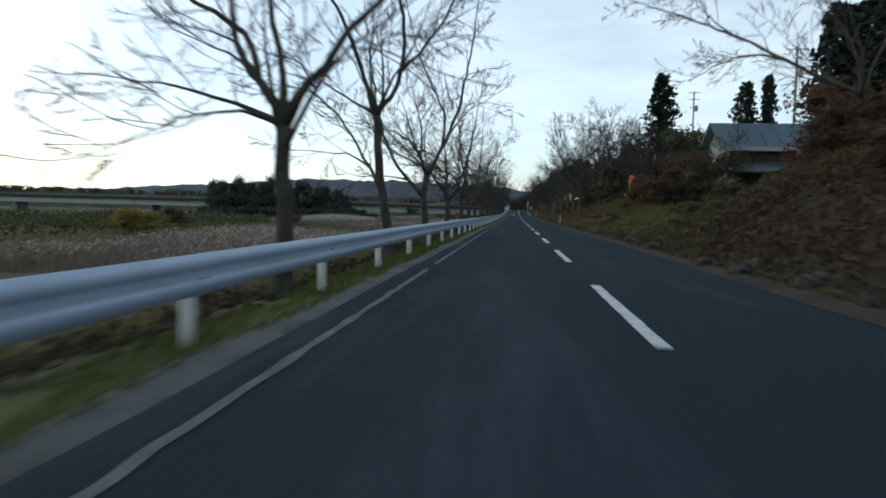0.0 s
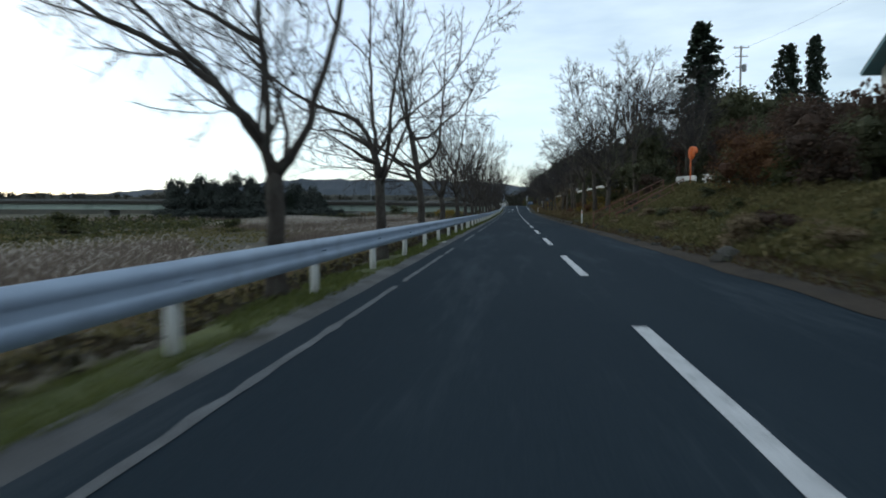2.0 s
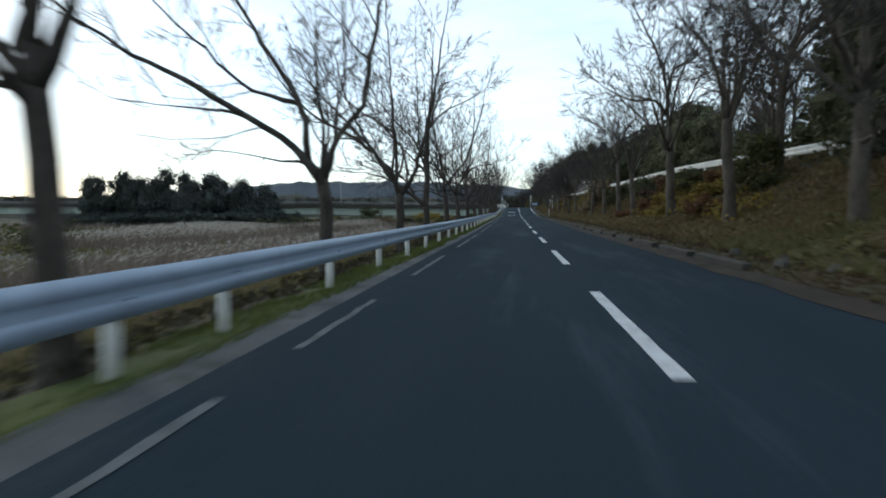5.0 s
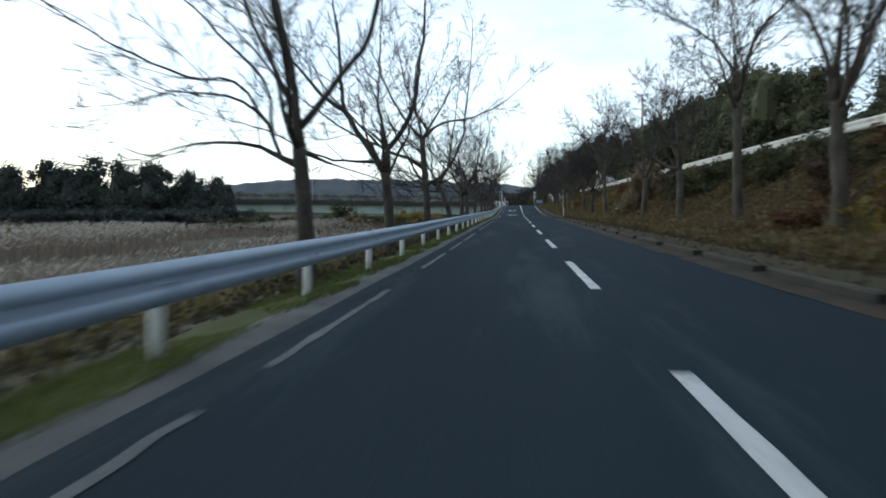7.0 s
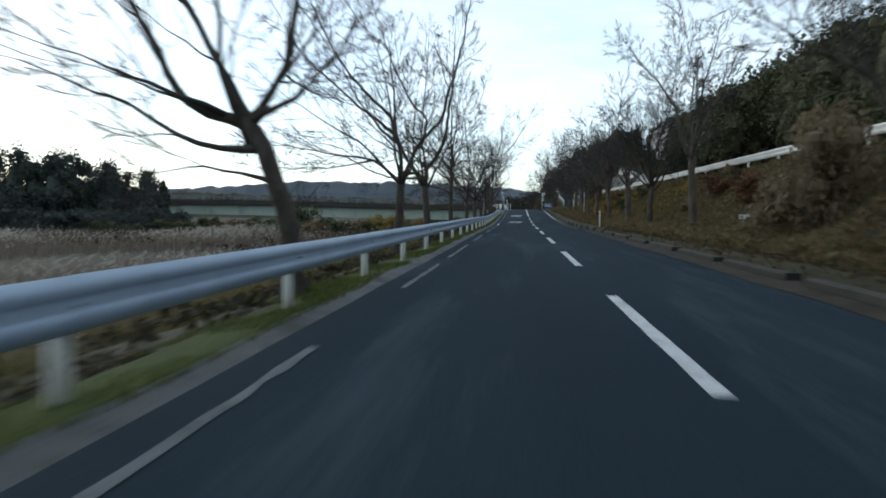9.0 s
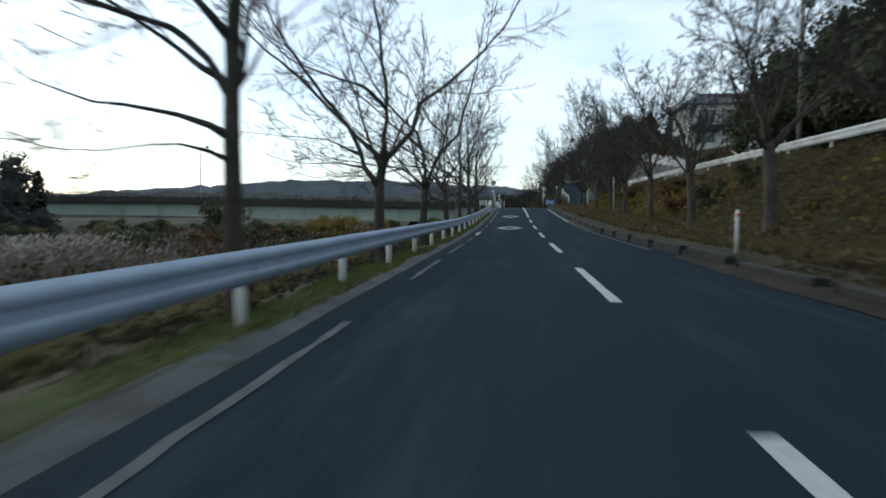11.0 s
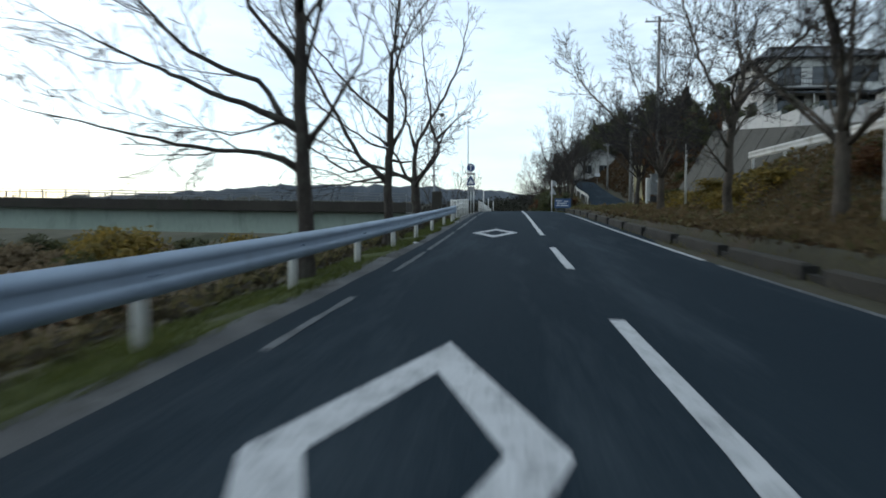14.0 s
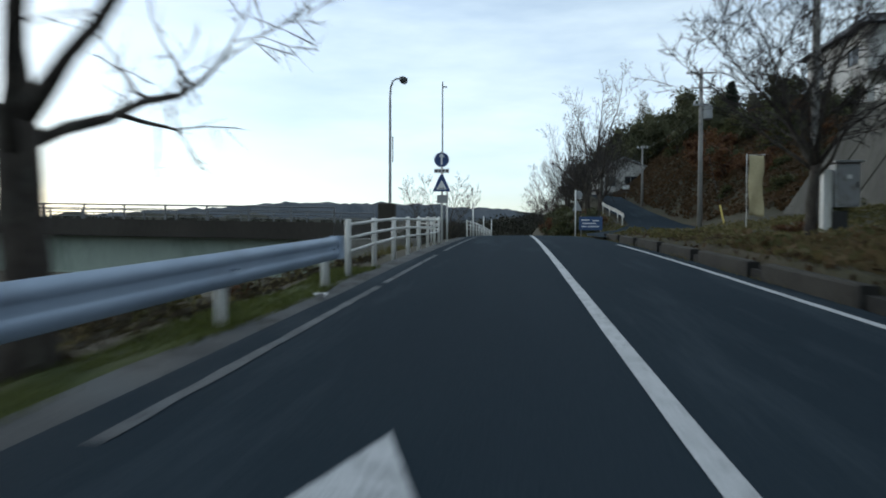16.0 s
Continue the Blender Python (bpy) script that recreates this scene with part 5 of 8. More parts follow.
far_row = random.Random(61)
BEYOND = [ROADSIDE[k] for k in (17.6, 24.9, 66.0, 161.1)]
for i in range(16):
    y = 258 + 4.6 * i + far_row.uniform(-1.5, 1.5)
    x = far_row.uniform(4.6, 8.0) if y < 300 else far_row.uniform(4.0, 10.0)
    bare_tree(BEYOND[i % 4], x, y, far_row.uniform(0.95, 1.35), far_row.uniform(0, 360), 0, 0, None, "leafless grey tree beyond the junction", "bare trees beyond the junction")

# ---------------------------------------------------------------- evergreens, cedars, shrubs


def lump(acc_, centre, radii, seed, rings=5, sides=8):
    """An uneven closed lump, the dense inside of a crown."""
    o = len(acc_.v)
    for i in range(rings + 1):
        p = math.pi * i / rings
        for k in range(sides):
            a = 2 * math.pi * k / sides
            d = Vector((math.sin(p) * math.cos(a), math.sin(p) * math.sin(a), math.cos(p)))
            w = 0.82 + 0.35 * noise.noise(d * 1.7 + Vector((seed * 3.1, seed, 0)))
            acc_.v.append((centre[0] + d.x * radii[0] * w, centre[1] + d.y * radii[1] * w, centre[2] + d.z * radii[2] * w))
    for i in range(rings):
        for k in range(sides):
            acc_.f.append((o + i * sides + k, o + i * sides + (k + 1) % sides, o + (i + 1) * sides + (k + 1) % sides, o + (i + 1) * sides + k))


def joined(me, acc_):
    """The leaf mesh me with acc_'s faces added."""
    bm = bmesh.new()
    bm.from_mesh(me)
    vs = [bm.verts.new(v) for v in acc_.v]
    for f in acc_.f:
        bm.faces.new([vs[q] for q in f])
    bm.to_mesh(me)
    bm.free()
    return me


def evergreen_meshes(seed, height, width, leaf, count, low=0.12, leaves="evergreen"):
    """A broad crown of leaf sprays round a short trunk."""
    rng = np.random.default_rng(seed)
    wood = Acc()
    wood.tube([(0, 0, -0.5), (0.05, 0, height * 0.4), (0, 0.05, height * 0.85)], [height * 0.022, height * 0.016, 0.02], 7)
    lobes = []
    for i in range(15):
        h = rng.uniform(low + 0.12, 0.93)
        a = rng.uniform(0, 6.28)
        r = width * 0.5 * (1.05 - abs(h - 0.45) * 1.1) * rng.uniform(0.35, 0.75)
        lobes.append((math.cos(a) * r, math.sin(a) * r, h * height, width * rng.uniform(0.14, 0.25)))
        wood.tube([(0, 0, h * height * 0.7), (math.cos(a) * r, math.sin(a) * r, h * height)], [height * 0.008, 0.012], 4)
    per = count // len(lobes)
    cs = []
    core = Acc()
    lump(core, (0, 0, height * 0.5), (width * 0.24, width * 0.24, height * 0.32), seed)
    for x, y, z, r in lobes:
        lump(core, (x, y, z), (r * 0.60, r * 0.60, r * 0.58), seed + x)
        u = unit_vectors(rng, per)
        rad = r * rng.uniform(0.36, 1.75, per) ** 0.5
        c = u * rad[:, None]
        c[:, 2] *= 1.05
        cs.append(c + (x, y, z))
    c = np.concatenate(cs)
    ax, ay = leaf_axes(rng, len(c), leaf, 0.3)
    return wood.mesh("trunk", M["bark"], True), joined(quads_mesh("crown", c, ax, ay, M[leaves]), core)


def cedar_meshes(seed, height, width, count):
    """A tall conifer with drooping sprays in uneven whorls."""
    rng = np.random.default_rng(seed)
    wood = Acc()
    wood.tube([(0, 0, -0.5), (0, 0, height * 0.5), (0, 0, height * 0.98)], [height * 0.018, height * 0.011, 0.02], 7)
    cs, axs, ays = [], [], []
    branches = 74
    per = count // branches
    for i in range(branches):
        h = 0.16 + 0.83 * (i / branches) ** 0.92
        reach = width * 0.5 * (1.04 - h) ** 0.7 * rng.uniform(0.35, 1.2) + 0.15
        a = i * 2.4 + rng.uniform(-0.4, 0.4)
        t = rng.uniform(0.12, 1.0, per) ** 0.55
        c = np.stack([np.cos(a) * reach * t, np.sin(a) * reach * t, h * height + reach * (0.25 * t - 0.55 * t ** 2)], 1)
        c += rng.normal(size=(per, 3)) * (0.10 + 0.09 * reach)
        cs.append(c)
        x, y = leaf_axes(rng, per, 0.26 + 0.03 * reach, 0.45)
        axs.append(x)
        ays.append(y)
        wood.tube([(0, 0, h * height), (math.cos(a) * reach * 0.8, math.sin(a) * reach * 0.8, h * height - 0.1 * reach)], [0.03, 0.008], 3)
    return wood.mesh("trunk", M["bark"], True), quads_mesh("crown", np.concatenate(cs), np.concatenate(axs), np.concatenate(ays), M["cedar"])


def shrub_meshes(seed, height, width, mat, count, leaf):
    """A dense shrub: a fan of stems under several lobes of leaves."""
    rng = np.random.default_rng(seed)
    wood = Acc()
    core = Acc()
    cs = []
    lobes = 9
    for i in range(lobes):
        a = 6.28 * i / lobes + rng.uniform(-0.4, 0.4)
        r = width * 0.5 * rng.uniform(0.1, 0.72)
        h = height * (rng.uniform(0.14, 0.4) if i % 2 else rng.uniform(0.45, 0.8))
        top = (math.cos(a) * r, math.sin(a) * r, h)
        wood.tube([(0, 0, -0.3), (top[0] * 0.5, top[1] * 0.5, h * 0.6), top], [0.05, 0.03, 0.01], 4)
        lump(core, top, (width * 0.12, width * 0.12, height * 0.13), seed + i, 4, 7)
        u = unit_vectors(rng, count // lobes)
        c = u * (rng.uniform(0.25, 1.05, len(u)) ** 0.5)[:, None] * (width * rng.uniform(0.17, 0.27), width * 0.22, height * rng.uniform(0.18, 0.28))
        cs.append(c + top)
    c = np.concatenate(cs)
    c[:, 2] = np.maximum(c[:, 2], 0.02)
    ax, ay = leaf_axes(rng, len(c), leaf, 0.2)
    return wood.mesh("stem", M["bark"]), joined(quads_mesh("foliage", c, ax, ay, mat), core)


def plant(name, meshes, x, y, size, turn, label, category, group="", z=None, stretch=1.0, names=("trunk", "crown")):
    t = empty(name, label, category, group=group)
    t.matrix_world = pose(x, y, (ground_z(x, y) if z is None else z) - 0.05, 0, 0, turn) @ Matrix.Diagonal((size, size, size * stretch, 1))
    for n_, me in zip(names, meshes):
        new(n_, me).parent = t
    return t


EVER = [evergreen_meshes(201, 8.0, 6.0, 0.17, 3000), evergreen_meshes(202, 9.5, 5.4, 0.17, 3000), evergreen_meshes(203, 6.5, 6.4, 0.17, 2900)]
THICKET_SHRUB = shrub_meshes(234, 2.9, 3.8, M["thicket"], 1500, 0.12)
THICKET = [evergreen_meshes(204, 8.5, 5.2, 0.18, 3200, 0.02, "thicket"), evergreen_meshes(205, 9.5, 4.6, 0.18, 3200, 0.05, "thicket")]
CEDAR = [cedar_meshes(211, 14, 6.6, 3000), cedar_meshes(212, 12, 6.0, 2800)]
BUSH = {"green": shrub_meshes(221, 2.6, 3.4, M["shrub"], 1300, 0.11), "rust": shrub_meshes(222, 2.6, 3.2, M["rust"], 1200, 0.11),
        "yellow": shrub_meshes(223, 2.2, 2.8, M["yellow"], 1500, 0.08), "brown": shrub_meshes(226, 2.6, 3.3, M["brown"], 1200, 0.11), "dry": shrub_meshes(225, 2.2, 3.2, M["dry"], 1200, 0.11), "dark": shrub_meshes(224, 2.8, 3.6, M["evergreen"], 1300, 0.12)}

BIG_BUSH = {"brown": shrub_meshes(231, 4.3, 5.6, M["brown"], 4600, 0.075), "dark": shrub_meshes(232, 4.0, 5.0, M["evergreen"], 4200, 0.075), "rust": shrub_meshes(233, 5.0, 5.6, M["rust"], 4200, 0.085)}

# thicket beyond the reed field
pick = random.Random(31)
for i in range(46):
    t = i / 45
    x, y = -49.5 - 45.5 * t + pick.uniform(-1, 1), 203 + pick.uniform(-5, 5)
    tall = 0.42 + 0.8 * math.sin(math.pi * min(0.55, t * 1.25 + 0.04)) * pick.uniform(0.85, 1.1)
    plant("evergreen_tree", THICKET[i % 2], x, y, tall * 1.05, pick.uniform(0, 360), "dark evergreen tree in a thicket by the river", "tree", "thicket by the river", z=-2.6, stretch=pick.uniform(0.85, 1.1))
for i in range(14):
    t = i / 13
    plant("cedar_tree", CEDAR[i % 2], -56 - 36 * t + pick.uniform(-1.5, 1.5), 204 + pick.uniform(-7, 7), pick.uniform(0.42, 0.56) + 0.16 * math.sin(math.pi * t), pick.uniform(0, 360), "dark pointed conifer in a thicket by the river", "tree", "thicket by the river", z=-2.3, stretch=1.1)
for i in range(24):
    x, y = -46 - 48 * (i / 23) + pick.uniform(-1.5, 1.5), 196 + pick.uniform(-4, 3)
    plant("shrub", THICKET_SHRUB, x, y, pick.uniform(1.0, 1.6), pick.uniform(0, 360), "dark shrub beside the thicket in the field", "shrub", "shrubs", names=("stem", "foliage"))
# brushwood in the low ground before the bridge
for i in range(26):
    x, y = -9.5 - pick.uniform(0, 1) ** 1.3 * 40, pick.uniform(176, 222)
    plant("shrub", BUSH[("dry", "dark", "rust", "dry", "green")[i % 5]], x, y, pick.uniform(0.55, 1.05), pick.uniform(0, 360), "dry brushwood in the low ground before the bridge", "shrub", "brushwood by the bridge", names=("stem", "foliage"), stretch=pick.uniform(0.7, 1.1))
for i in range(20):
    plant("shrub", BUSH[("dark", "dry", "brown", "green")[i % 4]], -11 - 2.6 * i + pick.uniform(-1, 1), 218 + pick.uniform(-3, 3), pick.uniform(0.6, 0.95), pick.uniform(0, 360), "dark brushwood under the bridge girder", "shrub", "brushwood by the bridge", names=("stem", "foliage"), stretch=pick.uniform(0.7, 1.0))
for x, y, s in ((-21.5, 206, 1.15), (-18.5, 203.5, 0.9), (-15.5, 209, 1.0)):
    plant("shrub", BUSH["yellow"], x, y, s, pick.uniform(0, 360), "yellow-green bush near the bridge", "shrub", "yellow bushes by the bridge", names=("stem", "foliage"), stretch=1.2)
# wooded hillside above the upper road
for i in range(45):
    row = i // 15
    y = (136, 148, 160)[row] + (55, 44, 34)[row] * (i % 15) / 14 + pick.uniform(-2, 2)
    x = (17.2, 22.0, 28.0)[row] + pick.uniform(-1.3, 1.3)
    s = (1.0, 1.1, 1.2)[row] * pick.uniform(0.82, 1.12)
    if y < 165:
        s *= 0.84
    plant("evergreen_tree", EVER[pick.randrange(3)], x, y, s, pick.uniform(0, 360), "dense dark evergreen tree on the hillside", "tree", "hillside evergreens")
for x, y, s in ((18.0, 131, 0.74), (20.5, 127, 0.66), (19.0, 122.5, 0.5), (23.5, 131, 0.85), (26.0, 124, 0.6)):
    plant("evergreen_tree", EVER[pick.randrange(3)], x, y, s, pick.uniform(0, 360), "low dark evergreen tree at the hill's edge", "tree", "hillside evergreens")
for x, y, k, s in ((20.5, 106, 0, 1.34), (23.0, 109, 1, 0.75), (33.8, 80, 0, 1.45), (37.5, 83, 1, 1.75), (36.5, 75, 0, 1.5), (41, 79, 1, 1.8), (19, 308, 1, 0.6), (30, 298, 1, 0.7), (38, 288, 1, 0.8)):
    plant("cedar_tree", CEDAR[k], x, y, s, pick.uniform(0, 360), "tall dark cedar on the hill", "tree", "cedars on the hill")
for x, y, k, s, st in ((47.0, 150.3, 0, 1.5, 1.0), (51.2, 149.4, 1, 1.15, 1.6)):
    plant("cedar_tree", CEDAR[k], x, y, s, 40 * k, "slender pointed cedar far up the hill", "tree", "cedars on the hill", stretch=st)
for i in range(18):
    x, y = pick.uniform(17, 44), pick.uniform(292, 350)
    plant("evergreen_tree", EVER[pick.randrange(3)], x, y, pick.uniform(0.8, 1.1), pick.uniform(0, 360), "dark tree on the hill beyond the junction", "tree", "hill trees beyond the junction")
for i in range(22):
    y = 256 + 3.0 * i + pick.uniform(-2, 2)
    x = pick.uniform(3.9, 5.8 if y < 275 else 7.4)
    plant("shrub", BUSH[("dark", "rust", "green", "dark")[i % 4]], x, y, pick.uniform(0.7, 1.2), pick.uniform(0, 360), "brown and dark shrub beyond the junction", "shrub", "shrubs beyond the junction", names=("stem", "foliage"), stretch=pick.uniform(0.9, 1.4))
for i in range(14):
    x, y = 12.5 + 14 * i / 13 + pick.uniform(-1, 1), pick.uniform(308, 328)
    plant("evergreen_tree", EVER[pick.randrange(3)], x, y, pick.uniform(0.95, 1.3), pick.uniform(0, 360), "dark tree on the hill beyond the junction", "tree", "hill trees beyond the junction")
def below_rail(x, y, s, st):
    """The size of a shrub that keeps under the rail of the upper lane."""
    return max(0.2, min(s, (3.4 - ground_z(x, y)) / (2.6 * st)))


# shrubs on the bank near the start
for kind, x, y, s, st in (("dark", 9.4, 56.2, 1.0, 0.8), ("brown", 9.2, 48.6, 0.9, 0.9), ("dark", 11.4, 42.5, 0.8, 0.9), ("brown", 15.8, 63.5, 1.25, 1.2), ("brown", 17.0, 82.5, 1.4, 1.3), ("dark", 16.2, 86.5, 1.2, 1.4), ("brown", 16.4, 68.0, 1.25, 1.25), ("green", 9.6, 51.2, 0.8, 1.0), ("brown", 12.2, 50.6, 0.8, 1.7), ("brown", 11.6, 46.6, 0.8, 0.9),
                       ("brown", 9.8, 24.0, 0.9, 0.8), ("brown", 11.6, 21.0, 1.0, 1.0), ("rust", 12.2, 15.0, 1.2, 1.2), ("brown", 9.0, 12.0, 1.0, 0.8), ("brown", 7.6, 17.0, 0.7, 0.7), ("brown", 7.0, 27.0, 0.5, 0.6), ("dark", 6.2, 31.5, 0.4, 0.6),
                       ("dark", 9.0, 82, 0.9, 1.2), ("dark", 11.0, 86, 1.4, 1.5), ("green", 8.2, 88, 0.9, 1.0), ("brown", 15.8, 79, 1.4, 1.4), ("dark", 9.3, 78.0, 0.9, 1.1), ("brown", 8.9, 75.4, 0.6, 1.0),
                       ("brown", 19.5, 68, 1.4, 1.3), ("brown", 15.5, 92, 1.4, 1.5), ("dark", 22.5, 97, 1.8, 1.6), ("green", 7.9, 97, 0.8, 0.8), ("rust", 8.4, 103, 0.8, 0.6), ("yellow", 7.4, 100.5, 0.7, 0.6),
                       ("yellow", 7.8, 93, 0.8, 0.5), ("green", 8.6, 113, 0.9, 0.7), ("green", 8.4, 128, 0.6, 0.9), ("dry", 8.3, 134, 0.7, 1.1), ("yellow", 8.0, 205, 0.8, 0.6), ("yellow", 8.3, 199, 0.7, 0.5), ("yellow", 7.6, 209.5, 0.7, 0.6),
                       ("green", 8.6, 193, 0.7, 0.5), ("yellow", 7.6, 186, 0.6, 0.5), ("rust", 9.0, 180, 0.8, 0.5), ("green", 9.6, 219.5, 0.6, 0.5), ("rust", 7.6, 218, 0.4, 0.5), ("green", 5.2, 250, 0.5, 0.8),
                       ("yellow", -18.0, 202, 1.6, 0.9), ("yellow", -20.0, 204, 1.3, 0.8), ("green", -16.5, 222, 0.9, 1.0), ("dark", -33.0, 208, 1.7, 0.9), ("yellow", -40, 66, 1.9, 0.75), ("yellow", -43, 69, 1.6, 0.7), ("green", -52, 96, 1.6, 0.7),
                       ("green", -38, 110, 1.2, 0.6), ("dark", -30, 186, 1.2, 0.7), ("green", -10.5, 214, 0.9, 0.8), ("dark", -8.5, 229, 0.6, 0.8)):
    words = {"dry": "dry pale brown bush", "brown": "dense brown twiggy shrub", "dark": "dense dark green shrub", "green": "brownish green shrub", "rust": "rust-brown autumn shrub", "yellow": "yellow-leaved autumn bush"}[kind]
    if 92 < y < 212 and x > 0:
        s = below_rail(x, y, s, st)
    plant("shrub", BUSH[kind], x, y, s, pick.uniform(0, 360), words + (" in the rough field" if x < 0 else " on the roadside bank"), "shrub", "shrubs", stretch=st, names=("stem", "foliage"))

for kind, x, y, s, st in (("rust", 8.9, 53.6, 0.68, 0.95), ("dark", 11.8, 50.2, 0.8, 0.95), ("brown", 11.4, 55.2, 0.95, 1.0), ("brown", 12.8, 58.8, 1.0, 1.0), ("brown", 14.6, 62.0, 1.0, 1.05), ("dark", 14.0, 66.0, 1.05, 1.0), ("rust", 14.6, 33.5, 1.2, 1.1), ("brown", 12.6, 30.0, 0.85, 1.0),
                          ("brown", 18.0, 86, 1.05, 1.1), ("brown", 17.5, 74, 1.0, 1.15), ("brown", 20.0, 82, 1.15, 1.1), ("dark", 19.0, 90, 1.1, 1.1)):
    words = {"brown": "tall dense brown twiggy shrub", "dark": "tall dark green shrub", "rust": "small maple with rust-red leaves"}[kind]
    plant("shrub", BIG_BUSH[kind], x, y, s, pick.uniform(0, 360), words + " on the roadside bank", "shrub", "shrubs", stretch=st, names=("stem", "foliage"))

for i in range(30):
    x, y = pick.uniform(15.5, 26), pick.uniform(252, 262) if i % 3 == 0 else pick.uniform(262, 310)
    if 262 < y < 300 and x < 19:
        x += 5
    k = ("rust", "green", "rust", "dark")[i % 4]
    plant("shrub", BUSH[k], x, y, pick.uniform(0.8, 1.3), pick.uniform(0, 360), {"rust": "rust-brown scrub on the hillside", "green": "brownish green scrub on the hillside", "dark": "dark green scrub on the hillside"}[k], "shrub", "hillside scrub", names=("stem", "foliage"))

for i in range(34):
    x, y = pick.uniform(-110, -12), pick.uniform(176, 221)
    k = ("green", "dark", "green", "rust")[i % 4]
    plant("shrub", BUSH[k], x, y, pick.uniform(0.6, 1.15), pick.uniform(0, 360), {"rust": "rust-brown bush", "green": "brownish green bush", "dark": "dark bush"}[k] + " on the river flat by the bridge", "shrub", "river flat bushes", stretch=0.75, names=("stem", "foliage"))


# small yellowing tree in front of the cottage
small_tree = empty("small_tree", "small tree with thin yellowing leaves before the cottage", "tree", at=(12.3, 45.6, ground_z(12.3, 45.6) - 0.1))
small_tree.scale = (1.35, 1.35, 1.35)
for name, me in zip(("trunk", "branches"), BANKSIDE[3]):
    ob = new(name, me)
    ob.parent = small_tree
    ob.matrix_basis = Matrix.Diagonal((0.36, 0.36, 0.46, 1))
leaf_rng = np.random.default_rng(19)
cs = []
for k in range(20):
    a, r, h = leaf_rng.uniform(0, 6.28), leaf_rng.uniform(0.1, 1.05), leaf_rng.uniform(1.7, 3.3)
    cs.append(unit_vectors(leaf_rng, 55) * (leaf_rng.uniform(0.2, 1.0, (55, 1)) ** 0.5) * (0.42, 0.42, 0.28) + (math.cos(a) * r, math.sin(a) * r, h))
cs = np.concatenate(cs)
ax_, ay_ = leaf_axes(leaf_rng, len(cs), 0.06, 0.2)
new("leaves", quads_mesh("leaves", cs, ax_, ay_, M["autumn"])).parent = small_tree

# dark bushes on the bank and a hedge along the lane
for kind, x, y, s, st in (("dark", 8.2, 107.5, 0.7, 1.0), ("dark", 8.3, 112.0, 0.9, 1.1), ("green", 8.3, 115.0, 0.6, 1.0), ("dark", 8.6, 118.5, 0.85, 1.1), ("green", 8.1, 121.0, 0.6, 0.9), ("green", 8.2, 124.5, 0.5, 0.9),
                          ("rust", 6.4, 99.5, 0.55, 0.8), ("yellow", 6.9, 96.5, 0.6, 0.8), ("yellow", 7.9, 99.0, 0.7, 0.8), ("rust", 8.8, 95.0, 0.7, 0.9), ("yellow", 5.9, 94.5, 0.5, 0.8), ("rust", 5.6, 103.0, 0.45, 0.8),
                          ("dry", 6.9, 130.8, 0.9, 1.4), ("dry", 7.8, 132.6, 0.95, 1.35), ("dry", 6.6, 133.4, 0.7, 1.2), ("dry", 8.6, 135.0, 0.7, 1.2), ("rust", 7.6, 138.0, 0.6, 0.9), ("rust", 8.3, 145.0, 0.6, 0.8), ("rust", 7.0, 172.0, 0.55, 0.8), ("yellow", 7.4, 186.0, 0.5, 0.7),
                          ("rust", 8.2, 192.0, 0.55, 0.8), ("yellow", 7.2, 201.0, 0.6, 0.8), ("rust", 8.2, 179.0, 0.5, 0.8), ("rust", 6.2, 88.0, 0.5, 0.9)):
    s = s if kind == "dry" else below_rail(x, y, s, st)
    plant("shrub", BUSH[kind], x, y, s, pick.uniform(0, 360), "tangled autumn shrub on the bank", "shrub", "shrubs on the bank", names=("stem", "foliage"), stretch=st)
mixed = random.Random(83)
for k in range(22):
    x, y = mixed.uniform(7.2, 9.4), mixed.uniform(102, 176)
    kind = ("dark", "green", "brown", "dark", "dry", "green")[k % 6]
    words = {"dark": "dark green", "green": "brownish green", "brown": "brown twiggy", "dry": "dry pale"}[kind]
    plant("shrub", BUSH[kind], x, y, below_rail(x, y, mixed.uniform(0.25, 0.6) * (1.15 if y < 135 else 0.8), 1.2), mixed.uniform(0, 360), words + " shrub among vines on the bank", "shrub", "shrubs on the bank", names=("stem", "foliage"), stretch=mixed.uniform(0.7, 1.2))
for k in range(9):
    plant("shrub", BUSH["dark" if k % 3 else "green"], 15.4 + pick.uniform(-0.5, 0.5), 98 + 4.0 * k, pick.uniform(0.75, 1.0), pick.uniform(0, 360), "dark hedge bush beside the upper lane", "shrub", "hedge by the lane", names=("stem", "foliage"))
for k in range(10):
    plant("shrub", BUSH["rust" if k % 3 else "dark"], 17.5 + pick.uniform(-0.6, 2.5), 206 + 2.6 * k, pick.uniform(0.6, 1.0), pick.uniform(0, 360), "brown shrub hanging over the retaining wall", "shrub", "shrubs over the wall", names=("stem", "foliage"), stretch=0.8)
for k in range(14):
    x = 14.5 + 9 * pick.random()
    plant("shrub", BUSH["rust" if k % 3 else "green"], x, pick.uniform(235, 254), pick.uniform(0.45, 0.8), pick.uniform(0, 360), "rust-brown shrub on the slope below the house", "shrub", "shrubs below the house", names=("stem", "foliage"), stretch=0.8)

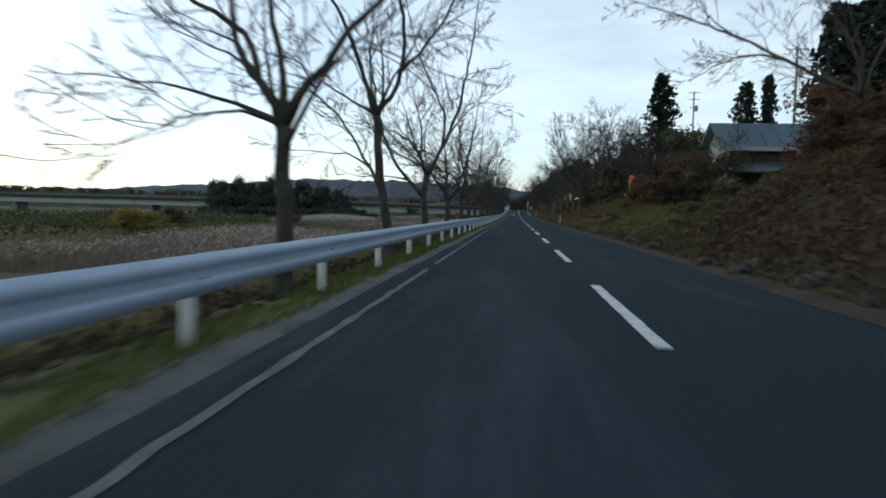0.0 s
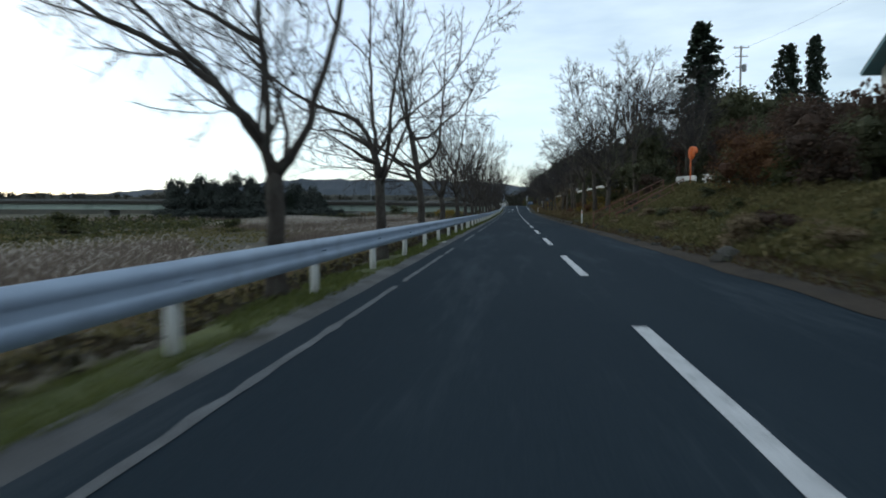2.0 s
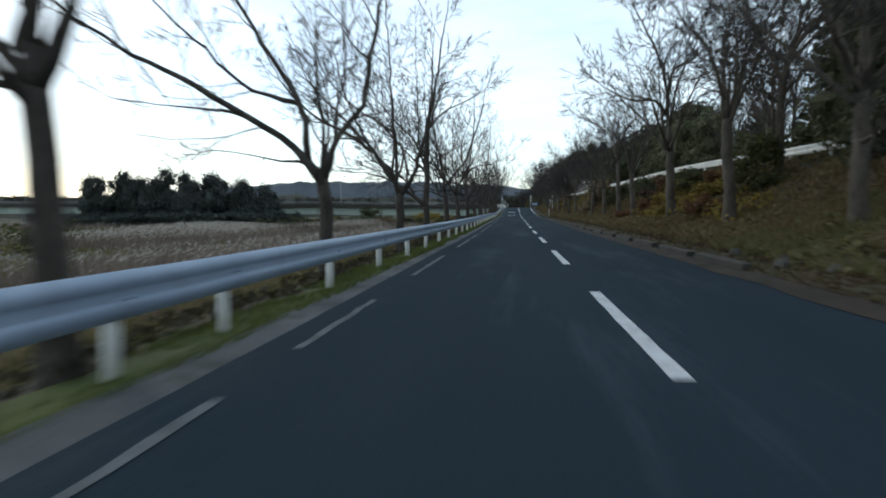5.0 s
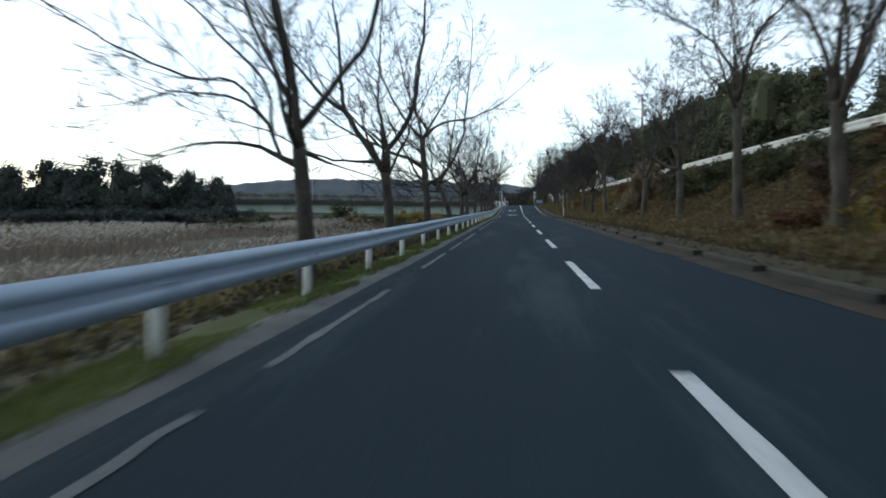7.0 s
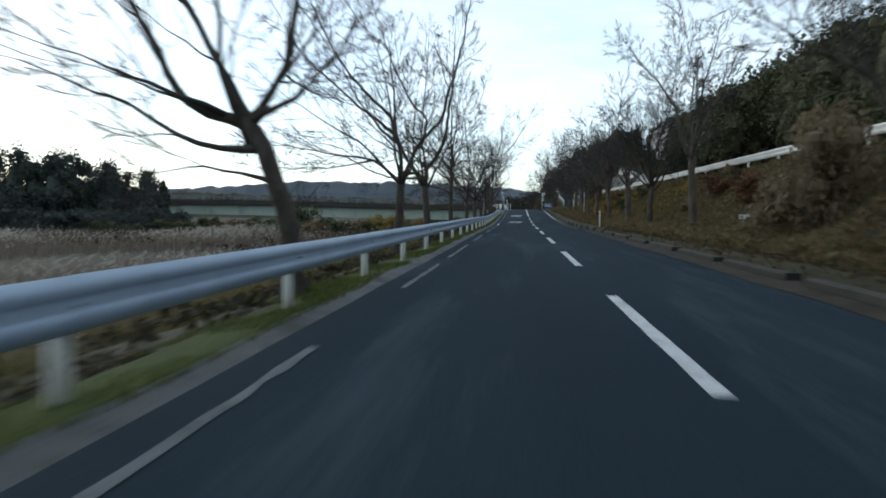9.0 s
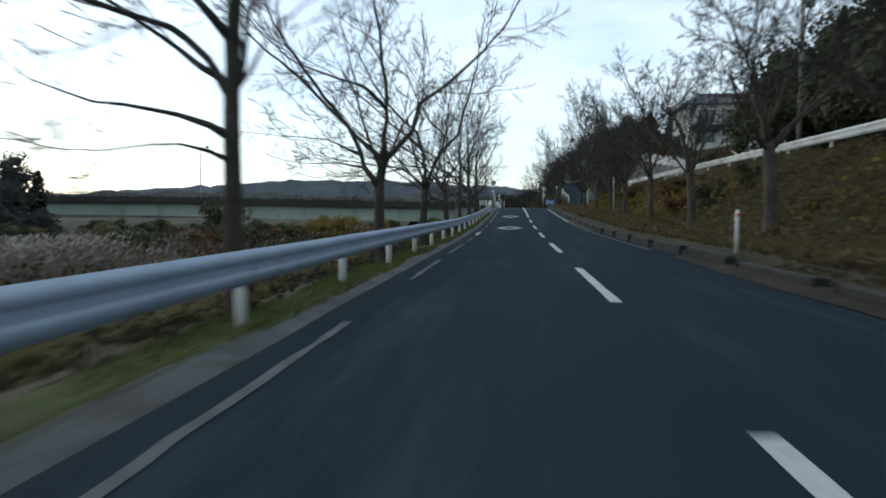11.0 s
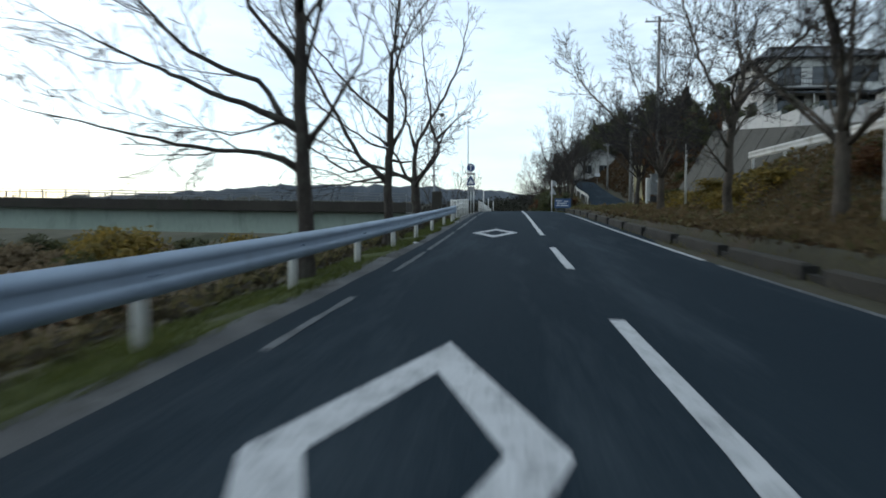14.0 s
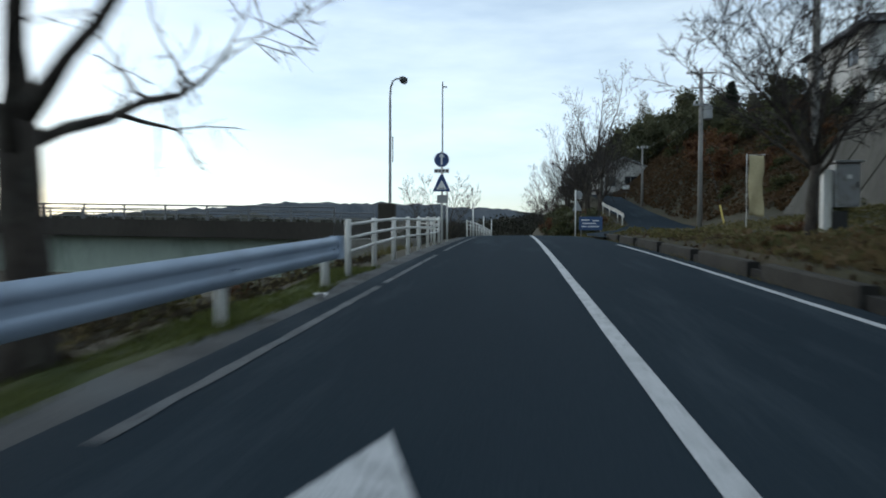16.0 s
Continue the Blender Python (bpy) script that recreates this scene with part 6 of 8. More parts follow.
# low tufts and small bushes over the grassy bank
tuft = random.Random(71)
for k in range(34):
    y = tuft.uniform(24, 74)
    x = tuft.uniform(4.2, 9.2)
    kind = ("dry", "green", "dry", "dark", "brown")[k % 5]
    if kind == "dry":
        x = tuft.uniform(3.9, 6.0)
    plant("shrub", BUSH[kind], x, y, tuft.uniform(0.22, 0.42), tuft.uniform(0, 360), {"dry": "pale dry grass tussock on the bank", "green": "low green bush on the grassy bank", "dark": "low dark bush on the grassy bank", "brown": "low brown bush on the grassy bank"}[kind], "shrub", "tussocks on the bank", names=("stem", "foliage"), stretch=tuft.uniform(0.5, 0.9))

# tall evergreens behind the lane and on the hill by the junction
for x, y, kind, size in ((19.5, 92, 0, 1.1), (22.5, 98, 1, 1.15), (26.0, 104, 0, 1.2), (29.0, 101, 1, 1.1), (20.0, 284, 0, 0.65), (23.0, 280, 2, 0.68), (26.0, 277, 1, 0.55), (29.5, 275, 0, 0.62), (33.0, 274, 2, 0.65)):
    plant("evergreen_tree", EVER[kind], x, y, size, pick.uniform(0, 360), "dark evergreen tree standing behind the roadside slope", "tree", "evergreens behind the slope")

# ---------------------------------------------------------------- undergrowth, grass, reeds
gen = np.random.default_rng(77)


def on_ground(x, y):
    return np.array([ground_z(a, b) for a, b in zip(x, y)])


def leaf_cover(name, n, x0, x1, y0, y1, mat, leaf, tall, label, clump=0.55):
    """Low leafy cover strewn over a stretch of ground."""
    x, y = gen.uniform(x0, x1, n), gen.uniform(y0, y1, n)
    z = on_ground(x, y)
    lump = np.array([noise.noise((a * clump, b * clump, 5.0)) for a, b in zip(x, y)])
    h = np.clip(tall * (0.45 + 1.2 * lump), 0.03, None) * gen.uniform(0.0, 1.0, n) ** 0.6
    ax, ay = leaf_axes(gen, n, leaf, 0.25)
    ob = new(name, quads_mesh(name, np.stack([x, y, z + h], 1), ax, ay, mat))
    return tagged(ob, label, "undergrowth", kind="stuff")


leaf_cover("undergrowth", 24000, 3.6, 11.0, -5, 26, M["leafy_bank"], 0.10, 0.5, "tangled brown undergrowth on the steep bank")
leaf_cover("undergrowth", 18000, 3.6, 10.5, 22, 42, M["bank"], 0.07, 0.45, "brown and green undergrowth on the bank")
leaf_cover("undergrowth", 26000, 3.5, 10.2, 36, 78, M["bank"], 0.085, 0.38, "long grass and weeds on the bank below the houses")
leaf_cover("undergrowth", 34000, 3.7, 10.2, 76, 140, M["slope"], 0.10, 0.42, "rust and yellow vines over the bank")
leaf_cover("undergrowth", 34000, 3.75, 10.1, 140, 212, M["slope"], 0.10, 0.36, "rust and yellow vines over the bank")
leaf_cover("leaf_litter", 42000, 2.60, 3.7, -4, 150, M["litter_leaf"], 0.042, 0.07, "brown leaf litter and dirt along the road edge")
leaf_cover("leaf_litter", 12000, 3.6, 5.9, 76, 226, M["litter_leaf"], 0.075, 0.14, "brown dead leaves and weeds behind the kerb", 0.8)
leaf_cover("undergrowth", 9000, 3.7, 11.5, 211, 229, M["bank"], 0.07, 0.28, "low weeds and grass under the retaining wall")
leaf_cover("undergrowth", 8000, 4.2, 8.0, 244, 290, M["bank"], 0.09, 0.35, "weeds beside the side road")
leaf_cover("undergrowth", 26000, 14.6, 30.0, 90, 200, M["shrub"], 0.11, 1.2, "dark undergrowth below the hillside trees", 0.2)
leaf_cover("undergrowth", 34000, 13.0, 28.0, 231, 312, M["scrub"], 0.2, 0.9, "rust-brown scrub on the hill", 0.25)


def grass_strip(name, n, x0, x1, y0, y1, low, high, mat, label):
    x, y = gen.uniform(x0, x1, n), gen.uniform(y0, y1, n)
    patch = np.array([noise.noise((a * 0.8, b * 0.5, 9.0)) for a, b in zip(x, y)])
    edge = np.array([noise.noise((2.2, b * 0.35, 0.0)) * 0.16 for b in y])
    keep = (patch > -0.32) & (x < -3.62 + edge) if x1 < 0 else patch > -0.3
    x, y, patch = x[keep], y[keep], patch[keep]
    m = len(x)
    roots = np.stack([x, y, on_ground(x, y) + (0.05 if x1 < -3.4 and x0 > -5.1 else -0.02)], 1)
    h = gen.uniform(low, high, m) * (0.75 + 0.7 * patch)
    tips = roots + np.stack([gen.normal(0, 0.5, m) * h, gen.normal(0, 0.5, m) * h, h], 1)
    ang = gen.uniform(0, 6.28, m)
    side = np.stack([np.cos(ang), np.sin(ang), np.zeros(m)], 1) * (gen.uniform(0.007, 0.016, m) * (1 if high < 0.3 else 1.9))[:, None]
    return tagged(new(name, blades_mesh(name, roots, tips, side, mat)), label, "grass", kind="stuff")


leaf_cover("weeds", 20000, -6.6, -4.42, -4, 215, M["weeds"], 0.075, 0.34, "dark brown weeds behind the guard rail", 0.9)
leaf_cover("undergrowth", 20000, -48.0, -8.5, 160, 226, M["weeds"], 0.17, 1.0, "dark brushwood on the low ground before the bridge", 0.22)
leaf_cover("undergrowth", 9000, 21.5, 45.0, 192, 240, M["scrub"], 0.16, 0.9, "rust-brown scrub above the retaining wall", 0.25)
grass_strip("grass", 130000, -4.62, -3.5, -3, 210, 0.05, 0.13, M["grass"], "short green grass under the guard rail")
grass_strip("grass", 30000, -9.5, -5.2, -3, 225, 0.2, 0.55, M["bank"], "rough grass on the slope behind the rail")
grass_strip("bank_grass", 50000, 3.6, 10.5, 20, 80, 0.15, 0.5, M["bank"], "long uncut grass on the bank")
grass_strip("bank_grass", 60000, 3.8, 10.0, 78, 212, 0.12, 0.42, M["slope"], "dry rust-coloured weeds on the bank")
for x0_, x1_, y0_, y1_, n_ in ((5.6, 9.2, 92, 103, 3000), (6.2, 9.0, 198, 209, 1000), (6.3, 8.6, 184, 190, 600), (5.9, 8.6, 172, 180, 800), (6.4, 9.6, 166, 171, 350), (5.6, 7.5, 84, 89, 450), (6.5, 9.5, 150, 158, 350)):
    leaf_cover("vine_leaves", n_, x0_, x1_, y0_, y1_, M["yellow"], 0.11, 0.85, "broad yellow autumn vine leaves on the bank", 0.7)
grass_strip("grass", 22000, 3.1, 4.6, 0, 232, 0.08, 0.28, M["bank"], "dry weeds along the kerb")


def reeds(name, n, x0, x1, y0, y1, label, tall=1.7, plume_share=0.25, bare=-0.22):
    """Dry reeds: leaning blades, and pale plumes on some."""
    x, y = gen.uniform(x0, x1, n), gen.uniform(y0, y1, n)
    patch = np.array([noise.noise((a * 0.06, b * 0.035, 2.0)) for a, b in zip(x, y)])
    keep = patch > bare
    x, y, patch = x[keep], y[keep], patch[keep]
    m = len(x)
    roots = np.stack([x, y, on_ground(x, y) - 0.05], 1)
    h = tall * gen.uniform(0.6, 1.05, m) * (0.85 + 0.45 * patch)
    lean = np.stack([gen.normal(0.12, 0.22, m) * h, gen.normal(0, 0.22, m) * h, h], 1)
    ang = gen.uniform(0, 6.28, m)
    wide = 0.017 + 0.0007 * np.abs(x)
    side = np.stack([np.cos(ang), np.sin(ang), np.zeros(m)], 1) * (gen.uniform(0.6, 1.4, m) * wide)[:, None]
    tagged(new(name, blades_mesh(name, roots, roots + lean, side, M["straw"])), label, "reeds", kind="stuff")
    pl = (gen.uniform(0, 1, m) < plume_share * np.clip(1 + 4.5 * patch, 0.12, 2.4))
    c = (roots + lean * 1.04)[pl]
    k = len(c)
    up = np.stack([gen.normal(0.10, 0.12, k), gen.normal(0, 0.12, k), np.full(k, 0.14)], 1) * gen.uniform(0.5, 1.1, k)[:, None]
    a2 = gen.uniform(0, 6.28, k)
    wd = np.stack([np.cos(a2), np.sin(a2), np.full(k, 0.2)], 1) * (0.022 + 0.0007 * np.abs(c[:, :1]))
    tagged(new("plumes", quads_mesh("plumes", c, up, wd, M["plume"])), "pale feathery plumes of dry pampas grass", "reeds", kind="stuff")


leaf_cover("field_grass", 24000, -15, -6.5, -4, 200, M["dry"], 0.11, 0.75, "low reddish-brown dead grass beside the road", 0.3)
reeds("reeds", 50000, -29, -12.0, -4, 172, "dry tan reeds and pampas grass in the field", 1.35, 0.10, -0.10)
leaf_cover("field_weeds", 12000, -50, -22, 0, 112, M["bank"], 0.14, 0.85, "dark green and brown weeds in the field", 0.12)
leaf_cover("field_bushes", 14000, -100, -44, 30, 150, M["shrub"], 0.3, 2.1, "low dark green bushes across the field", 0.05)
leaf_cover("field_grass", 26000, -125, -34, 8, 200, M["bank"], 0.17, 0.5, "rough olive grass across the field", 0.08)
reeds("reeds", 11000, -44, -23, 112, 176, "pale dry pampas grass at the far side of the field", 1.55, 0.5, -0.3)
reeds("reeds", 18000, -150, -9, 178, 224, "dry reeds on the river bank near the bridge", 1.3, 0.05, -0.1)

# ---------------------------------------------------------------- far river bank, woods and hills


def ridge(name, x0, y0, x1, y1, depth, z0, heights, seed, mat, label, rough=0.16, n=140, back=1.0):
    """A long rounded ridge with an uneven wooded skyline."""
    a = Acc()
    dx, dy = x1 - x0, y1 - y0
    ln = math.hypot(dx, dy)
    nx_, ny_ = -dy / ln, dx / ln
    rows = [(-0.5, 0.0), (-0.36, 0.35), (-0.22, 0.7), (-0.08, 0.95), (0.0, 1.0), (0.3, 0.7), (0.5 * back, 0.0)]
    for i in range(n + 1):
        t = i / n
        h = float(np.interp(t, [k / (len(heights) - 1) for k in range(len(heights))], heights))
        h *= 1 + rough * noise.noise((t * 9 + seed, seed, 0)) + rough * 0.7 * noise.noise((t * 47, seed, 1)) + rough * 0.45 * noise.noise((t * 160, seed, 2))
        for q, k in rows:
            w = depth * (q + 0.05 * noise.noise((t * 60, q * 9, seed)))
            a.v.append((x0 + dx * t + nx_ * w, y0 + dy * t + ny_ * w, z0 + h * k * (1 + 0.08 * noise.noise((t * 80, q * 7, seed + 4)))))
    m = len(rows)
    for i in range(n):
        for k in range(m - 1):
            a.f.append((i * m + k, i * m + k + 1, (i + 1) * m + k + 1, (i + 1) * m + k))
    return tagged(part(name, a, mat), label, "hill", kind="structure")


ridge("backdrop_hills", -2600, 1500, 500, 2300, 500, -30, [55, 58, 62, 60, 68, 78, 98, 118, 122, 108, 74, 52], 1, M["far_hill"], "distant wooded hills tinted with blue haze", 0.10, 260)
ridge("backdrop_woods", -1500, 420, -60, 900, 70, -6, [46, 44, 40, 36, 34, 30, 27, 24, 26, 27, 24, 20], 2, M["wood_hill"], "dark tree line beyond the river", 0.35, 320)
ridge("backdrop_ridge", -140, 640, 260, 560, 160, -20, [20, 26, 30, 33, 36, 38, 46, 60, 80], 3, M["wood_hill"], "dark wooded ridge ahead", 0.10, 220)
ridge("river_bank", -900, 330, -30, 330, 60, -6, [4.6, 4.2, 5.0, 4.4, 4.8, 5.2, 4.6], 5, M["field"], "green far bank of the river", 0.10, 120)
far = np.random.default_rng(5)


def far_trees(name, n, place, tall, leaf, k, label):
    """A joined mass of small far-off tree crowns."""
    cs, ax_, ay_ = [], [], []
    for i in range(n):
        x, y, z = place()
        h = far.uniform(*tall)
        cs.append(unit_vectors(far, k) * np.array([h * 0.5, h * 0.5, h * 0.5]) * far.uniform(0.3, 1, (k, 1)) + (x, y, z + h * 0.35))
        u, w = leaf_axes(far, k, leaf, 0.2)
        ax_.append(u)
        ay_.append(w)
    tagged(new(name, quads_mesh(name, np.concatenate(cs), np.concatenate(ax_), np.concatenate(ay_), M["far_leaf"])), label, "trees", kind="stuff")


def across_river():
    t = far.uniform(0, 1)
    return -1500 + 1440 * t, 415 + 480 * t + far.uniform(-25, 5), float(np.interp(t, [0, 0.4, 0.7, 1], [32, 24, 17, 12])) - 3


def on_ridge():
    x, t = far.uniform(-60, 170), far.uniform(0, 1)
    return x, 500 + 70 * t - 0.12 * x, -6 + t * float(np.interp(x, [-60, 20, 170], [8, 17, 40]))


far_trees("far_woods", 620, across_river, (5, 11), 1.0, 34, "uneven far tree line across the river")
far_trees("ridge_woods", 1500, on_ridge, (5, 9), 0.75, 34, "brown and green trees on the ridge ahead")

# ---------------------------------------------------------------- bridge over the river
BR_Y = 226.5
bridge = empty("bridge", "long pale green steel girder bridge with dark railings", "bridge")


def bz(x):
    """Deck height along the bridge."""
    return float(np.interp(-x, [0, 6, 25, 47, 120, 250], [1.7, 1.8, 2.05, 2.5, 3.2, 4.0]))


for k in range(12):
    xa, xb = -9.0 - 20 * k, -9.0 - 20 * (k + 1) + 0.03
    a = Acc()
    for yy in (BR_Y, BR_Y + 7.5):
        prof = [(-0.22, -2.05), (0.22, -2.05), (0.22, -2.0), (0.02, -2.0), (0.02, -0.35), (0.22, -0.35), (0.22, -0.3), (-0.22, -0.3), (-0.22, -0.35), (-0.02, -0.35), (-0.02, -2.0), (-0.22, -2.0)]
        a.v, o = a.v, len(a.v)
        for x in (xa, xb):
            a.v += [(x, yy + p, bz(x) + q) for p, q in prof]
        m = len(prof)
        for i in range(m):
            a.f.append((o + i, o + (i + 1) % m, o + m + (i + 1) % m, o + m + i))
    part("girder", a, M["girder"], bridge)
    a = Acc()
    for x0_, x1_ in ((xa, xb),):
        a.add([(x0_, BR_Y - 0.75, bz(x0_) - 0.28), (x1_, BR_Y - 0.75, bz(x1_) - 0.28), (x1_, BR_Y + 8.2, bz(x1_) - 0.28), (x0_, BR_Y + 8.2, bz(x0_) - 0.28),
               (x0_, BR_Y - 0.75, bz(x0_) + 0.50), (x1_, BR_Y - 0.75, bz(x1_) + 0.50), (x1_, BR_Y + 8.2, bz(x1_) + 0.50), (x0_, BR_Y + 8.2, bz(x0_) + 0.50)],
              [(0, 3, 2, 1), (4, 5, 6, 7), (0, 1, 5, 4), (2, 3, 7, 6), (1, 2, 6, 5), (0, 4, 7, 3)])
    part("deck", a, M["dark_concrete"], bridge)
    for yy in (BR_Y - 0.6, BR_Y + 8.0):
        a = Acc()
        for h in (1.18, 1.0, 0.80):
            a.tube([(xa, yy, bz(xa) + h), (xb, yy, bz(xb) + h)], 0.038 if h > 1 else 0.026, 6)
        part("railing", a, M["rail_grey"], bridge)
        for s in range(10):
            x = xa + (xb - xa) * s / 10
            part("railing_post", Acc().box(x, yy, bz(x) + 0.83, 0.06, 0.09, 0.70), M["rail_grey"], bridge)
for x in (-78, -130, -182, -230):
    part("pier", Acc().box(x, BR_Y + 3.7, -3.5, 1.8, 6.5, 8.0 + 2 * (bz(x) - 2.5), ch=0.3), M["concrete"], bridge)
part("abutment", Acc().box(-7.6, BR_Y + 3.7, -0.9, 2.6, 9.4, 5.0), M["concrete"], bridge)
part("end_pillar", Acc().box(-6.6, BR_Y - 0.6, 2.25, 0.75, 0.5, 1.9, ch=0.05), M["dark_concrete"], bridge, "dark stone bridge end pillar")


# ---------------------------------------------------------------- white pipe fence past the guard rail
pipe_fence = empty("pipe_fence", "white pipe fence with three rails at the bridge approach", "fence")
fx = [(208.0, -3.84), (210.4, -3.88), (212.8, -3.90), (215.2, -3.93), (217.6, -3.96), (220.0, -4.0), (222.4, -4.05), (224.8, -4.15), (227.0, -4.4), (229.0, -5.0), (230.5, -5.9)]
for k, (y, x) in enumerate(fx):
    part("post", Acc().tube([(x, y, float(road_z(y)) - 0.2), (x, y, float(road_z(y)) + 0.98), (x, y, float(road_z(y)) + 1.0)], [0.055, 0.055, 0.035], 12), M["white_post"], pipe_fence, smooth=True)
for h in (0.9, 0.66, 0.42):
    part("rail", Acc().tube([(x, y, float(road_z(y)) + h + 0.05 * math.sin(k * 0.8)) for k, (y, x) in enumerate(fx)], 0.032, 8), M["white_post"], pipe_fence, smooth=True)
far_fence = empty("pipe_fence", "white pipe fence beyond the bridge end", "fence")
fx = [(238 + 3.0 * k, -3.9 + 0.02 * k) for k in range(12)]
for y, x in fx:
    part("post", Acc().tube([(x, y, float(road_z(y)) - 0.2), (x, y, float(road_z(y)) + 0.98)], 0.055, 10), M["white_post"], far_fence, smooth=True)
for h in (0.9, 0.66, 0.42):
    part("rail", Acc().tube([(x, y, float(road_z(y)) + h) for y, x in fx], 0.032, 8), M["white_post"], far_fence, smooth=True)

# ---------------------------------------------------------------- upper road with its white guard rail


def upper_z(y):
    return float(np.interp(y, [60, 72, 109, 134, 167, 203, 210], [2.22, 2.49, 3.25, 3.29, 3.39, 3.57, 3.6]))


def white_rail(y0, y1, x, label):
    r = empty("guard_rail", label, "guard rail", group="white guard rails on the upper road")
    n_ = max(1, int(round((y1 - y0) / 4.0)))
    for k in range(n_):
        ya, yb = y0 + (y1 - y0) * k / n_, y0 + (y1 - y0) * (k + 1) / n_ + (0.25 if k < n_ - 1 else 0)
        beam(r, [(x, ya, upper_z(ya) + 0.40 + 0.003 * (k % 2), 0), (x, yb, upper_z(yb) + 0.40 + 0.003 * (k % 2), 0)], M["white_rail"], -1)
    for k in range(n_ + 1):
        y = y0 + (y1 - y0) * k / n_ + (0.3 if k == 0 else -0.3 if k == n_ else 0)
        part("post", Acc().tube([(x + 0.07, y, upper_z(y) - 0.6), (x + 0.07, y, upper_z(y) + 0.7)], 0.06, 10), M["white_rail"], r, smooth=True)
    return r


white_rail(62.2, 67.2, 10.4, "short white guard rail at the top of the steps")
white_rail(68.9, 73.9, 10.4, "short white guard rail beside the mirror")
white_rail(80.0, 92.0, 10.6, "white guard rail of the upper road half hidden by shrubs")
white_rail(96.0, 208.0, 10.4, "long old white guard rail of the upper road")
acc = Acc()
for y in [60 + 3 * i for i in range(51)]:
    acc.v += [(10.9, y, upper_z(y) + 0.03), (14.2, y, upper_z(y) + 0.05)]
acc.f = [(2 * i, 2 * i + 1, 2 * i + 3, 2 * i + 2) for i in range(50)]
tagged(part("upper_road", acc, M["asphalt"]), "narrow asphalt lane along the top of the bank", "road", kind="structure")

# ---------------------------------------------------------------- kerb along the bank
kerb = tagged(empty("kerb", "low weathered concrete kerb wall with drain gaps", "kerb"), kind="structure")
y = 74.0
rk = random.Random(8)
block_mesh = Acc().box(0, 0, 0.0, 0.20, 3.3, 0.50, ch=0.03).mesh("kerb_block", M["kerb_concrete"])
# solid near-black blocks give the gaps between kerb blocks their shade
gap_mesh = Acc().box(0.10, 0, -0.08, 0.30, 0.62, 0.40).box(0, 0.36, 0.0, 0.22, 0.10, 0.48).box(0, -0.36, 0, 0.22, 0.10, 0.48).mesh("drain_gap", M["gap_shade"])
while y < 226:
    for me, off in ((block_mesh, 1.65), (gap_mesh, 3.3 + 0.4)):
        o = new("kerb_block" if me is block_mesh else "drain_gap", me)
        o.parent = kerb
        yy = y + off
        o.matrix_basis = pose(float(np.interp(yy, [70, 150, 190, 226], [3.12, 3.2, 3.36, 3.5])) + rk.uniform(-0.02, 0.02), yy, float(road_z(yy)) + (-0.02 if y > 150 else -0.08) + rk.uniform(-0.015, 0.015), math.degrees(math.atan2(float(road_z(yy + 1)) - float(road_z(yy - 1)), 2.0)), 0, rk.uniform(-0.4, 0.4))
    y += 4.1

# ---------------------------------------------------------------- buildings


def wall_with_openings(acc_, p0, p1, z0, z1, thick, holes):
    """An upright wall from p0 to p1 with rectangular holes (along0, along1, low, high), built of solid pieces."""
    dx, dy = p1[0] - p0[0], p1[1] - p0[1]
    ln = math.hypot(dx, dy)
    ang = math.degrees(math.atan2(dy, dx))
    def piece(a, b, lo, hi):
        if b - a > 0.01 and hi - lo > 0.01:
            t = (a + b) / 2 / ln
            acc_.box(p0[0] + dx * t, p0[1] + dy * t, (lo + hi) / 2, b - a, thick, hi - lo, ang)
    cuts = sorted({0.0, ln, *[h[0] for h in holes], *[h[1] for h in holes]})
    for a, b in zip(cuts, cuts[1:]):
        spans = sorted((h[2], h[3]) for h in holes if h[0] <= a + 1e-6 and h[1] >= b - 1e-6)
        lo = z0
        for s, e in spans:
            piece(a, b, lo, s)
            lo = e
        piece(a, b, lo, z1)
    return ang


def wall(parent, p0, p1, z0, z1, thick, holes, mat, label="", name="wall"):
    """One side of a house as a single welded part."""
    a = Acc()
    wall_with_openings(a, p0, p1, z0, z1, thick, holes)
    ob = part(name, a, mat, parent, label)
    bm = bmesh.new()
    bm.from_mesh(ob.data)
    bmesh.ops.remove_doubles(bm, verts=bm.verts, dist=0.002)
    bm.to_mesh(ob.data)
    bm.free()
    return ob


def window(parent, p0, p1, hole, frame_mat, bars=1):
    """Frame, pane and sill set into a hole of a wall."""
    dx, dy = p1[0] - p0[0], p1[1] - p0[1]
    ln = math.hypot(dx, dy)
    ang = math.degrees(math.atan2(dy, dx))
    a, b, lo, hi = hole
    at = lambda s: (p0[0] + dx * s / ln, p0[1] + dy * s / ln)
    w = Acc()
    for s in [a + 0.04, b - 0.04] + [a + (b - a) * (k + 1) / (bars + 1) for k in range(bars)]:
        x, y = at(s)
        w.box(x, y, (lo + hi) / 2, 0.07, 0.10, hi - lo, ang)
    x, y = at((a + b) / 2)
    for h in (lo + 0.035, hi - 0.035):
        w.box(x, y, h, b - a, 0.10, 0.07, ang)
    f = part("window", w, frame_mat, parent)
    part("pane", Acc().box(x, y, (lo + hi) / 2, b - a - 0.08, 0.03, hi - lo - 0.08, ang), M["glass"], f)
    part("sill", Acc().box(x, y, lo - 0.03, b - a + 0.12, 0.26, 0.05, ang), frame_mat, f)
    return f


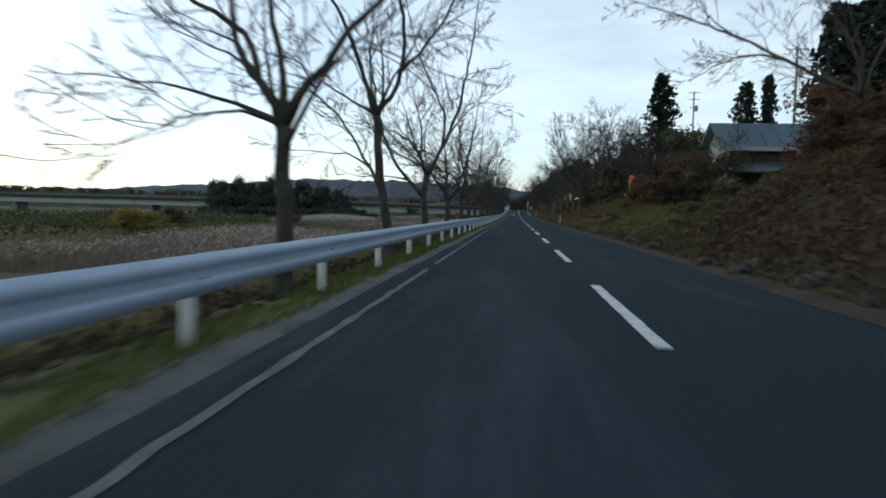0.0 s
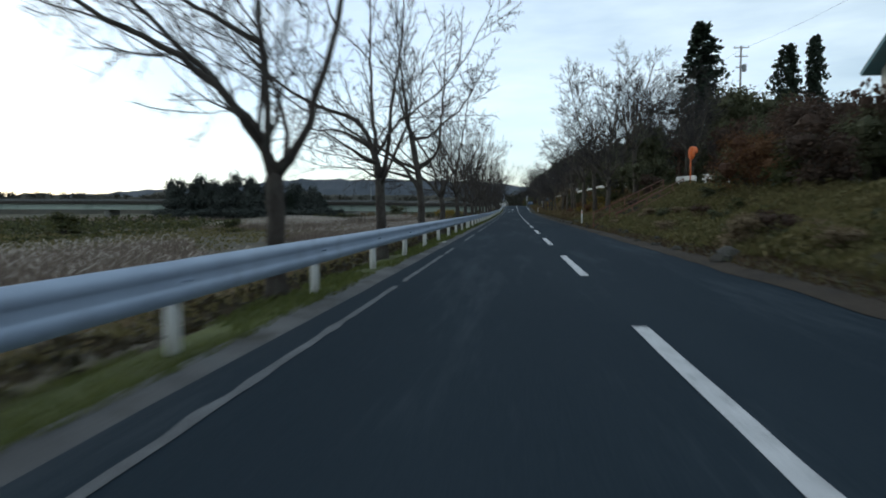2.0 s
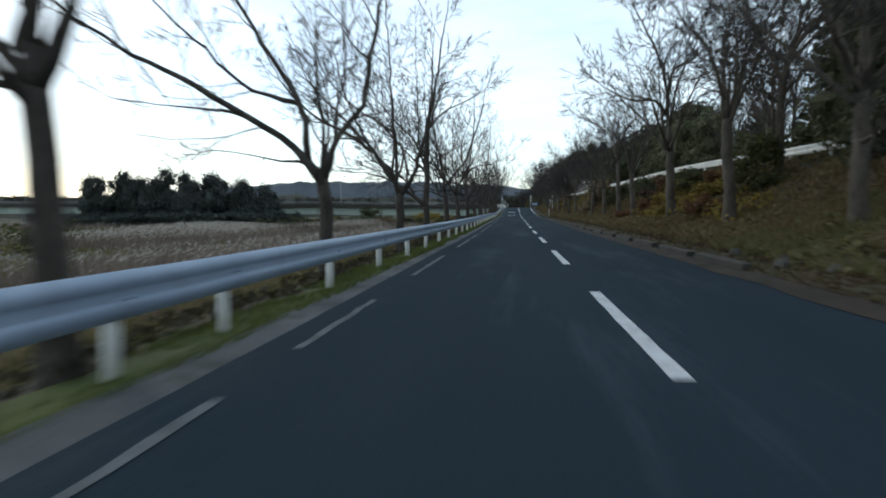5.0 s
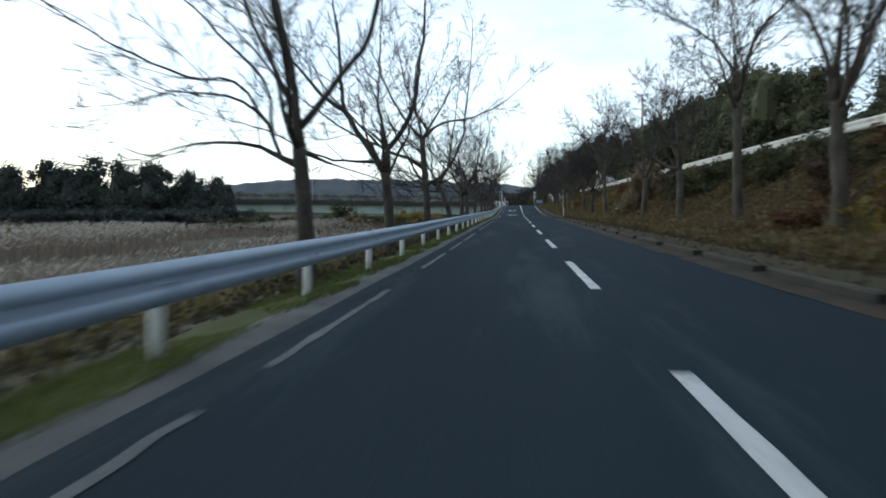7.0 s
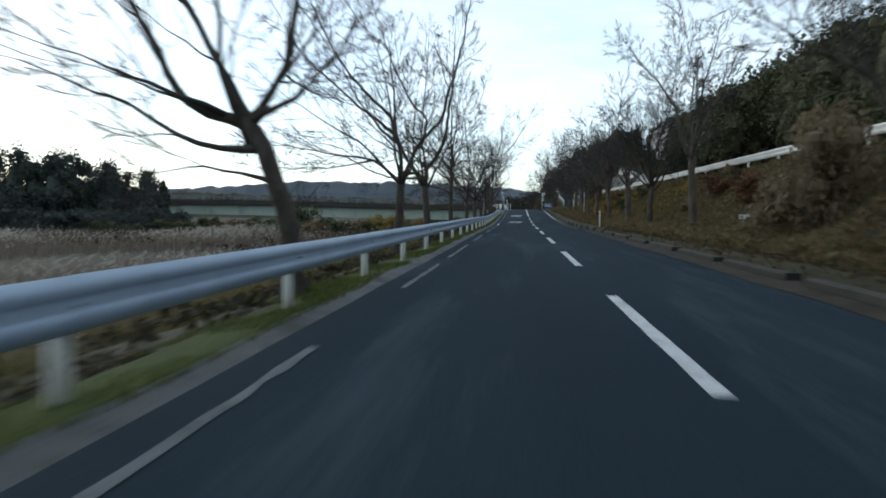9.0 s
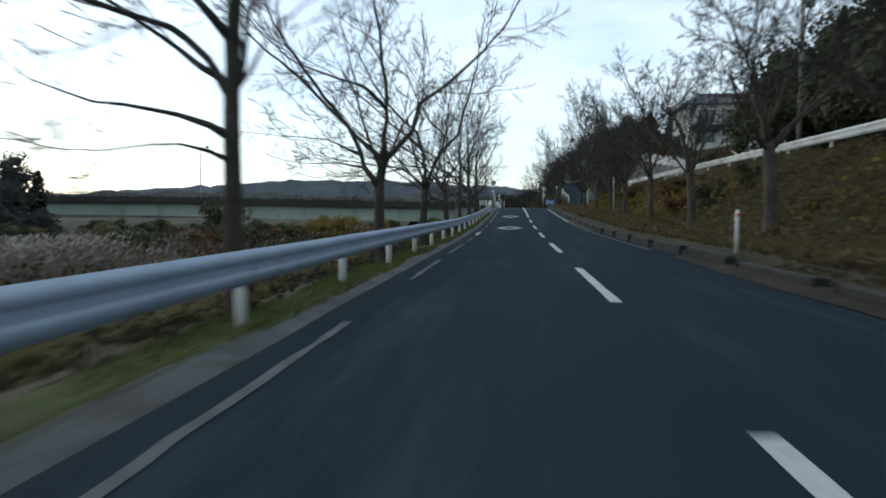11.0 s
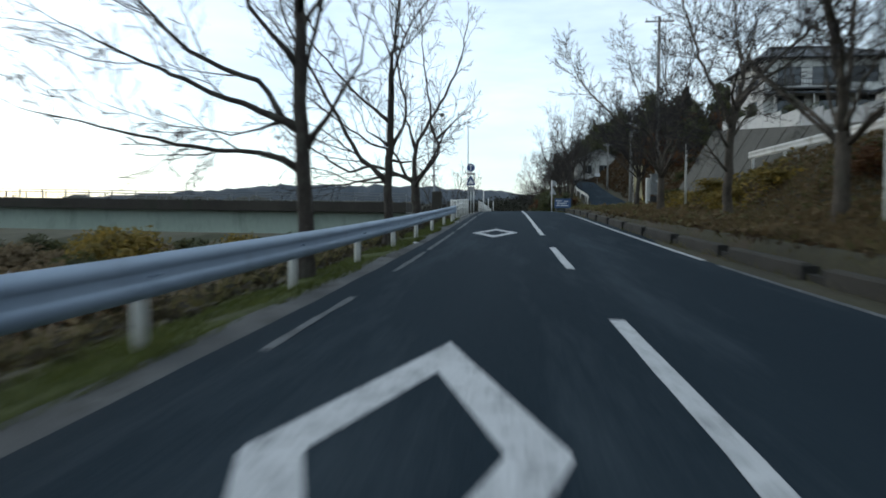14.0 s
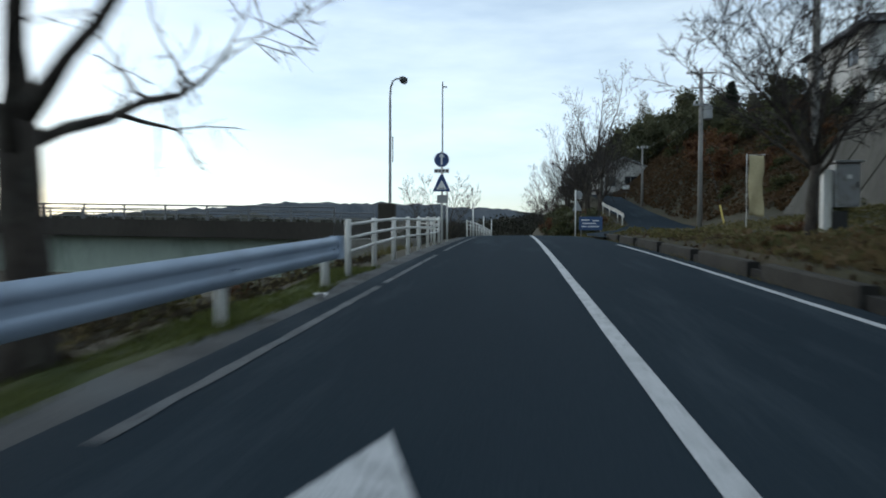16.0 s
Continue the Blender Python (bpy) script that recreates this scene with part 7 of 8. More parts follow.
def roof_plane(parent, pts, mat, seams=0, thick=0.12, name="roof"):
    """A sloping roof slab given by its four top corners (eave a, eave b, ridge b, ridge a), with raised seams."""
    p = [Vector(q) for q in pts]
    nrm = (p[1] - p[0]).cross(p[3] - p[0]).normalized()
    if nrm.z < 0:
        nrm = -nrm
    a = Acc()
    a.add([tuple(q) for q in p] + [tuple(q - nrm * thick) for q in p], [(0, 1, 2, 3), (7, 6, 5, 4), (0, 4, 5, 1), (1, 5, 6, 2), (2, 6, 7, 3), (3, 7, 4, 0)])
    seam_lines = []
    for k in range(seams + 1 if seams else 0):
        t = k / seams
        lo, hi = p[0].lerp(p[1], t), p[3].lerp(p[2], t)
        seam_lines.append((lo + nrm * 0.01, hi + nrm * 0.01))
    roof = part(name, a, mat, parent)
    for lo, hi in seam_lines:
        part("seam", Acc().tube([lo, hi], 0.028, 5), mat, roof)
    return roof


# cottage with a metal roof above the bank: its gable looks at the road
cottage = empty("house", "cream rendered house with a turquoise metal roof above the bank", "house")
X0, X1, Y0, Y1, ZB, ZE, ZF, ZR = 13.2, 24.3, 48.4, 52.6, 1.8, 6.1, 6.5, 7.8
YM = 50.6
gable_hole = [(0.6, 1.6, 3.9, 5.0), (2.6, 3.8, 3.2, 4.4)]
wall(cottage, (X0, Y1), (X0, Y0), ZB, ZE - 0.01, 0.18, gable_hole, M["plaster"])
# bark colour here stands in for the shade below the lean-to roof
wall(cottage, (X0 + 0.1, Y0), (X1 - 0.1, Y0), ZB, ZE, 0.18, [(2.0, 4.4, 2.3, 4.0), (6.0, 8.4, 2.3, 4.0)], M["bark"], "front wall coloured dark for the shade under the lean-to", "front_wall")
wall(cottage, (X1, Y0), (X1, Y1), ZB, ZE, 0.18, [], M["plaster"])
wall(cottage, (X1 - 0.1, Y1), (X0 + 0.1, Y1), ZB, ZF, 0.18, [], M["plaster"])
for xg in (X0, X1):
    ring = [(Y0, ZE - 0.01), (Y1, ZE - 0.01), (Y1, ZF), (YM, ZR - 0.1)]
    gable = Acc().add([(xg - 0.09, *q) for q in ring] + [(xg + 0.09, *q) for q in ring],
                      [(0, 3, 2, 1), (4, 5, 6, 7), (0, 4, 7, 3), (3, 7, 6, 2), (2, 6, 5, 1), (1, 5, 4, 0)])
    part("gable", gable, M["plaster"], cottage)
for hole in ((2.0, 4.4, 2.3, 4.0), (6.0, 8.4, 2.3, 4.0)):
    window(cottage, (X0 + 0.1, Y0), (X1 - 0.1, Y0), hole, M["dark_steel"])
for hole in gable_hole:
    window(cottage, (X0, Y1), (X0, Y0), hole, M["grey_steel"])
roof_plane(cottage, [(X0 - 0.7, Y0 - 0.8, ZE - 0.30), (X1 + 0.5, Y0 - 0.8, ZE - 0.30), (X1 + 0.5, YM, ZR), (X0 - 0.7, YM, ZR)], M["blue_roof"], 12)
roof_plane(cottage, [(X1 + 0.5, Y1 + 0.35, ZF - 0.1), (X0 - 0.7, Y1 + 0.35, ZF - 0.1), (X0 - 0.7, YM, ZR), (X1 + 0.5, YM, ZR)], M["teal_roof"], 12)
part("fascia", Acc().box((X0 + X1) / 2, Y0 - 0.83, ZE - 0.40, X1 - X0 + 1.2, 0.05, 0.26), M["grey_steel"], cottage, "grey eave board")
roof_plane(cottage, [(X0 - 0.9, Y0 - 2.6, 4.1), (X1 - 2, Y0 - 2.6, 4.1), (X1 - 2, Y0 - 0.1, 4.9), (X0 - 0.9, Y0 - 0.1, 4.9)], M["slate"], 8, name="lean_to_roof")
for x in (X0 - 0.6, X0 + 3.4, X0 + 7.2):
    part("lean_to_post", Acc().box(x, Y0 - 2.4, 2.9, 0.12, 0.12, 2.3), M["bark"], cottage)
dish = empty("satellite_dish", "white satellite dish on a post beside the cottage", "satellite dish", at=(12.6, 46.2, ground_z(12.6, 46.2)), rz=-20)
part("post", Acc().tube([(0, 0, -0.3), (0, 0, 2.2)], 0.025, 8), M["dark_steel"], dish)
part("reflector", Acc().tube([(0, 0.06, 2.3), (0, 0.0, 2.3), (0, -0.07, 2.3)], [0.03, 0.12, 0.15], 20), M["white_sign"], dish, smooth=True)
part("feed_arm", Acc().tube([(0, 0, 1.98), (0, -0.4, 2.2)], 0.014, 6), M["grey_steel"], dish)

# two-storey house over the retaining wall
house = empty("house", "white two-storey house with a dark tiled roof above a retaining wall", "house", at=(28.2, 256.0, 12.7), rz=0)
HX, HY, HZ = 14.0, 11.8, 6.7
acc = Acc()
road_holes = [(1.6, 3.4, 0.7, 2.2), (8.0, 9.8, 0.7, 2.2), (2.0, 3.6, 4.0, 5.4), (8.2, 10.2, 3.9, 5.4)]
south_holes = [(1.4, 4.4, 0.3, 2.4), (6.0, 8.6, 0.3, 2.4), (10.2, 12.6, 0.6, 2.4), (1.4, 4.0, 3.6, 5.7), (5.2, 7.8, 3.6, 5.7), (9.4, 12.4, 3.9, 5.7)]
corners = [(0, HY), (0, 0), (HX, 0), (HX, HY)]
for a_, b_, h_ in ((0, 1, road_holes), (1, 2, south_holes), (2, 3, []), (3, 0, [])):
    wall(house, corners[a_], corners[b_], -5.0, HZ, 0.2, h_, M["white_wall"])
for h in road_holes:
    window(house, corners[0], corners[1], h, M["dark_steel"])
for h in south_holes:
    window(house, corners[1], corners[2], h, M["dark_steel"])
for a_, b_ in (((-0.8, -0.8), (HX + 0.8, -0.8)), ((HX + 0.8, HY + 0.8), (-0.8, HY + 0.8))):
    roof_plane(house, [(*a_, HZ), (*b_, HZ), (b_[0] + (-3.4 if b_[0] > 5 else 3.4), HY / 2, HZ + 2.5), (a_[0] + (3.4 if a_[0] < 5 else -3.4), HY / 2, HZ + 2.5)], M["slate"], 26)
for xg, xr in ((-0.8, 2.6), (HX + 0.8, HX - 2.6)):
    a = Acc()
    a.add([(xg, -0.8, HZ), (xg, HY + 0.8, HZ), (xr, HY / 2, HZ + 2.5), (xg, -0.8, HZ - 0.12), (xg, HY + 0.8, HZ - 0.12), (xr, HY / 2, HZ + 2.38)], [(0, 1, 2), (5, 4, 3), (0, 3, 4, 1), (1, 4, 5, 2), (2, 5, 3, 0)])
    part("roof", a, M["slate"], house)
part("ridge", Acc().tube([(2.6, HY / 2, HZ + 2.55), (HX - 2.6, HY / 2, HZ + 2.55)], 0.16, 8), M["slate"], house, "rounded ridge tiles")
a = Acc()
a.box(4.6, -1.0, 3.0, 8.2, 1.4, 0.16).box(4.6, -1.66, 3.45, 8.2, 0.06, 0.10).box(4.6, -1.66, 4.05, 8.2, 0.06, 0.07)
for k in range(28):
    a.box(0.6 + 0.3 * k, -1.66, 3.6, 0.03, 0.03, 0.9)
part("balcony", a, M["dark_steel"], house, "dark balcony railing")
roof_plane(house, [(-0.5, -2.6, 2.35), (HX, -2.6, 2.35), (HX, 0, 2.95), (-0.5, 0, 2.95)], M["slate"], 20, name="porch_roof")
for x in (0.3, 4.5, 9, 13.4):
    part("porch_post", Acc().box(x, -2.35, 1.1, 0.14, 0.14, 2.3), M["white_wall"], house)
# white and grey garden fence on the wall's top
fence = empty("garden_fence", "white and grey panel fence on top of the retaining wall", "fence")
for k in range(9):
    ya = 228.5 - 2.9 * k
    za = float(np.interp(ya, [204, 230], [5.1, 7.9]))
    part("panel", Acc().box(15.75, ya, za + 0.55, 0.06, 2.8, 1.0), M["white_wall"] if k < 5 else M["grey_steel"], fence)
    part("fence_post", Acc().box(15.9, ya + 1.45, za + 0.3, 0.08, 0.08, 1.6), M["grey_steel"], fence)

# white shed beside the house
shed = empty("shed", "white gabled shed with a dark roof on the terrace", "shed", at=(27.3, 224.0, 8.6))
for p0_, p1_ in (((0, 0), (4.6, 0)), ((4.6, 0.1), (4.6, 6)), ((4.5, 6), (0.1, 6)), ((0, 6), (0, 0.1))):
    wall(shed, p0_, p1_, -1.0, 2.4, 0.18, [], M["white_wall"])
for yg in (0, 6):
    part("gable", Acc().add([(0, yg - 0.08, 2.4), (4.6, yg - 0.08, 2.4), (2.3, yg - 0.08, 3.3), (0, yg + 0.08, 2.4), (4.6, yg + 0.08, 2.4), (2.3, yg + 0.08, 3.3)], [(0, 1, 2), (5, 4, 3), (0, 2, 5, 3), (1, 4, 5, 2), (0, 3, 4, 1)]), M["white_wall"], shed)
roof_plane(shed, [(-0.5, -0.5, 2.25), (-0.5, 6.5, 2.25), (2.3, 6.5, 3.42), (2.3, -0.5, 3.42)], M["slate"], 9)
roof_plane(shed, [(5.1, 6.5, 2.25), (5.1, -0.5, 2.25), (2.3, -0.5, 3.42), (2.3, 6.5, 3.42)], M["slate"], 9)

# sloping retaining walls of concrete
retaining = tagged(empty("retaining_wall", "tall sloping weathered concrete retaining wall", "retaining wall"), kind="structure")


def slope_wall(foot, head, panels, name="wall_panel"):
    """Concrete panels between a foot line and a head line of (x, y, z)."""
    for k in range(panels):
        t0, t1 = k / panels + 0.0025, (k + 1) / panels - 0.0025
        f0, f1 = Vector(foot[0]).lerp(Vector(foot[1]), t0), Vector(foot[0]).lerp(Vector(foot[1]), t1)
        h0, h1 = Vector(head[0]).lerp(Vector(head[1]), t0), Vector(head[0]).lerp(Vector(head[1]), t1)
        nrm = (f1 - f0).cross(h0 - f0).normalized() * 0.35
        a = Acc()
        a.add([tuple(v) for v in (f0, f1, h1, h0)] + [tuple(v - nrm) for v in (f0, f1, h1, h0)] + [tuple(v + nrm) for v in (f0, f1, h1, h0)],
              [(4, 5, 6, 7), (11, 10, 9, 8), (4, 8, 9, 5), (5, 9, 10, 6), (6, 10, 11, 7), (7, 11, 8, 4)])
        part(name, a, M["wall_concrete"], retaining)


slope_wall([(14.5, 204, 3.5), (13.0, 233, 2.6)], [(15.4, 204, 5.1), (15.4, 230, 7.9)], 9)
slope_wall([(13.3, 256, 2.9), (13.6, 290, 6.8)], [(16.4, 256, 6.6), (18.4, 290, 11.0)], 9)

# side road that climbs beyond the junction
acc = Acc()
side_c = [(228, 3.0, 8.6, 1.65, 1.83), (234, 3.0, 10.8, 1.72, 2.12), (240, 3.6, 11.6, 1.84, 2.25), (246, 6.3, 12.1, 2.1, 2.3), (252, 8.2, 12.4, 2.55, 2.65), (258, 8.7, 12.6, 3.2, 3.2), (266, 8.3, 12.3, 4.2, 4.2), (275, 8.6, 12.3, 5.4, 5.4), (285, 9.4, 12.6, 6.55, 6.6), (296, 9.6, 11.6, 7.5, 7.5), (315, 8.6, 11.0, 8.9, 8.9)]
for y, xl, xr, zl, zr_ in side_c:
    acc.v += [(xl, y, zl + 0.07), ((xl + xr) / 2, y, (zl + zr_) / 2 + 0.09), (xr, y, zr_ + 0.07)]
for j in range(len(side_c) - 1):
    for i in range(2):
        acc.f.append((j * 3 + i, j * 3 + i + 1, (j + 1) * 3 + i + 1, (j + 1) * 3 + i))
tagged(part("side_road", acc, M["asphalt"], smooth=True), "narrow asphalt side road climbing to houses", "road", kind="structure")
side_rail = empty("guard_rail", "short white guard rail beside the side road", "guard rail")
for k in range(5):
    ya, yb = 255 + 4.0 * k, 255 + 4.0 * (k + 1) + 0.2
    za, zb = (float(np.interp(q, [s[0] for s in side_c], [s[3] for s in side_c])) for q in (ya, yb))
    xa, xb = (float(np.interp(q, [s[0] for s in side_c], [s[1] for s in side_c])) - 0.25 for q in (ya, yb))
    beam(side_rail, [(xa, ya, za + 0.42, 0), (xb, yb, zb + 0.42, 0)], M["white_rail"])
    part("post", Acc().tube([(xa - 0.06, ya + 0.2, za - 0.3), (xa - 0.06, ya + 0.2, za + 0.75)], 0.06, 8), M["white_rail"], side_rail, smooth=True)

# white house up the side road
villa = empty("house", "white gabled house beside the climbing side road", "house", at=(11.2, 297, 8.1), rz=0)
acc = Acc()
holes = [(0.8, 2.4, 0.8, 2.3), (3.6, 5.4, 0.3, 2.3)]
for a_, b_, h_ in (((0, 0), (7, 0), holes), ((7, 0), (7, 9), []), ((7, 9), (0, 9), []), ((0, 9), (0, 0), [])):
    wall(villa, a_, b_, 0, 3.4, 0.2, h_, M["white_wall"])
for yg in (0, 9):
    gable = Acc().add([(0, yg - 0.09, 3.4), (7, yg - 0.09, 3.4), (3.5, yg - 0.09, 4.9), (0, yg + 0.09, 3.4), (7, yg + 0.09, 3.4), (3.5, yg + 0.09, 4.9)], [(0, 1, 2), (5, 4, 3), (0, 2, 5, 3), (1, 4, 5, 2), (0, 3, 4, 1)])
    part("gable", gable, M["white_wall"], villa)
for h in holes:
    window(villa, (0, 0), (7, 0), h, M["grey_steel"])
roof_plane(villa, [(-0.7, -0.8, 3.25), (-0.7, 9.8, 3.25), (3.5, 9.8, 5.05), (3.5, -0.8, 5.05)], M["grey_steel"], 14)
roof_plane(villa, [(7.7, 9.8, 3.25), (7.7, -0.8, 3.25), (3.5, -0.8, 5.05), (3.5, 9.8, 5.05)], M["grey_steel"], 14)

# small white sign board against the villa bank
board = empty("notice_board", "small white notice board on a post by the side road", "sign", at=(12.5, 281, 6.1))
part("post", Acc().tube([(0, 0, -0.2), (0, 0, 2.0)], 0.03, 8), M["grey_steel"], board)
part("panel", Acc().box(0, -0.05, 1.6, 0.8, 0.04, 0.55), M["white_sign"], board)

# ---------------------------------------------------------------- poles and wires


def utility_pole(x, y, top, arms, transformer=True, label="grey concrete utility pole with crossarms", base=None, r=0.16):
    z0 = ground_z(x, y) if base is None else base
    p = empty("utility_pole", label, "utility pole", at=(x, y, z0), group="utility poles")
    h = top - z0
    part("pole", Acc().tube([(0, 0, -0.5), (0, 0, h * 0.5), (0, 0, h)], [r, r * 0.82, r * 0.62], 12), M["pole_concrete"], p, smooth=True)
    for d, wide in arms:
        a = part("crossarm", Acc().box(0.0, -0.12, h - d, wide, 0.09, 0.09), M["grey_steel"], p)
        for k in range(4):
            xx = -wide / 2 + 0.1 + (wide - 0.2) * k / 3
            part("insulator", Acc().tube([(xx, -0.12, h - d + 0.04), (xx, -0.12, h - d + 0.12), (xx, -0.12, h - d + 0.24)], [0.025, 0.05, 0.03], 8), M["white_sign"], a)
    if transformer:
        t = part("transformer", Acc().tube([(0.38, -0.1, h - 3.1), (0.38, -0.1, h - 3.05), (0.38, -0.1, h - 2.3), (0.38, -0.1, h - 2.2)], [0.2, 0.27, 0.27, 0.14], 14), M["grey_steel"], p, "grey drum transformer")
        part("bracket", Acc().box(0.12, -0.1, h - 2.7, 0.35, 0.06, 0.06), M["grey_steel"], t)
    return p


utility_pole(26.3, 110.5, 20.6, [(0.25, 1.8), (1.3, 1.5), (2.6, 1.2)])
utility_pole(27.1, 73.4, 18.6, [(0.3, 2.2), (1.2, 1.0)])
utility_pole(16.0, 180.8, 16.6, [(0.3, 1.5), (1.0, 1.2)], True)
utility_pole(10.2, 238.7, 11.9, [(0.3, 1.8), (1.2, 1.2), (2.2, 1.0)], True)
utility_pole(8.3, 218.4, 13.8, [(0.3, 1.8)], False, "thick grey concrete utility pole behind a bare tree", r=0.14)
utility_pole(12.8, 272.0, 11.6, [(0.3, 1.2)], False)
wires = empty("overhead_wires", "thin black overhead wires between the poles", "wires")
for (xa, ya, za), (xb, yb, zb) in (((8.3, 218.4, 11.6), (10.2, 238.7, 11.63)), ((10.2, 238.7, 9.63), (12.8, 272, 11.2)), ((10.2, 238.7, 8.83), (14.0, 297.2, 11.8)), ((27.1, 73.4, 18.3), (26.3, 110.5, 20.2)), ((27.1, 73.4, 18.3), (24, 10, 17.4)),
                                   ((27.9, 73.4, 17.5), (25, 10, 16.6)), ((16.0, 180.8, 16.3), (8.3, 218.4, 13.5)), ((26.3, 110.5, 20.2), (16.0, 180.8, 16.3))):
    sag = 0.012 * math.hypot(xb - xa, yb - ya)
    part("wire", Acc().tube([(xa + (xb - xa) * t / 8, ya + (yb - ya) * t / 8, za + (zb - za) * t / 8 - 4 * sag * (t / 8) * (1 - t / 8)) for t in range(9)], 0.012, 4), M["wire"], wires)
guy = empty("guy_wire", "pole stay wire with a yellow plastic guard", "stay wire")
part("wire", Acc().tube([(10.2, 238.6, 8.6), (10.97, 236.0, 1.9)], 0.012, 5), M["wire"], guy)
part("guard", Acc().tube([(10.78, 236.65, 3.55), (10.96, 236.03, 1.95)], 0.05, 8), M["yellow_guard"], guy)

# control cabinet beside the thick pole
cab = empty("control_cabinet", "grey steel control cabinet on a white pillar", "cabinet", at=(7.3, 214.5, 1.1))
part("pillar", Acc().box(-0.34, 0, 0.9, 0.22, 0.22, 3.0, ch=0.015), M["white_post"], cab, "white painted pillar")
bx = part("box", Acc().box(0.10, 0.0, 2.0, 0.58, 0.42, 1.1, ch=0.02), M["grey_steel"], cab)
part("lid", Acc().box(0.10, -0.02, 2.585, 0.68, 0.55, 0.05), M["grey_steel"], bx)
part("door", Acc().box(0.10, -0.222, 2.0, 0.50, 0.02, 0.98), M["grey_steel"], bx)
part("handle", Acc().box(0.30, -0.245, 2.0, 0.03, 0.03, 0.14), M["black"], bx)
part("sticker", Acc().box(0.12, -0.236, 2.2, 0.12, 0.006, 0.10), M["white_sign"], bx)
part("lower_box", Acc().box(-0.05, 0.0, 0.95, 0.36, 0.3, 0.8, ch=0.015), M["black"], cab)

# cream banner on its pole
ban = empty("banner", "tall cream cloth banner on a thin pole", "banner", at=(7.8, 222, 1.85))
part("pole", Acc().tube([(-0.34, 0, -0.3), (-0.34, 0, 2.95)], 0.016, 8), M["white_post"], ban)
part("crossbar", Acc().tube([(-0.36, 0, 2.9), (0.32, 0, 2.9)], 0.011, 6), M["white_post"], ban)
acc = Acc()
for j in range(19):
    for i in range(7):
        u, v = i / 6, j / 18
        acc.v.append((-0.27 + 0.52 * u + 0.02 * math.sin(v * 9), 0.05 * math.sin(u * 5 + v * 6) * (0.3 + v), 2.88 - 2.2 * v + 0.03 * math.sin(u * 6)))
for j in range(18):
    for i in range(6):
        acc.f.append((j * 7 + i, j * 7 + i + 1, j * 7 + i + 8, j * 7 + i + 7))
cloth = part("cloth", acc, M["banner"], ban, smooth=True)
cloth.modifiers.new("thickness", "SOLIDIFY").thickness = 0.004

# snow poles and delineators
for x, y, h, r, cat in ((5.95, 187.6, 2.95, 0.045, "tall white snow pole at the foot of the bank"), (7.0, 206.2, 3.0, 0.05, "tall white snow pole at the foot of the bank")):
    p = empty("snow_pole", cat, "marker post", at=(x, y, ground_z(x, y)), group="snow poles")
    part("pole", Acc().tube([(0, 0, -0.3), (0, 0, h - 0.03), (0, 0, h)], [r, r, r * 0.6], 12), M["white_post"], p, smooth=True)
    part("band", Acc().tube([(0, 0, h - 0.30), (0, 0, h - 0.24)], r + 0.003, 12), M["grey_steel"], p)


def delineator(x, y, z):
    d = empty("delineator", "white roadside delineator post with a reflector", "marker post", at=(x, y, z), group="delineators")
    part("post", Acc().tube([(0, 0, -0.2), (0, 0, 0.86), (0, 0, 0.9)], [0.045, 0.045, 0.03], 12), M["white_post"], d, smooth=True)
    part("reflector", Acc().tube([(0, -0.03, 0.78), (0, -0.055, 0.78)], 0.04, 12), M["orange"], d)


for x, y in ((3.35, 69.7), (3.55, 152.6), (3.3, -30)):
    delineator(x, y, ground_z(x, y))
stake = empty("marker_stake", "short white concrete boundary stake with a plate", "marker post", at=(6.1, 134.7, ground_z(6.1, 134.7)))
part("post", Acc().box(0, 0, 0.25, 0.09, 0.09, 0.9, ch=0.012), M["concrete"], stake)
part("plate", Acc().box(0, -0.06, 0.62, 0.36, 0.02, 0.14), M["white_sign"], stake)

# orange traffic mirror on the upper road
mir = empty("traffic_mirror", "orange traffic mirror with a hood on an orange pole", "traffic mirror", at=(10.0, 68.6, 2.2), rz=105)
part("pole", Acc().tube([(0, 0, -0.4), (0, 0, 2.75)], 0.045, 12), M["orange"], mir, smooth=True)
head = Acc()
head.tube([(0.08, -0.04, 2.35), (0.08, -0.08, 2.35), (0.08, -0.12, 2.35), (0.08, -0.135, 2.35)], [0.24, 0.40, 0.42, 0.40], 24)
hd = part("housing", head, M["orange"], mir, smooth=True)
hood = Acc()
for k in range(13):
    a = math.pi * k / 12
    for yy in (-0.10, -0.30):
        hood.v.append((0.08 + 0.43 * math.cos(a), yy, 2.35 + 0.43 * math.sin(a)))
hood.f = [(2 * k, 2 * k + 1, 2 * k + 3, 2 * k + 2) for k in range(12)]
hob = part("hood", hood, M["orange"], hd)
hob.modifiers.new("thickness", "SOLIDIFY").thickness = 0.006
dome = Acc()
dome.tube([(0.08, -0.131, 2.35), (0.08, -0.15, 2.35), (0.08, -0.165, 2.35), (0.08, -0.172, 2.35)], [0.385, 0.30, 0.18, 0.03], 24)
part("mirror_face", dome, M["mirror"], hd, "convex mirror face", smooth=True)
part("bracket", Acc().box(0.04, 0.03, 2.35, 0.12, 0.14, 0.05), M["orange"], hd)
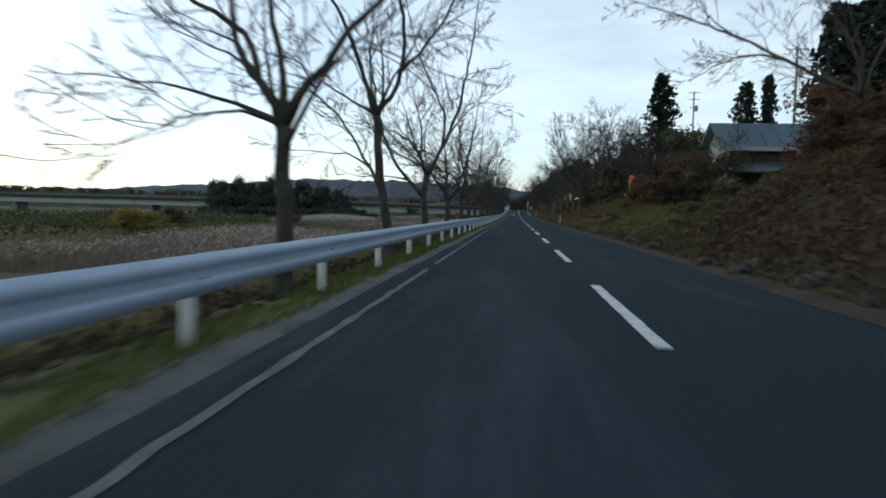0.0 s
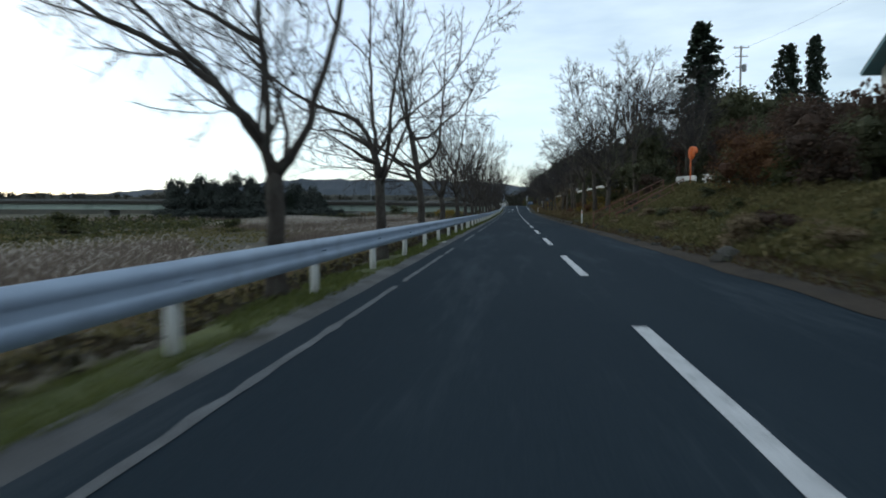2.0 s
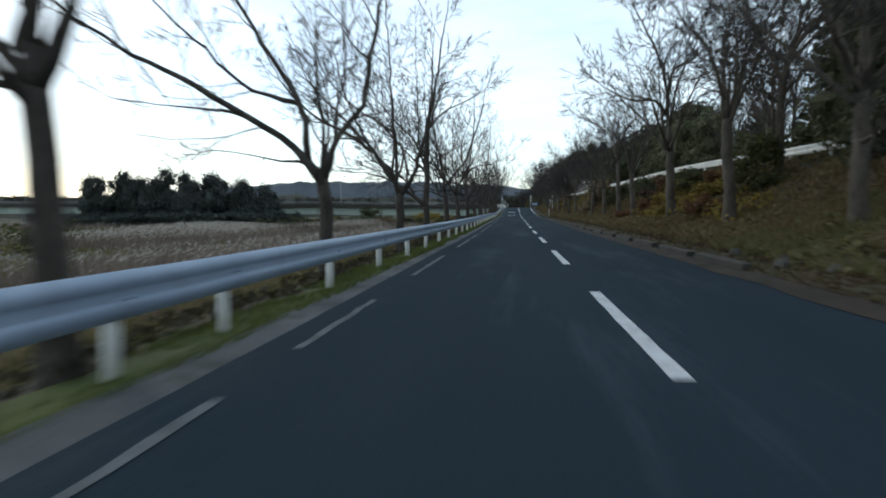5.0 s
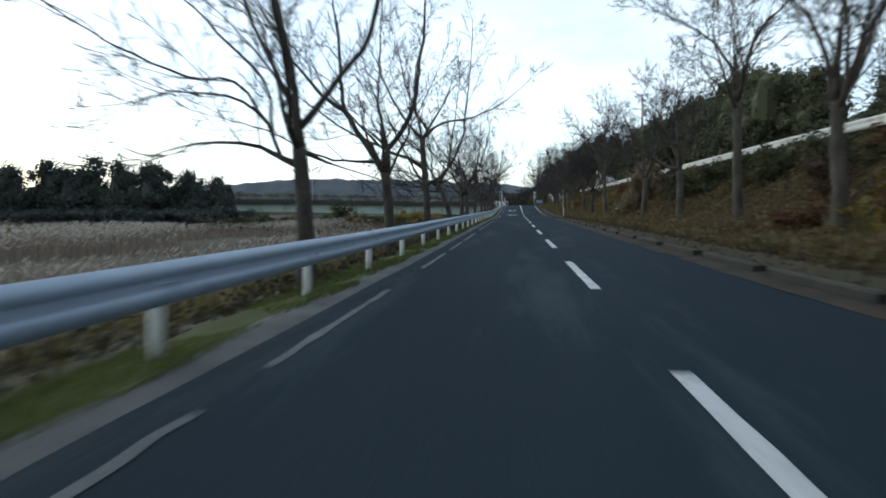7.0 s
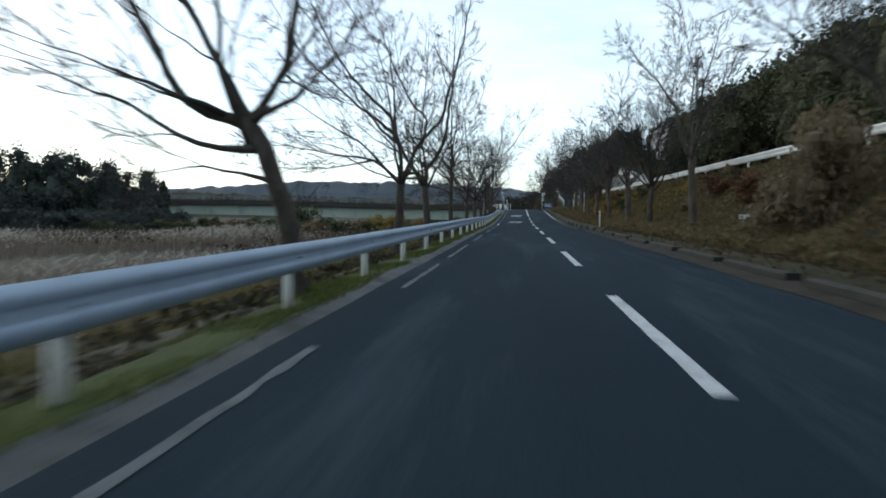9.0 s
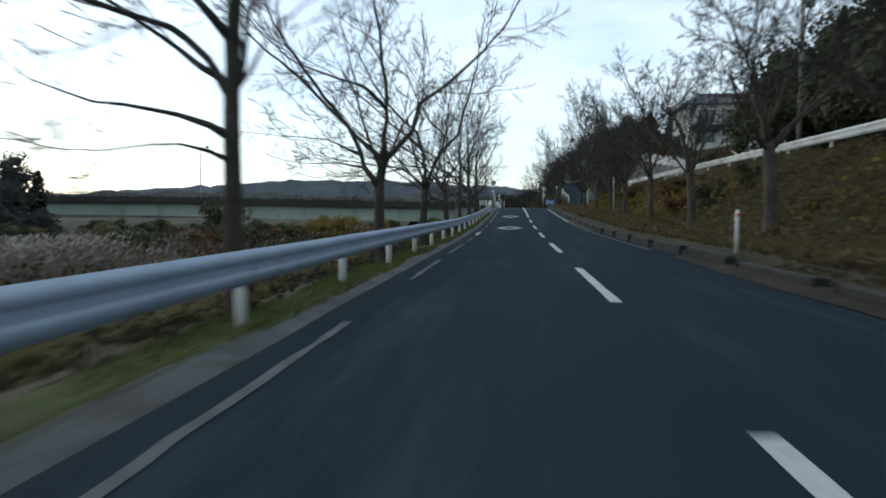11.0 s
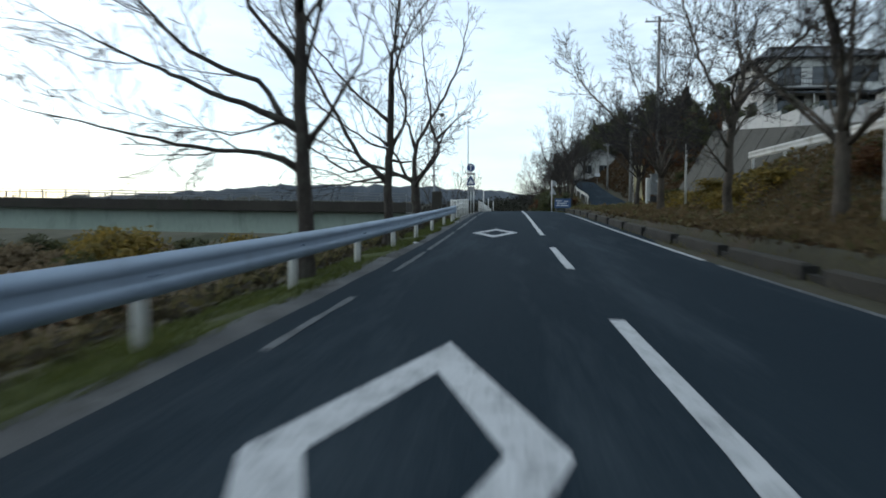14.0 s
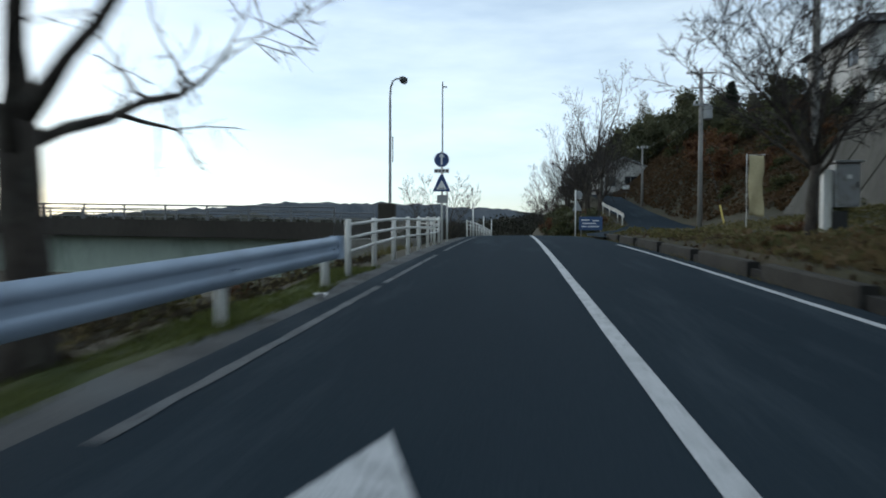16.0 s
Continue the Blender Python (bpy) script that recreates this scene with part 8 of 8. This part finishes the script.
# steps down the bank with red handrails
steps = empty("bank_steps", "earth-worn concrete steps climbing the bank", "steps")
S0, S1 = Vector((3.8, 61.9, -0.02)), Vector((9.4, 70.5, 2.15))
sd = (S1 - S0)
ang = math.degrees(math.atan2(sd.y, sd.x))
for k in range(14):
    q = S0 + sd * ((k + 0.5) / 14)
    part("step", Acc().box(q.x, q.y, q.z - 0.08, sd.length / 14 * 1.15, 1.15, 0.22, ang, ch=0.015), M["kerb_concrete"], steps)
side_v = Vector((-sd.y, sd.x, 0)).normalized()
for s in (-0.68, 0.68):
    hr = empty("handrail", "faded red pipe handrail of the bank steps", "handrail", group="handrails of the steps")
    foot, top_ = S0 + side_v * s, S1 + side_v * s
    part("top_rail", Acc().tube([foot + Vector((0, 0, 0.85)), top_ + Vector((0, 0, 0.85))], 0.028, 8), M["red_rail"], hr, smooth=True)
    part("foot_rail", Acc().tube([foot + Vector((0, 0, 0.14)), top_ + Vector((0, 0, 0.14))], 0.022, 8), M["red_rail"], hr, smooth=True)
    part("mid_rail", Acc().tube([foot + Vector((0, 0, 0.45)), top_ + Vector((0, 0, 0.45))], 0.022, 8), M["red_rail"], hr, smooth=True)
    for k in range(6):
        q = foot.lerp(top_, k / 5)
        part("upright", Acc().tube([q + Vector((0, 0, -0.2)), q + Vector((0, 0, 0.86))], 0.026, 8), M["red_rail"], hr, smooth=True)

# ---------------------------------------------------------------- signs and lamps at the crest
sg = empty("road_sign", "blue round and triangular road signs on white poles", "road sign", at=(-3.82, 222.9, 1.52))
part("pole", Acc().tube([(0, 0, -0.3), (0, 0, 3.6)], 0.038, 12), M["white_post"], sg, smooth=True)
part("pole", Acc().tube([(0.2, 0.15, -0.3), (0.2, 0.15, 2.3)], 0.038, 12), M["white_post"], sg, smooth=True)
rd = part("round_sign", Acc().tube([(0.0, -0.05, 3.25), (0.0, -0.07, 3.25)], 0.30, 32), M["white_sign"], sg)
part("face", Acc().tube([(0.0, -0.071, 3.25), (0.0, -0.078, 3.25)], 0.275, 32), M["blue_sign"], rd)
part("arrow", Acc().box(0, -0.081, 3.22, 0.07, 0.006, 0.34).add([(-0.12, -0.083, 3.36), (0.12, -0.083, 3.36), (0, -0.083, 3.50)], [(0, 1, 2)]), M["white_sign"], rd)
pl = part("plate", Acc().box(0, -0.06, 2.81, 0.60, 0.02, 0.17), M["white_sign"], sg)
for k in range(4):
    part("mark", Acc().box(-0.21 + 0.14 * k, -0.073, 2.81, 0.09, 0.006, 0.09), M["black"], pl)
tri = [(-0.34, 2.0), (0.34, 2.0), (0.30, 2.12), (0.06, 2.66), (-0.06, 2.66), (-0.30, 2.12)]
a = Acc().add([(x, -0.05, z) for x, z in tri] + [(x, -0.07, z) for x, z in tri], [tuple(range(5, -1, -1)), tuple(range(6, 12))] + [(i, (i + 1) % 6, 6 + (i + 1) % 6, 6 + i) for i in range(6)])
ts = part("pentagon_sign", a, M["blue_sign"], sg)
part("white_field", Acc().add([(-0.2, -0.074, 2.08), (0.2, -0.074, 2.08), (0, -0.074, 2.46)], [(0, 1, 2)]), M["white_sign"], ts)
part("stripes", Acc().box(-0.08, -0.077, 2.12, 0.04, 0.004, 0.07).box(0.0, -0.077, 2.12, 0.04, 0.004, 0.07).box(0.08, -0.077, 2.12, 0.04, 0.004, 0.07), M["black"], ts)
part("small_plate", Acc().box(0.03, -0.06, 1.7, 0.42, 0.02, 0.32), M["grey_steel"], sg, "grey back of a small plate")

mast = empty("thin_mast", "thin tall grey mast beside the road signs", "mast", at=(-4.3, 227.5, 1.6))
part("pole", Acc().tube([(0, 0, -0.3), (0, 0, 7.3)], [0.05, 0.03], 10), M["grey_steel"], mast)
part("tip", Acc().box(0.1, 0, 7.05, 0.22, 0.05, 0.06), M["grey_steel"], mast)


def street_lamp(x, y, z, h, reach, label):
    l_ = empty("street_lamp", label, "street lamp", at=(x, y, z), group="street lamps")
    bend = [(0, 0, h - 0.9), (0.03, 0, h - 0.45), (0.14, 0, h - 0.12), (0.32, 0, h), (reach, 0, h - 0.02)]
    part("pole", Acc().tube([(0, 0, -0.4), (0, 0, 1.0), (0, 0, h - 1.2)] + bend, [0.085, 0.08, 0.06] + [0.05, 0.048, 0.045, 0.042, 0.04], 12), M["grey_steel"], l_, smooth=True)
    hd_ = part("lamp_head", Acc().tube([(reach - 0.05, 0, h + 0.05), (reach + 0.05, 0, h - 0.02), (reach + 0.20, 0, h - 0.12), (reach + 0.24, 0, h - 0.22)], [0.06, 0.17, 0.20, 0.12], 16), M["dark_steel"], l_, smooth=True)
    part("lens", Acc().tube([(reach + 0.2, 0, h - 0.2), (reach + 0.22, 0, h - 0.27)], [0.13, 0.09], 14), M["white_sign"], hd_)
    return l_


sl = street_lamp(-7.35, 230.6, 1.9, 7.9, 0.55, "grey street lamp with a curved arm at the bridge end")
part("side_plate", Acc().box(0.14, 0, 4.3, 0.05, 0.02, 1.3), M["grey_steel"], sl, "narrow sign seen edge on")
street_lamp(-44.0, BR_Y - 0.4, 2.5, 7.4, 0.9, "street lamp on the bridge")
street_lamp(-100.0, BR_Y + 7.8, 3.1, 7.4, 0.9, "street lamp on the bridge")

cr = empty("road_sign", "white pole with crossing signs seen from behind", "road sign", at=(3.35, 245.5, 1.70))
part("pole", Acc().tube([(0, 0, -0.3), (0, 0, 3.35)], 0.045, 12), M["white_post"], cr, smooth=True)
part("round_sign", Acc().tube([(0.2, 0.05, 3.0), (0.2, 0.07, 3.0)], 0.30, 24), M["grey_steel"], cr)
part("pentagon_sign", Acc().add([(x + 0.12, 0.05, z - 0.15) for x, z in tri] + [(x + 0.12, 0.07, z - 0.15) for x, z in tri], [tuple(range(5, -1, -1)), tuple(range(6, 12))] + [(i, (i + 1) % 6, 6 + (i + 1) % 6, 6 + i) for i in range(6)]), M["grey_steel"], cr)
bb = empty("direction_board", "blue information board on two posts", "road sign", at=(4.6, 247.0, 1.72))
brd = part("board", Acc().box(0, 0, 0.95, 1.7, 0.05, 1.0), M["pale_blue"], bb)
for k, (x, z, w) in enumerate(((-0.4, 1.2, 0.6), (0.35, 1.15, 0.5), (-0.1, 0.95, 1.0), (0.2, 0.72, 0.8), (-0.5, 0.72, 0.35))):
    part("bar", Acc().box(x, -0.03, z, w, 0.006, 0.08), M["white_sign"], brd)
for s in (-0.7, 0.7):
    part("post", Acc().tube([(s, 0.05, -0.3), (s, 0.05, 1.5)], 0.03, 8), M["grey_steel"], bb)
for x, y, h in ((-3.4, 236, 1.9), (-3.3, 247, 1.5), (-2.9, 252, 1.4)):
    p = empty("marker_post", "white post beside the crest of the road", "marker post", at=(x, y, float(road_z(y)) - 0.05), group="posts at the crest")
    part("post", Acc().tube([(0, 0, -0.2), (0, 0, h)], 0.045, 10), M["white_post"], p, smooth=True)
    part("cap", Acc().tube([(0, 0, h - 0.02), (0, 0, h + 0.05)], [0.06, 0.03], 10), M["grey_steel"], p)

# scraps of litter on the shoulder
lt = random.Random(3)
for x, y, s in ((-3.5, 191.8, 0.07), (-3.55, 47.0, 0.06), (-3.45, 205.0, 0.08)):
    a = Acc()
    for j in range(4):
        for i in range(4):
            a.v.append((x + s * (i - 1.5) * 0.6 + lt.uniform(-0.02, 0.02), y + s * (j - 1.5) * 0.6 + lt.uniform(-0.02, 0.02), float(road_z(y)) + 0.03 + lt.uniform(0, 0.05)))
    a.f = [(j * 4 + i, j * 4 + i + 1, j * 4 + i + 5, j * 4 + i + 4) for j in range(3) for i in range(3)]
    o = tagged(part("litter", a, M["litter"]), "crumpled white scrap of litter on the shoulder", "litter", "litter on the shoulder")
    o.modifiers.new("thickness", "SOLIDIFY").thickness = 0.002

# dark stones at the foot of the bank
stone_meshes = []
for k in range(5):
    a = Acc()
    lump(a, (0, 0, 0), (0.5, 0.42, 0.34), 40 + k * 1.7, 6, 9)
    stone_meshes.append(a.mesh("stone", M["stone"]))
sr = random.Random(21)
for k in range(64):
    y = sr.uniform(2, 76)
    x = 3.15 + sr.uniform(-0.12, 0.5)
    s = sr.uniform(0.15, 0.6) * (1.1 if y < 40 else 0.75)
    st = new("stone", stone_meshes[k % 5])
    st.matrix_world = pose(x, y, max(float(ground_z(x, y)), float(road_z(y))) + 0.06 * s, sr.uniform(-15, 15), sr.uniform(-15, 15), sr.uniform(0, 360)) @ Matrix.Diagonal((s, s, s, 1))
    tagged(st, "dark weathered stone at the foot of the bank", "stone", "stones along the bank")
